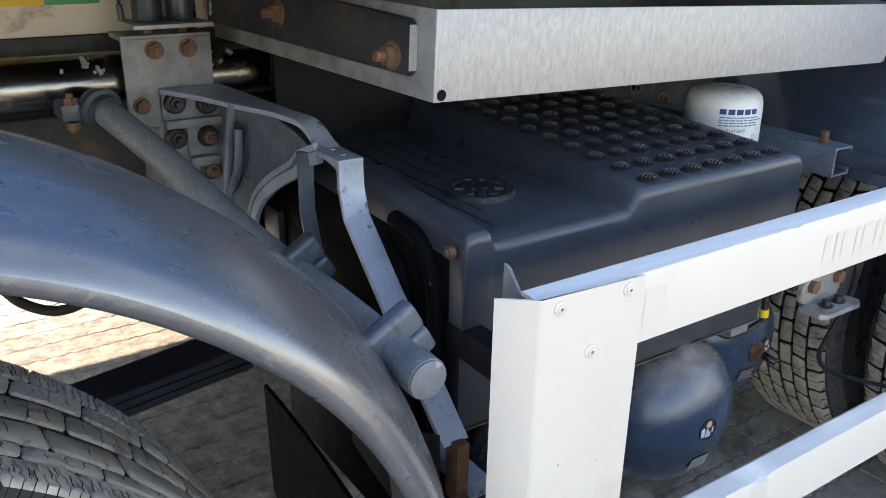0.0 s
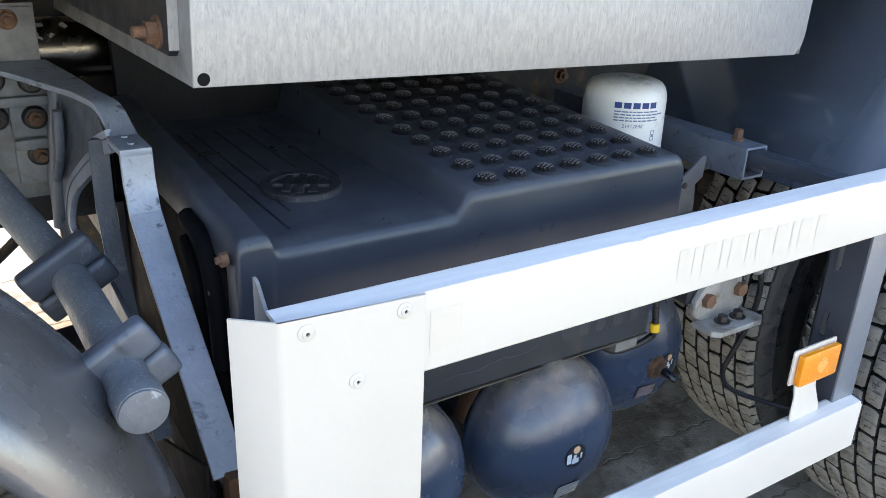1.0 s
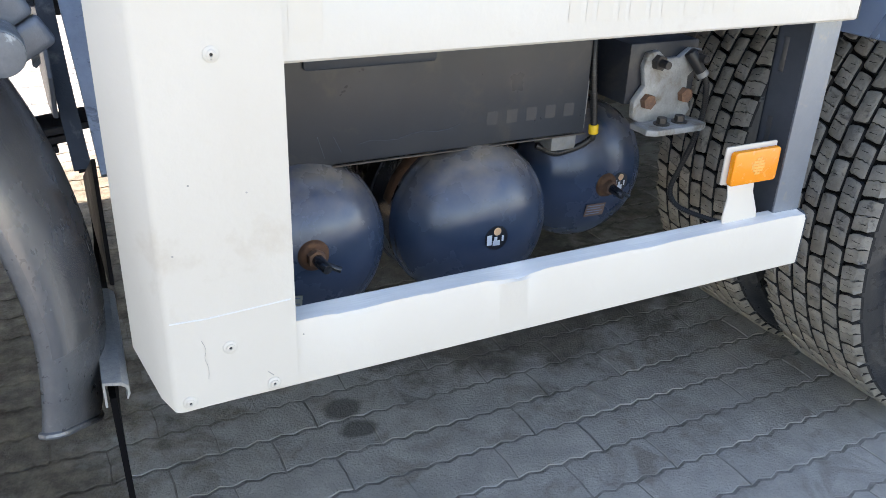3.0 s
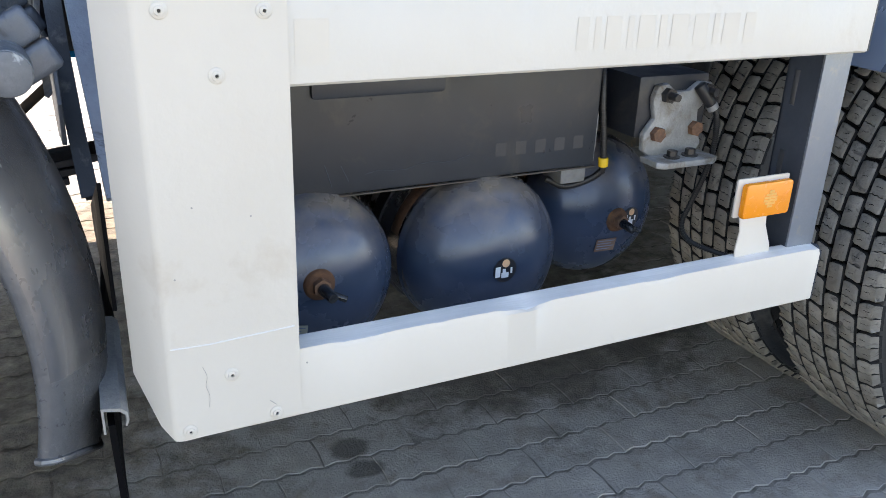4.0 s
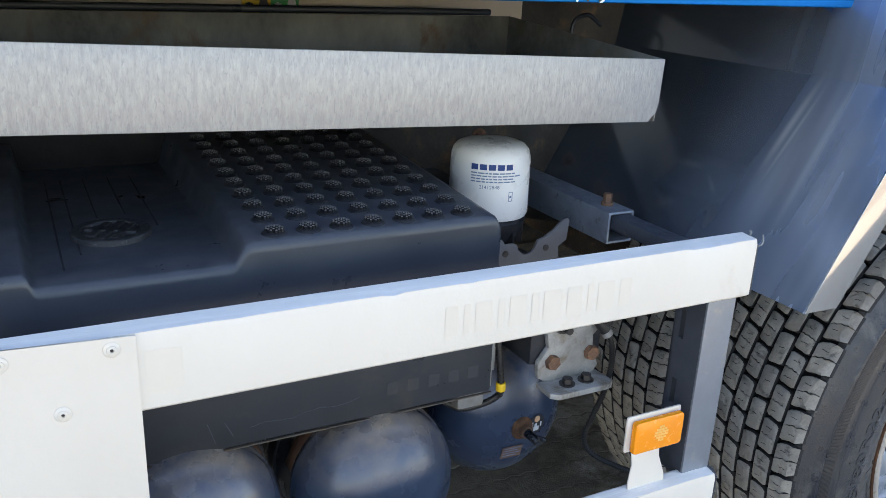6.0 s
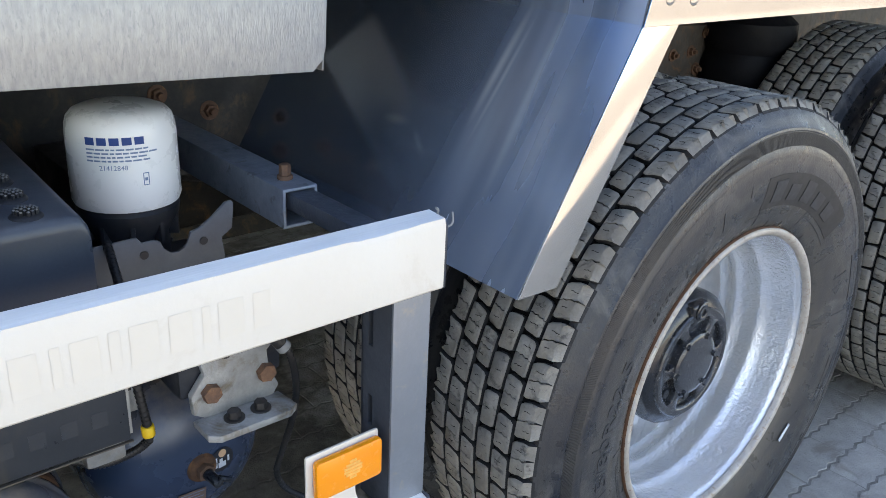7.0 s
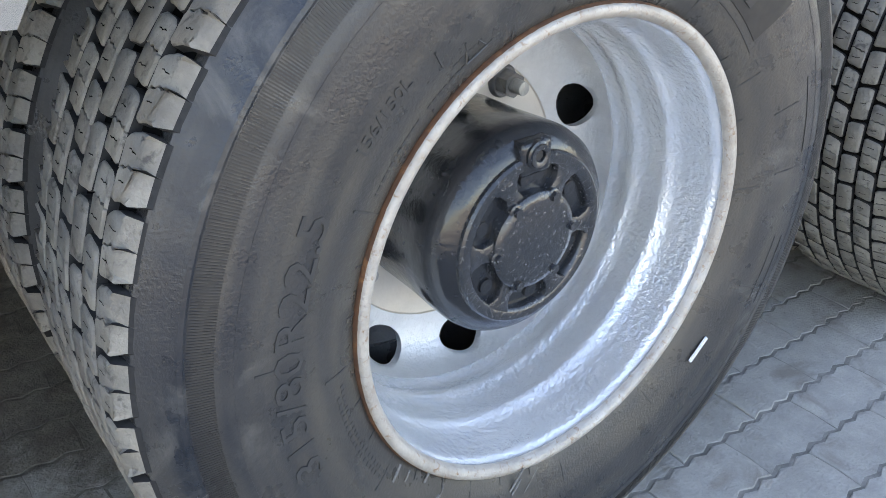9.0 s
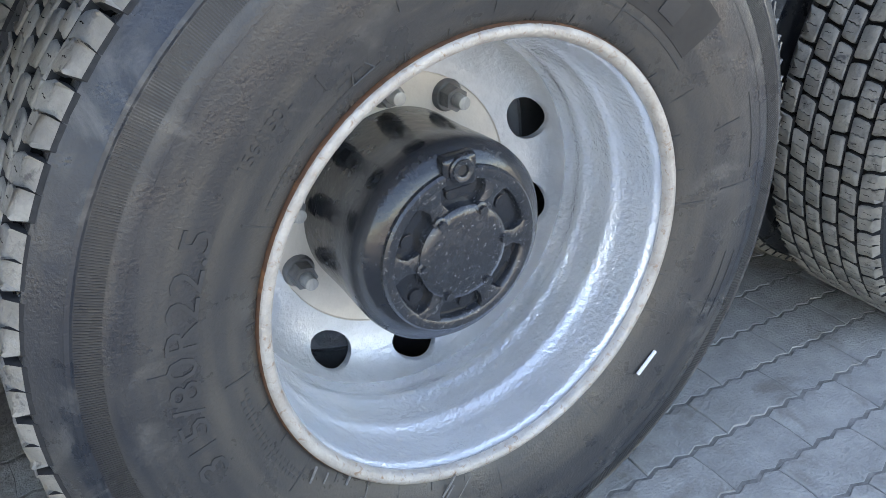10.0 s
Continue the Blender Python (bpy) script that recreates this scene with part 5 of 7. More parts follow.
h2 = hose("brake_cable", "black ribbed cable plugged in above the cast bracket", [(1.352, 0.160, 0.828), (1.368, 0.150, 0.795), (1.379, 0.155, 0.745), (1.378, 0.165, 0.69), (1.368, 0.175, 0.64), (1.360, 0.180, 0.60), (1.372, 0.165, 0.573), (1.41, 0.12, 0.560), (1.45, 0.06, 0.557)], 0.0048, 0.0036, BLACK_HOSE)
b = bmesh.new()
rod(b, (1.338, 0.164, 0.841), (1.362, 0.153, 0.806), 0.0100, 0.0085, 18, 0.002)
part("plug", b, BLACK_HOSE, h2, "black plug with pale bands")
b = bmesh.new()
rod(b, (1.3585, 0.1545, 0.811), (1.3635, 0.1525, 0.804), 0.0094, seg=18)
part("pale_band", b, GALV_DIRTY, h2)
settle(h2)
cb = thing("cable_bracket", "small galvanised bracket beside the steel tray", "bracket")
b = bmesh.new()
box(b, (1.183, 0.232, 0.735), (1.204, 0.236, 0.790), 0.001)
box(b, (1.1815, 0.21, 0.72), (1.186, 0.26, 0.80), 0.001)
part("bracket_leg", b, GALV, cb)
b = bmesh.new()
box(b, (1.191, 0.2305, 0.766), (1.196, 0.233, 0.780), 0.0005)
part("slot", b, INK_BLACK, cb)
b = bmesh.new()
box(b, (1.13, 0.215, 0.685), (1.178, 0.27, 0.712), 0.006)
part("cable_clip", b, GALV_DIRTY, cb)
settle(cb)

# ---- galvanised storage tray ----
st = thing("storage_tray", "galvanised open sheet steel storage tray", "storage tray", at=(0.4995, 0.198, 1.161), turn=(0, 2.1, 2.1))
L, D, H, TH = 0.981, 0.45, 0.099, 0.003
RISE = 0.032
b = bmesh.new()
plate(b, [(0.0, 0.0), (L - 0.018, 0.0), (L - 0.004, 0.014), (L, 0.030), (L, H), (0.0, H)], TH, Matrix.Translation((0, TH, 0)) @ FACE_OUT, bevel=0.0008)
part("front_panel", b, GALV, st)
b = bmesh.new()
plate(b, [(0, 0), (L, 0), (L, H + RISE), (0, H)], TH, Matrix.Translation((0, D, 0)) @ FACE_OUT, bevel=0.0008)
part("back_panel", b, GRIMY_GALV, st, "grimy dark inner wall")
for x in (0.0, L - TH):
    b = bmesh.new()
    plate(b, [(TH + 0.0004, 0), (D - TH - 0.0004, 0), (D - TH - 0.0004, H + (RISE if x else 0)), (TH + 0.0004, H)], TH, Matrix.Translation((x, 0, 0)) @ WEB, bevel=0.0008)
    part("end_panel", b, GALV_DIRTY, st)
b = bmesh.new()
box(b, (TH, TH + 0.0004, 0.002), (L - TH - 0.02, D - TH - 0.0004, 0.005), 0)
part("bottom_panel", b, GRIMY_GALV, st)
b = bmesh.new()
lathe(b, [(0.0, 0.0009), (0.0064, 0.0009), (0.0064, -0.001)], facing(0.010, 0.0, 0.008), 20)
part("drain_hole", b, GROOVE, st)
b = bmesh.new()
lathe(b, [(0.0064, -0.001), (0.0064, 0.0012), (0.0072, 0.0012), (0.0072, -0.001)], facing(0.010, 0.0, 0.008), 20)
part("drain_rim", b, GALV, st)
b = bmesh.new()
plate(b, [(0.034, 0.030), (0.040, 0.024), (0.62, 0.024), (0.62, 0.105), (0.040, 0.086), (0.034, 0.080)], 0.010, Matrix.Translation((-0.0105, 0, 0)) @ WEB, bevel=0.0015)
part("mounting_plate", b, BLACK_STEEL, st, "black steel mounting plate")
b = bmesh.new()
box(b, (-0.0106, 0.0338, 0.030), (-0.0004, 0.0345, 0.080), 0)
part("plate_edge", b, GALV, st)
b = bmesh.new()
box(b, (0.0, D + 0.0004, 0.0), (TH, 0.62, H - 0.01), 0.0008)
part("bracket_web", b, GALV_DIRTY, st)
for y, z in ((0.067, 0.043), (0.355, 0.062)):
    b = bmesh.new()
    hexbolt(b, Matrix.Translation((-0.0105, y, z)) @ Matrix.Rotation(radians(-90), 4, "Y"), 0.012, 0.010, 0.0165, 0.012)
    part("mounting_bolt", b, RUST_BOLT, st, "rusted mounting bolt")
b = bmesh.new()
box(b, (-0.012, 0.41, 0.075), (0.01, 0.44, 0.150), 0.006)
box(b, (-0.012, 0.36, 0.138), (0.01, 0.44, 0.150), 0.005)
part("rubber_hook", b, BLACK_PLASTIC, st)
b = bmesh.new()
sweep(b, smooth_line([(1.18, 0.5, 0.085), (1.185, 0.50, 0.125), (1.22, 0.50, 0.14), (1.26, 0.50, 0.12)], 6), 0.005, 8)
part("cable_loop", b, BLACK_PLASTIC, st)
b = bmesh.new()
rod(b, (0.0, 0.50, 0.103), (0.965, 0.50, 0.134), 0.0065, seg=12)
part("cable_run", b, BLACK_PLASTIC, st)

# ---- mudguard mounting: plate, casting, tube and strut by the front wheel ----
mp = thing("mount_plate", "grey steel mount plate with rubber buffers", "mount plate")
b = bmesh.new()
box(b, (0.303, 0.722, 1.045), (0.437, 0.730, 1.180), 0.003)
box(b, (0.303, 0.722, 1.174), (0.437, 0.79, 1.182), 0.002)
part("upright_plate", b, GALV_DIRTY, mp)
for x in (0.350, 0.401):
    b = bmesh.new()
    hexbolt(b, Matrix.Translation((x, 0.722, 1.160)) @ FACE_OUT, 0.0115, 0.010, 0.014, 0.004)
    part("rusted_nut", b, RUST_BOLT, mp, "rusted nut")
    b = bmesh.new()
    rod(b, (x, 0.745, 1.182), (x, 0.745, 1.192), 0.008, seg=12)
    part("stud", b, RUST_BOLT, mp)
b = bmesh.new()
box(b, (0.318, 0.700, 1.192), (0.435, 0.79, 1.199), 0.003)
part("top_strip", b, GALV, mp)
for x in (0.352, 0.402):
    b = bmesh.new()
    rod(b, (x, 0.745, 1.199), (x, 0.745, 1.248), 0.022, seg=24, bevel=0.003)
    rod(b, (x, 0.745, 1.248), (x, 0.745, 1.258), 0.014, seg=16)
    part("rubber_buffer", b, BLACK_PLASTIC, mp)
b = bmesh.new()
for s in (-1, 1):
    sweep(b, smooth_line([(0.377 + s * 0.02, 0.735, 1.255), (0.377 + s * 0.045, 0.73, 1.272), (0.377 + s * 0.066, 0.73, 1.245), (0.377 + s * 0.066, 0.73, 1.205)], 6), 0.0045, 8)
part("cable", b, BLACK_PLASTIC, mp)
b = bmesh.new()
hexbolt(b, facing(0.323, 0.722, 1.079), 0.010, 0.007, 0.013)
part("plate_bolt", b, RUST_BOLT, mp)
settle(mp)

cs = thing("cast_bracket", "grey cast mudguard bracket with bolted foot", "bracket")
# ribbed foot against the chassis
for lo, hi, bev in (((0.350, 0.712, 1.055), (0.445, 0.724, 1.100), 0.004), ((0.352, 0.702, 1.042), (0.440, 0.716, 1.056), 0.005), ((0.384, 0.712, 0.995), (0.450, 0.724, 1.050), 0.004),
                    ((0.384, 0.702, 0.978), (0.446, 0.716, 0.994), 0.005), ((0.384, 0.712, 0.925), (0.450, 0.724, 0.980), 0.004), ((0.345, 0.724, 0.90), (0.46, 0.836, 1.06), 0.004)):
    b = bmesh.new()
    box(b, lo, hi, bev)
    part("foot_rib", b, GALV_DIRTY, cs)
# arm: top flange that widens towards the foot
b = bmesh.new()
tops = smooth_line([(0.395, 0.716, 1.104), (0.418, 0.66, 1.101), (0.442, 0.58, 1.098), (0.458, 0.50, 1.098), (0.468, 0.45, 1.094), (0.473, 0.41, 1.072), (0.475, 0.36, 1.058)], 6)
rings = []
for i, p in enumerate(tops):
    w = 0.047 - 0.032 * min(1.0, i / (len(tops) * 0.45))
    rings.append([b.verts.new(p + Vector(q)) for q in ((-w, 0, 0), (w, 0, 0), (w, 0, -0.008), (-w, 0, -0.008))])
for p, q in zip(rings, rings[1:]):
    for j in range(4):
        b.faces.new((p[j], p[(j + 1) % 4], q[(j + 1) % 4], q[j]))
b.faces.new(rings[0]), b.faces.new(rings[-1][::-1])
bmesh.ops.recalc_face_normals(b, faces=b.faces[:])
bmesh.ops.bevel(b, geom=[e for e in b.edges if e.calc_length() < 0.05 and len(e.link_faces) == 2 and abs((e.verts[0].co - e.verts[1].co).z) < 0.02], offset=0.001, segments=1, affect="EDGES")
part("top_flange", b, GREY_PAINT, cs)
# web: a hollow sheet from the foot to the curved edge of the opening beside the strut
EDGE_LINE = smooth_line([(0.458, 0.405, 1.062), (0.452, 0.442, 1.046), (0.452, 0.468, 1.026), (0.446, 0.53, 0.992), (0.432, 0.56, 0.958), (0.426, 0.575, 0.912), (0.429, 0.56, 0.888), (0.435, 0.50, 0.882), (0.440, 0.43, 0.892)], 5)
b = bmesh.new()
rows = []
for k, e in enumerate(EDGE_LINE):
    f = k / (len(EDGE_LINE) - 1)
    back = Vector((0.447 - 0.030 * f, 0.713, 1.097 - 0.225 * f)) if f < 0.72 else Vector((0.425, 0.713 - 0.9 * (f - 0.72), 0.872 - 0.20 * (f - 0.72)))
    rows.append([b.verts.new(e.lerp(back, q) + Vector((0.016 * math.sin(math.pi * q), 0, 0))) for q in (0, 0.1, 0.25, 0.5, 0.75, 1.0)])
for p, q in zip(rows, rows[1:]):
    for m in range(5):
        b.faces.new((p[m], p[m + 1], q[m + 1], q[m]))
bmesh.ops.recalc_face_normals(b, faces=b.faces[:])
bmesh.ops.solidify(b, geom=b.faces[:], thickness=0.006)
part("web", b, WEB_PAINT, cs, smooth=60)
b = bmesh.new()
sweep(b, EDGE_LINE, 0, section=[(-0.013, -0.004), (0.013, -0.004), (0.014, 0.0), (0.013, 0.004), (-0.013, 0.004), (-0.014, 0.0)], up=(1, 0, 0.1))
part("web_edge", b, GREY_PAINT, cs)
b = bmesh.new()
plate(b, [(0.585, 0.868), (0.43, 0.885), (0.37, 0.900), (0.28, 0.890), (0.262, 0.850), (0.30, 0.79), (0.45, 0.765), (0.62, 0.79), (0.70, 0.84), (0.70, 0.872)], 0.006, Matrix.Translation((0.431, 0, 0)) @ WEB, bevel=0.0015)
part("lower_sheet", b, WEB_PAINT, cs)
b = bmesh.new()
plate(b, [(0.652 + 0.011 * math.cos(a) - 0.006 * math.sin(a), 1.022 + 0.036 * math.sin(a)) for a in [i * math.pi / 12 for i in range(24)]], 0.0012, Matrix.Translation((0.4395, 0, 0)) @ WEB)
part("web_hole", b, INK_BLACK, cs)
for line, r in (([(0.446, 0.672, 1.085), (0.438, 0.672, 1.03), (0.430, 0.675, 0.95), (0.424, 0.68, 0.865)], 0.010), ([(0.436, 0.630, 1.05), (0.434, 0.632, 1.01), (0.431, 0.640, 0.975), (0.426, 0.66, 0.945)], 0.007)):
    b = bmesh.new()
    sweep(b, smooth_line(line, 6), r, 10)
    part("web_rib", b, WEB_PAINT, cs)
for x, z in ((0.369, 1.081), (0.418, 1.076), (0.416, 1.024), (0.366, 1.027), (0.416, 0.970)):
    b = bmesh.new()
    lathe(b, [(0.0175, 0.0), (0.0170, 0.0040), (0.0135, 0.0075), (0.0, 0.0080)], facing(x, 0.7122, z), 24)
    part("bolt_collar", b, DARK_BOLT, cs)
    b = bmesh.new()
    hexbolt(b, facing(x, 0.7045, z, 20), 0.0115, 0.008, 0.0, 0.012)
    part("foot_bolt", b, RUST_BOLT if x > 0.4 and z < 1.05 else DARK_BOLT, cs)
settle(cs)

sx = thing("mudguard_strut", "grey painted flat steel strut", "strut")
b = bmesh.new()
line = [(0.471, 0.343, 1.067), (0.471, 0.341, 1.03), (0.4715, 0.330, 0.995), (0.474, 0.262, 0.925), (0.478, 0.190, 0.850), (0.480, 0.135, 0.795), (0.481, 0.115, 0.775)]
sweep(b, line, 0, section=[(-0.0175, -0.004), (0.0175, -0.004), (0.0175, 0.004), (-0.0175, 0.004)], up=(0, 1, 0.3))
bmesh.ops.bevel(b, geom=b.edges[:], offset=0.0008, segments=1, affect="EDGES")
part("flat_bar", b, GREY_PAINT, sx)
b = bmesh.new()
box(b, (0.4535, 0.338, 1.060), (0.4885, 0.405, 1.0685), 0.002)
for y in (0.36, 0.39):
    rod(b, (0.471, y, 1.0685), (0.471, y, 1.0705), 0.004, seg=10)
part("top_tab", b, GREY_PAINT, sx)
b = bmesh.new()
box(b, (0.474, 0.100, 0.70), (0.492, 0.125, 0.780), 0.003)
part("rusty_foot", b, RUST_MAT, sx, "rusty steel foot")
b = bmesh.new()
box(b, (0.490, 0.09, 0.705), (0.52, 0.20, 0.725), 0.003)
part("cross_tab", b, GREY_PAINT, sx)
b = bmesh.new()
plate(b, [(0.333, 0.698), (0.250, 0.735), (0.115, 0.795), (0.113, 0.640), (0.163, 0.630), (0.25, 0.642), (0.325, 0.662)], 0.005, Matrix.Translation((0.455, 0, 0)) @ WEB, bevel=0.0012)
part("gusset_bracket", b, MATT_BLACK, sx, "dark triangular bracket plate")
b = bmesh.new()
sweep(b, [(0.447, 0.430, 1.06), (0.445, 0.425, 0.98), (0.446, 0.40, 0.90), (0.450, 0.35, 0.80), (0.455, 0.29, 0.72)], 0, section=[(-0.011, -0.009), (0.011, -0.009), (0.011, -0.006), (0.006, -0.004), (0.006, 0.006), (-0.006, 0.006), (-0.006, -0.004), (-0.011, -0.006)], up=(0, 1, 0.3))
part("rear_rib", b, DARK_PAINT, sx)
settle(sx)

tb = thing("mudguard_tube", "grey bent mudguard carrier tube with block clamps", "carrier tube")
LINE = smooth_line([(0.252, 0.715, 1.094), (0.264, 0.675, 1.083), (0.304, 0.580, 1.038), (0.344, 0.470, 0.984), (0.369, 0.390, 0.953), (0.381, 0.325, 0.941), (0.386, 0.22, 0.938), (0.389, 0.046, 0.931)], 8)
b = bmesh.new()
sweep(b, LINE, 0.0202, 24)
part("tube", b, TUBE_GALV, tb)


def on_tube(y):
    """The tube's middle and direction at a distance from the truck's side."""
    for p, q in zip(LINE, LINE[1:]):
        if q.y <= y <= p.y:
            return p.lerp(q, (p.y - y) / (p.y - q.y)), (q - p).normalized()


P1, d = LINE[-1], (LINE[-1] - LINE[-2]).normalized()
b = bmesh.new()
rod(b, P1 - d * 0.020, P1 + d * 0.010, 0.0224, seg=36, bevel=0.0018)
part("end_cap", b, TUBE_GALV, tb, "speckled tube end")
b = bmesh.new()
rod(b, P1 + d * 0.0098, P1 + d * 0.0125, 0.0212, seg=32, bevel=0.0010)
part("cap_disc", b, CAP_GREY, tb, "chipped round end cap")
for y, mat, lean in ((0.318, DARK_PAINT, 30), (0.104, WEB_PAINT, 30)):
    p, e = on_tube(y)
    m = Matrix.Translation(p) @ e.to_track_quat("Y", "Z").to_matrix().to_4x4() @ Matrix.Rotation(radians(lean), 4, "Y")
    for lo, hi in (((-0.043, -0.0110, 0.0008), (0.043, 0.0110, 0.0360)), ((-0.043, -0.0110, -0.0330), (0.043, 0.0110, -0.0008))):
        b = bmesh.new()
        box(b, lo, hi, 0.0075, m, 3)
        part("clamp_half", b, mat, tb)
p, e = on_tube(0.69)
b = bmesh.new()
lathe(b, [(0.0203, -0.016), (0.0235, -0.016), (0.0235, -0.004), (0.0300, -0.002), (0.0300, 0.002), (0.0235, 0.004), (0.0235, 0.016), (0.0203, 0.016)], Matrix.Translation(p) @ e.to_track_quat("Z", "Y").to_matrix().to_4x4(), 28, True)
box(b, (0.205, 0.690, 1.074), (0.240, 0.84, 1.098), 0.004)
part("root_clamp", b, DARK_PAINT, tb)
b = bmesh.new()
hexbolt(b, Matrix.Translation((0.218, 0.690, 1.098)), 0.010, 0.010, 0.0, 0.006)
part("clamp_nut", b, RUST_BOLT, tb)
b = bmesh.new()
hexbolt(b, Matrix.Translation((0.218, 0.690, 1.073)) @ Matrix.Rotation(radians(180), 4, "X"), 0.010, 0.010, 0.0, 0.004)
part("clamp_nut", b, RUST_BOLT, tb)
settle(tb)

# ---- front mudguard ----
fm = thing("front_mudguard", "grey plastic front mudguard with dusty rolled lip", "mudguard")
CX, CZ = -0.160, 0.642
FOOT = -9
SECT = [(0.560, 0.012), (0.542, -0.012), (0.533, -0.022), (0.531, -0.030), (0.536, -0.036), (0.545, -0.036), (0.556, -0.028), (0.566, -0.012), (0.578, 0.012), (0.590, 0.038), (0.600, 0.070), (0.605, 0.098), (0.604, 0.120), (0.598, 0.140), (0.585, 0.156), (0.580, 0.154), (0.592, 0.138), (0.598, 0.119), (0.599, 0.098), (0.594, 0.072), (0.584, 0.042), (0.572, 0.018)]
b = bmesh.new()
rings = []
N = 72
for i in range(N + 1):
    a = radians(FOOT + (160 - FOOT) * i / N)
    tipf = max(0.0, 1 - i / 5)
    ring = []
    for r, y in SECT:
        a = radians(FOOT + (160 - FOOT) * i / N - 6.5 * max(0.0, 1 - i / 9) * min(1.0, max(0.0, (y + 0.036) / 0.14)))
        rr = r - 0.004 * tipf + 0.0015 * noise.noise((a * 3, y * 9, 0.5))
        ring.append(b.verts.new((CX + rr * math.cos(a), y, CZ + rr * math.sin(a) - 0.045 * tipf * max(0, y - 0.0) * 2)))
    rings.append(ring)
k = len(SECT)
for i, (p, q) in enumerate(zip(rings, rings[1:])):
    for j in range(k):
        f = b.faces.new((p[j], p[(j + 1) % k], q[(j + 1) % k], q[j]))
        f.material_index = 1 if 3 <= j <= 4 or i < 4 else 0
b.faces.new(rings[0]), b.faces.new(rings[-1][::-1])
bmesh.ops.recalc_face_normals(b, faces=b.faces[:])
foot = [v.co.copy() for v in rings[0][3:15]]
part("arch", b, (FENDER, FENDER_LIP), fm, smooth=60)
b = bmesh.new()
sweep(b, foot, 0.0042, 8)
part("foot_bead", b, FENDER_LIP, fm, "rolled bead of the mudguard foot")
settle(fm)
mf = thing("mud_flap", "black rubber mud flap hanging behind the front wheel", "mud flap")


def flap_x(y):
    """The flap hangs askew: its inner edge lies further back."""
    return 0.431 + 0.060 * y


b = bmesh.new()
ring = []
for k in range(9):
    y = 0.002 + 0.0872 * k
    low, high = 0.285 + 0.012 * k / 8 + (0.030 if k == 8 else 0.0), 0.560
    ring.append([b.verts.new((flap_x(y) + dx + 0.004 * math.sin(9 * y + 6 * z), y, z)) for dx, z in ((0, low), (0.007, low), (0.007, (low + high) / 2), (0.007, high), (0, high), (0, (low + high) / 2))])
for p, q in zip(ring, ring[1:]):
    for j in range(6):
        b.faces.new((p[j], p[(j + 1) % 6], q[(j + 1) % 6], q[j]))
b.faces.new(ring[0]), b.faces.new(ring[-1][::-1])
bmesh.ops.recalc_face_normals(b, faces=b.faces[:])
part("flap", b, FLAP, mf)
b = bmesh.new()
HOOK = [(-0.006, 0.030), (0.014, 0.026), (0.020, 0.020), (0.021, 0.010), (0.018, 0.003), (0.0165, 0.004), (0.0185, 0.011), (0.0175, 0.018), (0.012, 0.0225), (-0.0035, 0.026), (-0.0035, -0.002), (-0.006, -0.002)]
near, far = [[b.verts.new((flap_x(y) + dx, y, 0.556 + dz)) for dx, dz in HOOK] for y in (-0.004, 0.22)]
for p in range(len(HOOK)):
    q = (p + 1) % len(HOOK)
    b.faces.new((near[p], near[q], far[q], far[p]))
b.faces.new(near), b.faces.new(far[::-1])
bmesh.ops.recalc_face_normals(b, faces=b.faces[:])
part("holder_rail", b, GALV, mf, "pale aluminium holder rail", smooth=0)
b = bmesh.new()
hexbolt(b, Matrix.Translation((flap_x(0.40) - 0.001, 0.40, 0.40)) @ Matrix.Rotation(radians(-90), 4, "Y"), 0.010, 0.008, 0.016)
part("flap_bolt", b, RUST_BOLT, mf)
settle(mf)

# ---- leaf spring behind the front wheel ----
ls = thing("leaf_spring", "dark steel leaf spring pack under the chassis", "leaf spring")
for k in range(3):
    b = bmesh.new()
    pts = [(-0.75 + 0.20 * k + (1.27 - 0.24 * k) * i / 18, i) for i in range(19)]
    sweep(b, [(x, 0.700, 0.632 - 0.0155 * k + 0.118 * (x - 0.168)) for x, i in pts], 0, section=[(-0.045, -0.0068), (0.045, -0.0068), (0.045, 0.0068), (-0.045, 0.0068)], up=(0, 0, 1))
    bmesh.ops.bevel(b, geom=b.edges[:], offset=0.002, segments=1, affect="EDGES")
    part("leaf", b, BLACK_STEEL, ls)
b = bmesh.new()
box(b, (0.50, 0.655, 0.64), (0.57, 0.745, 0.90), 0.01)
box(b, (0.50, 0.70, 0.82), (0.57, 0.838, 0.90), 0.01)
part("spring_eye", b, BLACK_STEEL, ls)
settle(ls)

# ---- wheels ----
SIDE = [(0.296, 0.026), (0.303, 0.020), (0.312, 0.015), (0.335, 0.006), (0.370, -0.003), (0.405, -0.008), (0.440, -0.0072), (0.452, -0.0060), (0.4540, -0.0048), (0.480, -0.0006), (0.4825, -0.0016), (0.4865, -0.0004), (0.4900, 0.0035), (0.500, 0.0095), (0.510, 0.017), (0.5165, 0.0235), (0.5180, 0.032)]


def side_y(r):
    """How far the sidewall stands from the wheel's outer plane at a radius."""
    for (a, ya), (c, yc) in zip(SIDE, SIDE[1:]):
        if a <= r <= c:
            return ya + (yc - ya) * (r - a) / (c - a)
    return SIDE[0][1] if r < SIDE[0][0] else SIDE[-1][1]


def tyre_profile(mid, shrink=0.0):
    out = [(r - shrink * (r > 0.5), -y) for r, y in SIDE]
    out += [(0.5185 - shrink, -0.06), (0.5190 - shrink, -mid), (0.5185 - shrink, 0.06 - 2 * mid)]
    return out + [(r - shrink * (r > 0.5), y - 2 * mid) for r, y in SIDE[::-1]]


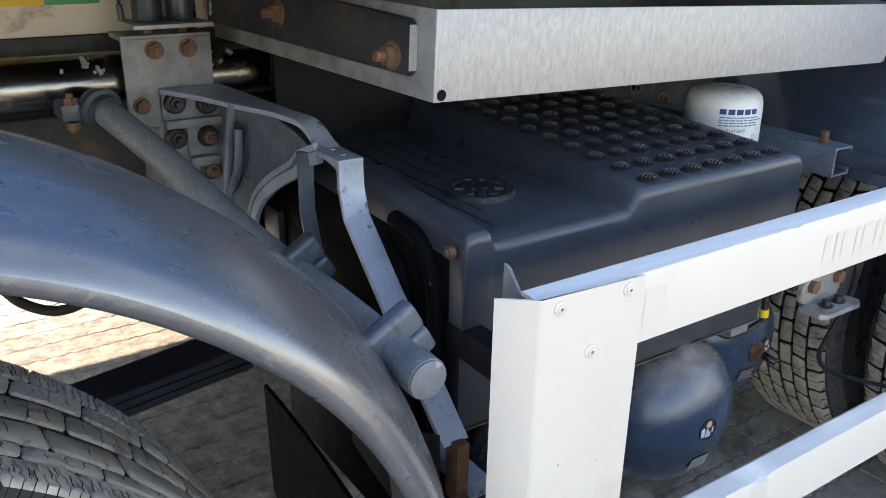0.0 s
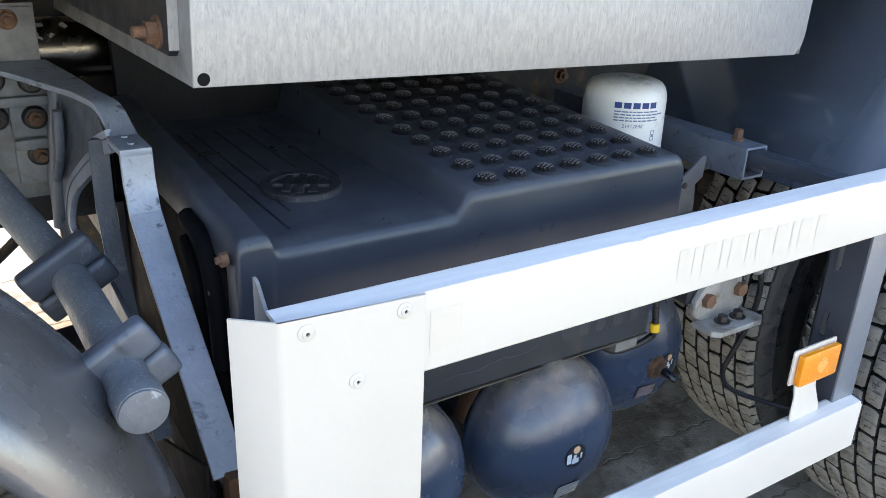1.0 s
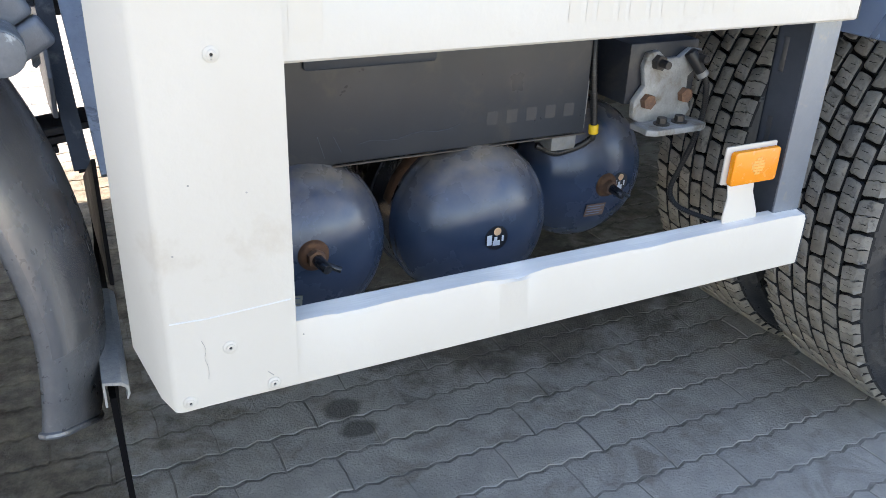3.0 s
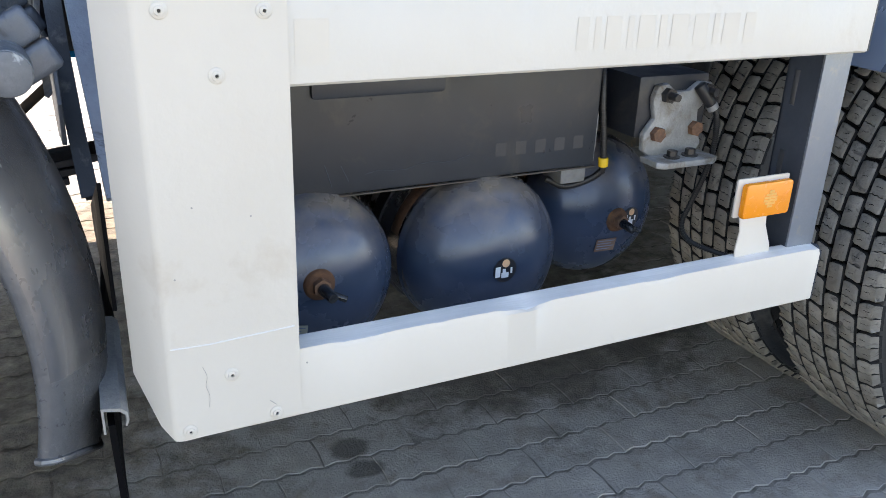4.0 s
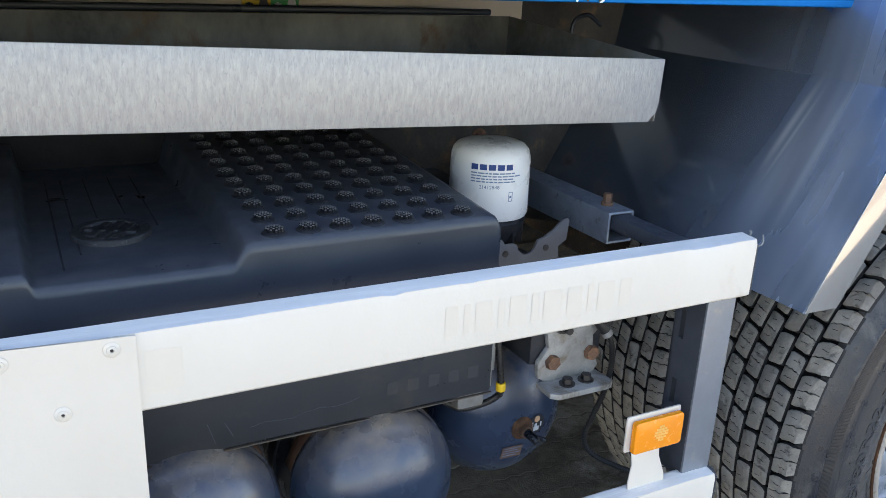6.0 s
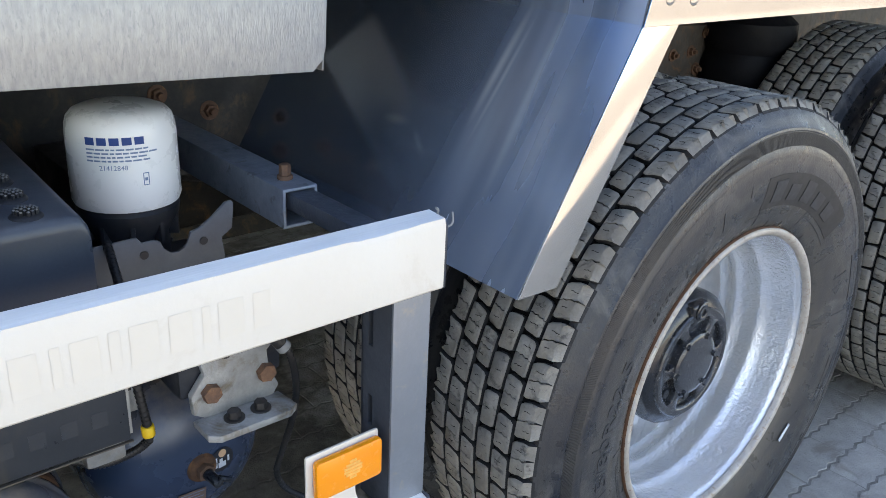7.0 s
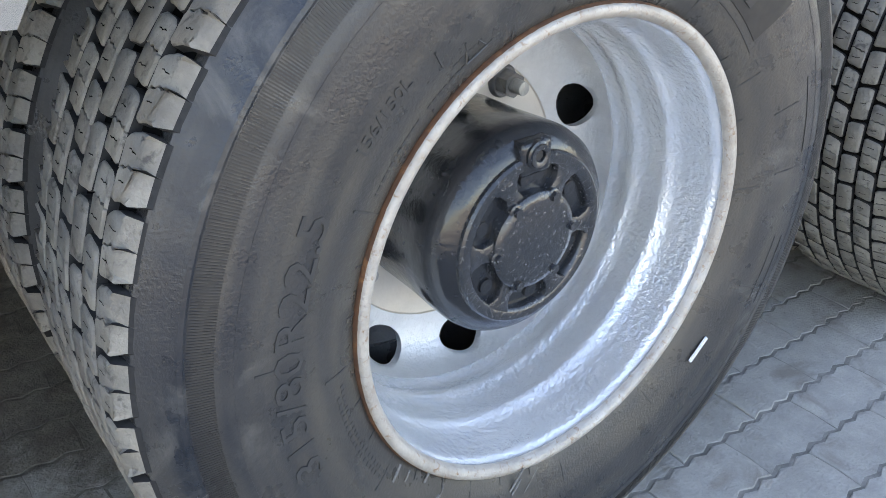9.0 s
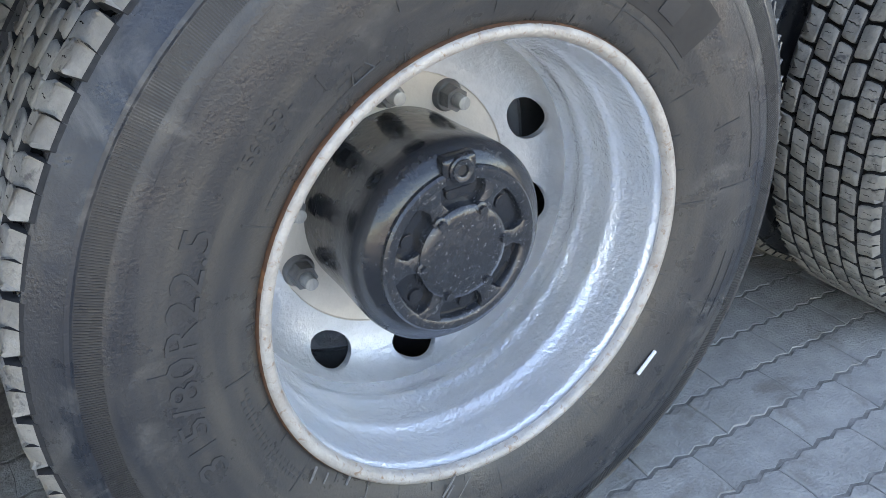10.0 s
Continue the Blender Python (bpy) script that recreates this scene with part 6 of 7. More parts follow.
def block_mesh(v0, v1, length, skew, zig, height, split, edge, pieces, seed):
    """A worn tread block cut by a wavy sipe, with short cracks beside it; edge: which side is the rounded shoulder."""
    b = bmesh.new()
    rq = random.Random(seed)
    n = 6
    lean = [skew * (2 * i / n - 1) + zig * (1 - abs(2 * i / n - 1)) for i in range(n + 1)]
    vs = [v0 + (v1 - v0) * i / n for i in range(n + 1)]
    w = (length - split * (pieces - 1)) / pieces

    def curve(u):
        return u * u / 1.06
    for p in range(pieces):
        u0, u1 = -length / 2 + p * (w + split), -length / 2 + p * (w + split) + w
        first, last = p == 0, p == pieces - 1
        low = []
        for i in range(n + 1):
            wave = 0.0 if first else (0.0010 if i % 2 else -0.0010)
            corner = 0.0030 * (i in (0, n)) * first
            low.append((u0 + lean[i] + wave + corner + rq.uniform(-0.0004, 0.0004), vs[i]))
        for i in range(n, -1, -1):
            wave = 0.0 if last else (0.0010 if i % 2 else -0.0010)
            corner = 0.0030 * (i in (0, n)) * last
            low.append((u1 + lean[i] + wave - corner + rq.uniform(-0.0004, 0.0004), vs[i]))
        m = len(low)
        cu, cv = sum(q[0] for q in low) / m, sum(q[1] for q in low) / m
        ring0, ring1, ring2 = [], [], []
        for i, (u, v) in enumerate(low):
            outer = (edge < 0 and v == v0) or (edge > 0 and v == v1)
            drop = (0.0085 if pieces < 3 else 0.0022) if outer else 0.0
            ring0.append(b.verts.new((u, v + (edge * 0.0030 if outer else 0.0), (-0.006 if outer else -0.004) - curve(u))))
            ring1.append(b.verts.new((u, v, height - 0.0026 - 1.4 * drop - curve(u))))
            sipe = (i <= n and not first) or (i > n and not last)
            k = 0.0006 if sipe else 0.0022
            ends = v in (v0, v1)
            ring2.append(b.verts.new((u + math.copysign(k, cu - u), v + (math.copysign(0.0020 + drop * rq.uniform(0.5, 1.3), cv - v) if ends else 0.0), height - 0.5 * drop - curve(u) + rq.uniform(-0.0007, 0.0003))))
        for s, p0, q0 in ((1, ring0, ring1), (0, ring1, ring2)):
            for j in range(m):
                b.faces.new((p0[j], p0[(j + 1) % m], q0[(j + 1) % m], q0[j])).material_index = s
        b.faces.new(ring2)
        bmesh.ops.recalc_face_normals(b, faces=b.faces[:])
        # short wavy cracks in the middle of each half
        if length > 0.04:
            cw, cl = (v1 - v0) * rq.uniform(0.25, 0.50), rq.uniform(-0.15, 0.15) * (v1 - v0)
            uc = (u0 + u1) / 2 + zig * 0.8 + rq.uniform(-0.002, 0.002)
            pts = [(uc + rq.uniform(-0.0011, 0.0011), (v0 + v1) / 2 + cl + cw * (k / 4 - 0.5)) for k in range(5)]
            lo = [b.verts.new((u - 0.0005, v, height + 0.0002 - curve(u))) for u, v in pts]
            hi = [b.verts.new((u + 0.0005, v, height + 0.0002 - curve(u))) for u, v in pts]
            for k in range(4):
                f = b.faces.new((lo[k], lo[k + 1], hi[k + 1], hi[k]))
                f.material_index = 2
    return b


def round_tyre(phi, r, y=0.0):
    c, s = math.cos(phi), math.sin(phi)
    return Matrix(((s, 0, c, r * c), (0, 1, 0, y), (-c, 0, s, r * s), (0, 0, 0, 1)))


def add_tyre(th, mid, count, rows, gap, seed, label, split=0.0010, pieces=(2, 2), tread=TREAD):
    b = bmesh.new()
    lathe(b, tyre_profile(mid), facing(0, 0, 0), 120)
    ty = part("tyre", b, RUBBER, th, label, smooth=30)
    b = bmesh.new()
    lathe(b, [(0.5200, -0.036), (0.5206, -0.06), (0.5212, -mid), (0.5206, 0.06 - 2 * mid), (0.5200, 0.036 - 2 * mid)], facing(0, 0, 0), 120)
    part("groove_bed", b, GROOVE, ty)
    rr = random.Random(seed)
    pitch = 2 * math.pi * 0.53 / count
    for c, (v0, v1) in enumerate(rows):
        shoulder = -1 if c == 0 else (1 if c == len(rows) - 1 else 0)
        skew, zig = ((0.0055, -0.002) if c % 2 else (-0.0065, 0.003))
        if len(rows) == 6:
            skew, zig = ((-0.0040, 0.0022), (0.0018, 0.0008), (-0.0015, 0.0005), (0.0035, 0.0), (0.0042, 0.0), (0.0040, -0.001))[c]
        cut = pieces[0] if shoulder else (1 if len(rows) == 6 and c == 2 else pieces[1])
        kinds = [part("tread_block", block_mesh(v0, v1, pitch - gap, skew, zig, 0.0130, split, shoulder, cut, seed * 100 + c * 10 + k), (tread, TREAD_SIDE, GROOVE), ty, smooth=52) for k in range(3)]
        for i in range(count):
            phi = 2 * math.pi * (i + (0.5 if c % 2 else 0.0) + 0.12 * c) / count
            m = round_tyre(phi, 0.5195 + rr.uniform(-0.0006, 0.0006))
            if i < 3:
                kinds[i].matrix_basis = m
            else:
                twin("tread_block", kinds[rr.randrange(3)], m, ty)
    return ty


REAR_ROWS = [(0.0235, 0.0622), (0.0680, 0.1012), (0.1068, 0.1372), (0.1428, 0.1732), (0.1788, 0.2120), (0.2178, 0.2565)]


def on_side(phi0, r, lift=0.0):
    """Places writing clockwise round the sidewall, its tops outwards."""
    def put(x, y, z):
        p, q = phi0 - x / r, r + y
        return Vector((q * math.cos(p), side_y(q) - 0.0004 - lift - z, q * math.sin(p)))
    return put


def side_arc(b, r0, r1, a0, a1, lift, n=0):
    """A thin raised patch on the sidewall between two radii and two angles (degrees)."""
    n = n or max(1, int(abs(a1 - a0) / 2))
    cols = []
    for i in range(n + 1):
        a = radians(a0 + (a1 - a0) * i / n)
        cols.append([b.verts.new((r * math.cos(a), side_y(r) - d, r * math.sin(a))) for r, d in ((r0, -0.002), (r0, lift), ((r0 + r1) / 2, lift), (r1, lift), (r1, -0.002))])
    fs = []
    for p, q in zip(cols, cols[1:]):
        fs += [b.faces.new((p[j], p[j + 1], q[j + 1], q[j])) for j in range(4)]
    fs += [b.faces.new(cols[0]), b.faces.new(cols[-1][::-1])]
    bmesh.ops.recalc_face_normals(b, faces=fs)


def add_sidewall_marks(ty):
    b = bmesh.new()
    for i in range(1080):
        a = i / 3
        side_arc(b, 0.456, 0.479, a, a + 0.17, 0.00055, 1)
    tagged(part("ribbed_band", b, PATCH, ty, smooth=0), "band of fine moulded ribs", kind="stuff")
    lines = [(i * 10 + 3, 0.301, 0.314 if i % 3 else 0.345) for i in range(36)]
    lines += [(128, 0.345, 0.365), (101, 0.39, 0.41), (112, 0.36, 0.40), (20, 0.36, 0.40), (338, 0.37, 0.42), (5, 0.37, 0.42), (176, 0.40, 0.42)]
    for a, r0, r1 in lines:
        b = bmesh.new()
        side_arc(b, r0, r1, a, a + 0.35, 0.0012, 1)
        part("mould_line", b, LETTER, ty, smooth=0)
    put = on_side(radians(176), 0.384)
    writing("size_marking", "315/80R22.5", 0.033, LETTER, ty, lambda x, y, z: put(x * 1.26, y, z), 0.0009, "raised tyre size marking")
    put2 = on_side(radians(139.5), 0.368)
    writing("load_marking", "156/150L", 0.014, LETTER, ty, lambda x, y, z: put2(x * 1.1, y, z), 0.0008)
    b = bmesh.new()
    for a0, a1, r in ((118, 134, 0.320), (136, 150, 0.320), (186, 214, 0.322), (188, 212, 0.329), (120, 127, 0.331)):
        a = a0
        rq = random.Random(int(a0))
        while a < a1:
            w = rq.uniform(0.5, 1.3)
            side_arc(b, r, r + 0.004, a, a + w, 0.0007, 1)
            a += w + 0.45
    tagged(part("tiny_marking", b, LETTER, ty, smooth=0), "rows of tiny raised marks", kind="stuff")
    b = bmesh.new()
    side_arc(b, 0.347, 0.409, 42, 94, 0.0010, 26)
    patch = part("maker_patch", b, PATCH, ty, "dark ribbed patch with plain raised bars")
    for k in range(5):
        b = bmesh.new()
        side_arc(b, 0.358, 0.398 if k in (0, 2) else 0.388, 90 - 8.6 * k, 84.5 - 8.6 * k, 0.0022, 3)
        part("maker_bar", b, BAR_RUBBER, ty)
    for r in (0.4380,):
        b = bmesh.new()
        side_arc(b, r, r + 0.0016, 0, 360, 0.0003, 180)
        part("mould_ring", b, RUBBER, ty)
    for a0, a1, r in ((40, 100, 0.337), (335, 350, 0.425), (335, 350, 0.405), (8, 24, 0.42)):
        b = bmesh.new()
        side_arc(b, r, r + 0.0018, a0, a1, 0.0010)
        part("mould_ring", b, LETTER, ty)
    b = bmesh.new()
    for a, r in ((122, 0.333),):
        for k in range(3):
            p = radians(a)
            c = Vector((r * math.cos(p), side_y(r) - 0.0006, r * math.sin(p)))
            q = [c + 0.016 * Vector((math.cos(p + t), 0, math.sin(p + t))) for t in (0, 2.09, 4.19)]
            sweep(b, [q[k], q[(k + 1) % 3]], 0.0009, 6)
    part("mould_triangle", b, LETTER, ty)
    # pale scuffs and the white weight tag
    rq = random.Random(8)
    for k in range(22):
        b = bmesh.new()
        a, r = rq.uniform(216, 262), rq.uniform(0.31, 0.43)
        p = radians(a)
        c = Vector((r * math.cos(p), side_y(r) - 0.0002, r * math.sin(p)))
        ln = rq.uniform(0.012, 0.040)
        u = Vector((math.cos(radians(62 + rq.uniform(-12, 12))), 0, math.sin(radians(62))))
        sweep(b, [c, c + u * ln * 0.5 + Vector((0, -0.0004, 0)), c + u * ln], rq.uniform(0.0006, 0.0019), 5)
        part("scuff", b, SCUFFED, ty, "pale scuff mark")
    b = bmesh.new()
    p = radians(-39.5)
    u = Vector((math.cos(radians(45)), 0, math.sin(radians(45))))
    w = Vector((math.sin(radians(45)), 0, -math.cos(radians(45))))
    c = Vector((0.3535 * math.cos(p), side_y(0.3535) - 0.002, 0.3535 * math.sin(p)))
    box(b, (-0.022, -0.0035, 0), (0.022, 0.0035, 0.003), 0.001, Matrix.Translation(c) @ Matrix((u, w, Vector((0, -1, 0)))).transposed().to_4x4())
    part("white_tag", b, LABEL_WHITE, ty, "small white tag")


RIM = [(0.2965, -0.034), (0.3005, -0.026), (0.3012, -0.018), (0.2995, -0.0130), (0.2955, -0.0110), (0.2905, -0.0118), (0.2868, -0.0150), (0.2848, -0.0200), (0.2842, -0.0235)]
BARREL = [(0.2842, -0.0235), (0.2856, -0.0255), (0.2858, -0.0290), (0.2836, -0.0325), (0.2818, -0.0375), (0.2822, -0.0430), (0.2816, -0.0600), (0.2800, -0.0800), (0.2786, -0.0930), (0.2750, -0.1010), (0.2722, -0.1070), (0.2716, -0.1130), (0.2726, -0.1200), (0.2722, -0.1380), (0.2706, -0.1520), (0.2668, -0.1590), (0.2648, -0.1660), (0.2654, -0.1720), (0.2674, -0.1770), (0.2676, -0.1850), (0.2650, -0.1930), (0.2620, -0.2000)]
DISC = [(0.2620, -0.200), (0.2580, -0.214), (0.2520, -0.227), (0.2430, -0.238), (0.2300, -0.248), (0.2120, -0.255), (0.1900, -0.258)]


def add_rim(th, front=True):
    b = bmesh.new()
    lathe(b, RIM, facing(0, 0, 0), 128)
    lip = part("rim_lip", b, RIM_LIP, th, "worn rusty rim lip", smooth=60)
    b = bmesh.new()
    lathe(b, [(0.2990, -0.0140), (0.3016, -0.0165), (0.3028, -0.0210), (0.3028, -0.0260)], facing(0, 0, 0), 96)
    part("rust_ring", b, RUST_MAT, lip, "thin rusty edge")
    b = bmesh.new()
    lathe(b, BARREL, facing(0, 0, 0), 128)
    part("rim_barrel", b, SILVER, th, "thick silver painted rim", smooth=45)
    b = bmesh.new()
    # disc ring with real hand holes

    def dy(r):
        for (p, hp), (q, hq) in zip(DISC, DISC[1:]):
            if q <= r <= p:
                return -(hp + (hq - hp) * (p - r) / (p - q))
        return 0.258
    step, HR, R0, R1 = 2 * math.pi / 10, 0.2330, 0.1900, 0.2620
    for k in range(10):
        mid = radians(22.8) + step * k
        rim_pts = []
        for i in range(48):
            t = 2 * math.pi * i / 48 - 3 * math.pi / 4
            side, f = int((i / 48) * 4), (i / 48) * 4 % 1
            rim_pts.append(((-0.5 + f) * step if side == 0 else (0.5 * step if side == 1 else ((0.5 - f) * step if side == 2 else -0.5 * step)),
                            R0 if side == 0 else (R0 + (R1 - R0) * f if side == 1 else (R1 if side == 2 else R1 - (R1 - R0) * f))))
        rings = []
        for w in ((-1, 0, 0.12, 0.3, 0.55, 0.8, 1.0) if k not in (1, 5) else (0, 0.12, 0.3, 0.55, 0.8, 1.0)):
            ring = []
            for i, (da, r) in enumerate(rim_pts):
                t = 2 * math.pi * i / 48 - 3 * math.pi / 4
                ha, hr = 0.0370 * math.cos(t) / HR, 0.0238 * math.sin(t)
                if w < 0:
                    a2, r2, extra = mid + ha, HR + hr, 0.011
                else:
                    a2, r2, extra = mid + ha + (da - ha) * w, HR + hr + (r - HR - hr) * w, 0.0
                ring.append(b.verts.new((r2 * math.cos(a2), dy(max(R0, min(R1, r2))) + extra, r2 * math.sin(a2))))
            rings.append(ring)
        if k in (1, 5):
            b.faces.new(rings[0])
        for p, q in zip(rings, rings[1:]):
            for j in range(48):
                b.faces.new((p[j], p[(j + 1) % 48], q[(j + 1) % 48], q[j]))
    bmesh.ops.remove_doubles(b, verts=b.verts[:], dist=2e-5)
    bmesh.ops.recalc_face_normals(b, faces=b.faces[:])
    part("wheel_disc", b, SILVER_DISC, th, smooth=35)
    b = bmesh.new()
    lathe(b, [(0.1900, -0.258), (0.1885, -0.2605), (0.1850, -0.2615), (0.140, -0.2615), (0.13, -0.266), (0.13, -0.305)], facing(0, 0, 0), 96)
    centre = part("disc_centre", b, CREAM_DISC, th, "pale painted wheel centre")
    return centre


def add_hub(th, turn):
    b = bmesh.new()
    lathe(b, [(0.1400, -0.275), (0.1395, -0.255), (0.1400, -0.200), (0.1425, -0.150), (0.1430, -0.125), (0.1405, -0.112), (0.1320, -0.101), (0.1190, -0.095), (0.1150, -0.0935), (0.1120, -0.0980), (0.0, -0.0980)], facing(0, 0, 0), 96)
    hub = part("hub", b, HUB_BLACK, th, "glossy black painted hub", smooth=35)
    b = bmesh.new()
    lathe(b, [(0.1162, -0.0960), (0.1150, -0.0890), (0.1120, -0.0860), (0.1020, -0.0855), (0.0985, -0.0875), (0.0965, -0.0915), (0.0950, -0.0985)], facing(0, 0, 0), 96)
    part("face_ring", b, HUB_GREY, hub, "dusty grey ring round the hub face", smooth=35)
    b = bmesh.new()
    lathe(b, [(0.0, -0.0795), (0.054, -0.0795), (0.0620, -0.0805), (0.0655, -0.084), (0.0670, -0.113)], facing(0, 0, 0), 72)
    cap = part("hub_cap", b, HUB_GREY, hub, "dusty grey hub cover")
    for k in range(6):
        a = radians(turn + 60 * k)
        b = bmesh.new()
        m = facing(0, 0, 0) @ Matrix.Rotation(a, 4, "Z")
        plate(b, [(0.056, -0.021), (0.068, -0.013), (0.080, -0.0105), (0.091, -0.015), (0.104, -0.030), (0.104, 0.030), (0.091, 0.015), (0.080, 0.0105), (0.068, 0.013), (0.056, 0.021)], 0.022, m @ Matrix.Translation((0, 0, -0.1085)), bevel=0.0035)
        part("hub_spoke", b, HUB_GREY, hub)
        a2 = radians(turn + 60 * k + 6)
        b = bmesh.new()
        m2 = facing(0, 0, 0) @ Matrix.Rotation(a2, 4, "Z") @ Matrix.Translation((0.0605, 0, -0.0835))
        lathe(b, [(0.0098, -0.006), (0.0098, 0.001), (0.0085, 0.002), (0.0, 0.002)], m2, 18)
        hexbolt(b, m2 @ Matrix.Translation((0, 0, 0.0018)), 0.0068, 0.0060)
        part("cover_bolt", b, HUB_GREY, hub)
    for k in range(6):
        b = bmesh.new()
        a = radians(turn + 60 * k + 38)
        m2 = facing(0, 0, 0) @ Matrix.Rotation(a, 4, "Z") @ Matrix.Translation((0.082, 0, -0.0978))
        lathe(b, [(0.010, 0), (0.010, 0.003), (0.004, 0.004), (0, 0.002)], m2, 14)
        part("pocket_plug", b, HUB_BLACK, hub)
    a = radians(93)
    m = facing(0, 0, 0) @ Matrix.Rotation(a, 4, "Z") @ Matrix.Translation((0.1150, 0, -0.0935))
    b = bmesh.new()
    box(b, (-0.026, -0.025, -0.018), (0.018, 0.025, 0.0085), 0.008, m, 3)
    lathe(b, [(0.0180, 0.004), (0.0178, 0.0110), (0.0150, 0.0125), (0.0125, 0.0112), (0.0085, 0.0110), (0.0060, 0.004), (0.0, 0.004)], m, 28)
    part("filler_boss", b, HUB_BLACK, hub, "filler boss with socket plug")
    b = bmesh.new()
    lathe(b, [(0.0150, 0.0123), (0.0142, 0.0148), (0.0092, 0.0148), (0.0078, 0.0138), (0.0074, 0.0100), (0.0, 0.0100)], m, 24)
    plug = part("socket_plug", b, HUB_GREY, hub, "worn socket plug")
    b = bmesh.new()
    lathe(b, [(0.0072, 0.0098), (0.0072, 0.0104), (0.0, 0.0104)], m, 6)
    part("socket", b, INK_BLACK, hub)
    m = facing(0, 0, 0) @ Matrix.Rotation(radians(150), 4, "Z") @ Matrix.Translation((0.1205, 0, -0.113))
    b = bmesh.new()
    lathe(b, [(0.0055, -0.002), (0.0055, 0.003), (0.0030, 0.0035), (0.0, 0.002)], m, 14)
    part("grub_screw", b, HUB_BLACK, hub)
    for k in (1, 2, 3, 4, 5):
        a = radians(turn + 23.0 + 36 * k)
        m = facing(0, 0, 0) @ Matrix.Rotation(a, 4, "Z") @ Matrix.Translation((0.1675, 0, -0.2615))
        b = bmesh.new()
        lathe(b, [(0.0235, 0), (0.0235, 0.004), (0.0205, 0.008), (0.0, 0.008)], m, 28)
        hexbolt(b, m @ Matrix.Translation((0, 0, 0.008)), 0.0185, 0.020)
        nut = part("wheel_nut", b, NUT_STEEL, th)
        b = bmesh.new()
        rod(b, m @ Vector((0, 0, 0.027)), m @ Vector((0, 0, 0.047)), 0.0105, 0.0095, 16, 0.001)
        part("stud_end", b, GALV, nut)


WX, WZ = 2.225, 0.518
outer = thing("rear_wheel", "dusty drive tyre on thick silver painted rim", "wheel", "rear wheels", at=(WX, 0, WZ))
ty = add_tyre(outer, 0.140, 51, REAR_ROWS, 0.0072, 3, "worn drive tyre with dusty tread blocks")
add_sidewall_marks(ty)
add_rim(outer)
add_hub(outer, 0.0)
inner = thing("rear_wheel", "inner twin drive tyre behind the outer wheel", "wheel", "rear wheels", at=(WX, 0.335, WZ), turn=(0, 3.2, 0))
add_tyre(inner, 0.140, 51, REAR_ROWS, 0.0072, 5, "inner drive tyre with dusty tread blocks")
b = bmesh.new()
lathe(b, [(0.2965, -0.03), (0.299, -0.02), (0.29, -0.016), (0.27, -0.05), (0.25, -0.15), (0.16, -0.16), (0.0, -0.16)], facing(0, 0, 0), 64)
part("inner_rim", b, SILVER, inner)
AXLE = 1.365
copy_thing(outer, pose(WX + AXLE, 0.0, WZ, 0, 21, 0))
copy_thing(inner, pose(WX + AXLE, 0.335, WZ, 0, 11, 0))
ax = thing("rear_axle", "grimy black rear axle between the twin wheels", "axle")
for x in (WX, WX + AXLE):
    b = bmesh.new()
    rod(b, (x, 0.50, WZ), (x, 2.0, WZ), 0.075, seg=24)
    part("axle_tube", b, CHASSIS, ax)
b = bmesh.new()
box(b, (WX - 0.3, 0.68, 0.66), (WX + AXLE + 0.3, 0.76, 0.72), 0.01)
part("spring_beam", b, CHASSIS, ax)
# Black bellows shape made up for the dark area in front of the rail
b = bmesh.new()
lathe(b, [(0.0, 0.72), (0.115, 0.72), (0.135, 0.75), (0.138, 0.79), (0.118, 0.82), (0.138, 0.85), (0.142, 0.91), (0.125, 0.95), (0.14, 0.98), (0.135, 1.04), (0.10, 1.07), (0.0, 1.075)], Matrix.Translation((3.36, 0.735, 0)), 40)
part("air_bellows", b, MATT_BLACK, ax, "added black bellows shape in the dark area by the rail")
settle(ax)

# front wheel: ribbed steering tyre
FRONT_ROWS = [(0.0235, 0.0600), (0.0640, 0.0860), (0.0890, 0.1270), (0.1330, 0.1720), (0.1780, 0.2120), (0.2160, 0.2565)]
fw = thing("front_wheel", "dusty ribbed steering tyre under the front mudguard", "wheel", at=(-0.262, 0.005, WZ), turn=(0, 0, 0))
add_tyre(fw, 0.140, 46, FRONT_ROWS, 0.0014, 11, "worn ribbed steering tyre", 0.0006, (8, 2), FRONT_TREAD)
b = bmesh.new()
lathe(b, [(0.2965, -0.03), (0.299, -0.02), (0.29, -0.016), (0.275, -0.05), (0.26, -0.10), (0.14, -0.04), (0.0, -0.03)], facing(0, 0, 0), 64)
part("rim", b, SILVER, fw)

# ---- yard of grey zigzag concrete pavers ----
ground = tagged(new("ground", bpy.data.meshes.new("ground")), "grey concrete block paving of a yard", "paving", kind="structure")
b = bmesh.new()
vs = [b.verts.new((x, y, -0.0016)) for x, y in ((-900, -900), (900, -900), (900, 900), (-900, 900))]
b.faces.new(vs)
b.to_mesh(ground.data)
b.free()
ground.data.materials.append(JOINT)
ROW, LEN = 0.1040, 0.205


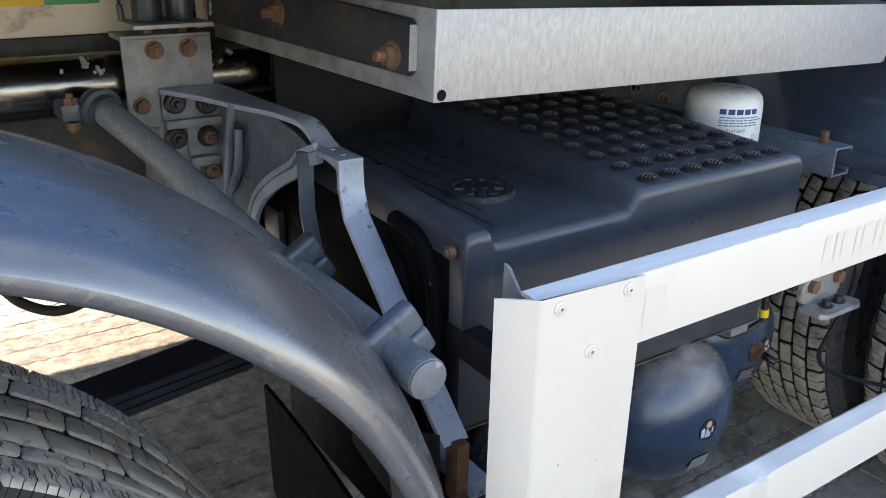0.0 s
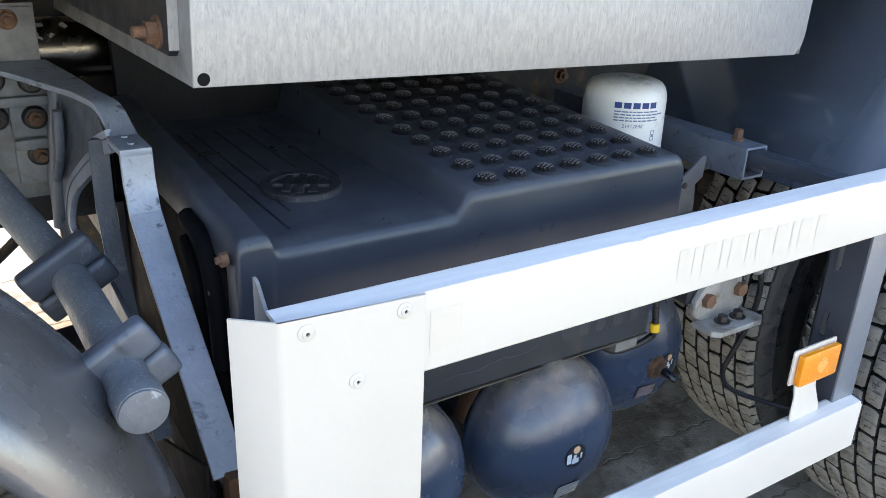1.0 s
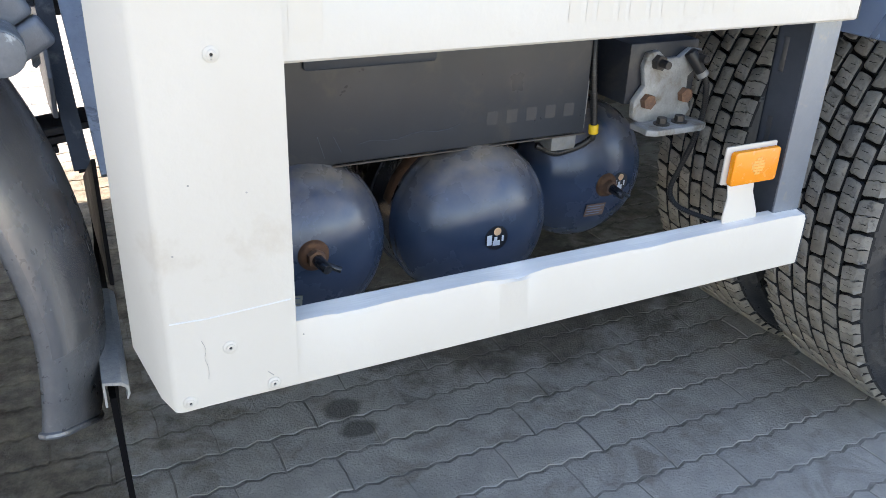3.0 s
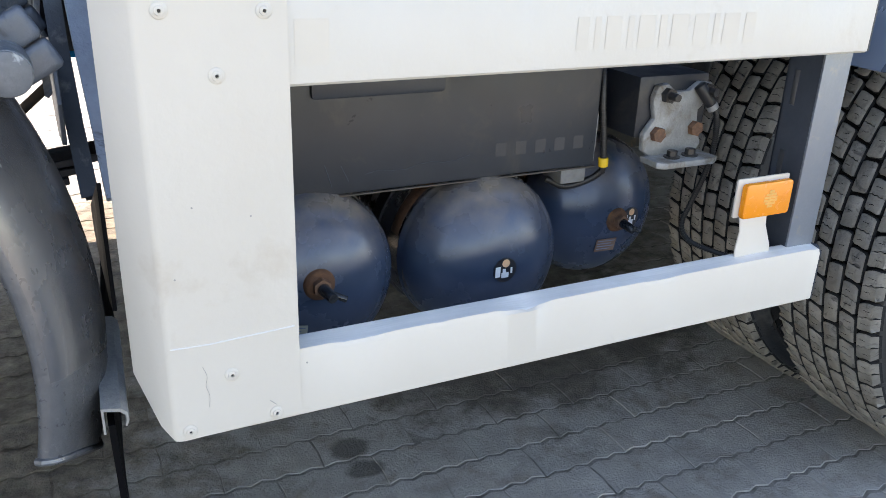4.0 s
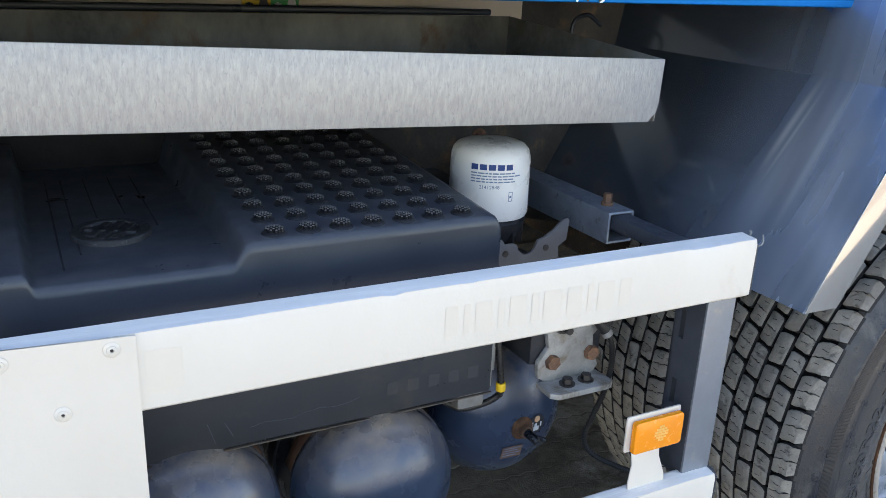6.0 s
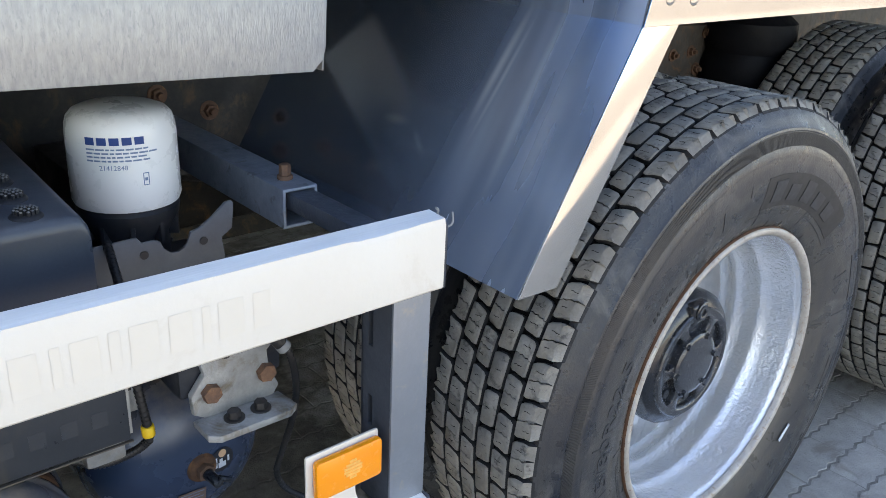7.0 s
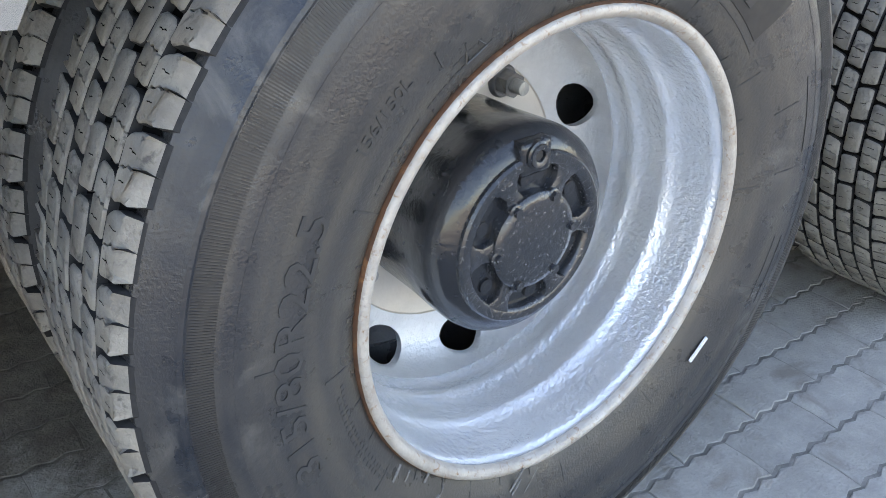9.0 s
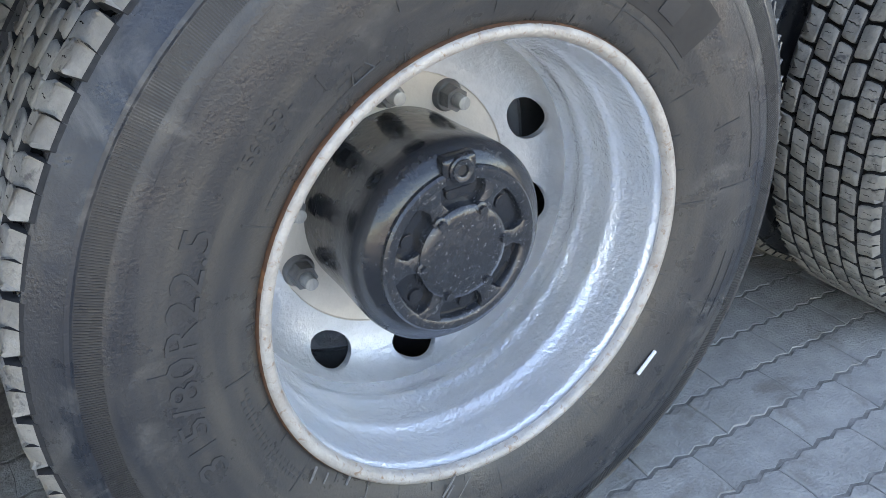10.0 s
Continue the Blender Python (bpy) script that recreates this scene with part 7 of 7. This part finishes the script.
def paver_outline(seed, w, d):
    """A block with gently toothed long sides, and its ends notched a little."""
    q = random.Random(seed)
    top, low = [], []
    for k in range(9):
        x = -w / 2 + w * k / 8
        t = 0.0046 * (1 if k % 2 else -1)
        low.append((x, -d / 2 + t + q.uniform(-0.0012, 0.0012)))
        top.append((x, d / 2 + t + q.uniform(-0.0012, 0.0012)))
    return low + [(w / 2 + 0.003, 0.0)] + top[::-1] + [(-w / 2 + 0.003, 0.0)]


def paver_faces(outline, z1=0.0, z0=-0.012):
    n = len(outline)
    inset = [(x * 0.99, y * 0.965) for x, y in outline]
    verts = [(x, y, z0) for x, y in outline] + [(x, y, z1 - 0.0030) for x, y in outline] + [(x, y, z1) for x, y in inset]
    faces = [(i + n, (i + 1) % n + n, (i + 1) % n + 2 * n, i + 2 * n) for i in range(n)]
    faces += [(i, (i + 1) % n, (i + 1) % n + n, i + n) for i in range(n)]
    return verts, faces + [tuple(range(2 * n, 3 * n))]


kinds = []
for s in range(5):
    me = bpy.data.meshes.new("paver")
    v, f = paver_faces(paver_outline(s, LEN - 0.0020, ROW - 0.0060))
    me.from_pydata(v, [], f)
    me.materials.append(PAVER)
    kinds.append(me)
rp = random.Random(21)
far_v, far_f = [], []
for j in range(-42, 50):
    y = 0.498 + ROW * j
    for i in range(-12, 38):
        x = 0.02 + LEN * (i + 0.5 * (j % 2)) + rp.uniform(-0.0015, 0.0015)
        dz, tilt = rp.uniform(-0.0008, 0.0008), rp.uniform(-0.45, 0.45)
        if 0.25 < x < 3.75 and -0.60 < y < 1.0:
            q = new("paver", kinds[rp.randrange(5)])
            q.parent = ground
            q.matrix_basis = pose(x, y, dz, rp.uniform(-0.5, 0.5), tilt, rp.uniform(-0.6, 0.6))
        else:
            base = len(far_v)
            v, f = paver_faces(paver_outline(i * 7 + j * 13, LEN - 0.0020, ROW - 0.0060))
            far_v += [(a + x, c + y, h + dz) for a, c, h in v]
            far_f += [tuple(k + base for k in t) for t in f]
me = bpy.data.meshes.new("paver_field")
me.from_pydata(far_v, [], far_f)
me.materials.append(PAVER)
field = new("paver_field", me)
field.parent = ground
tagged(field, "field of grey concrete pavers", kind="stuff")
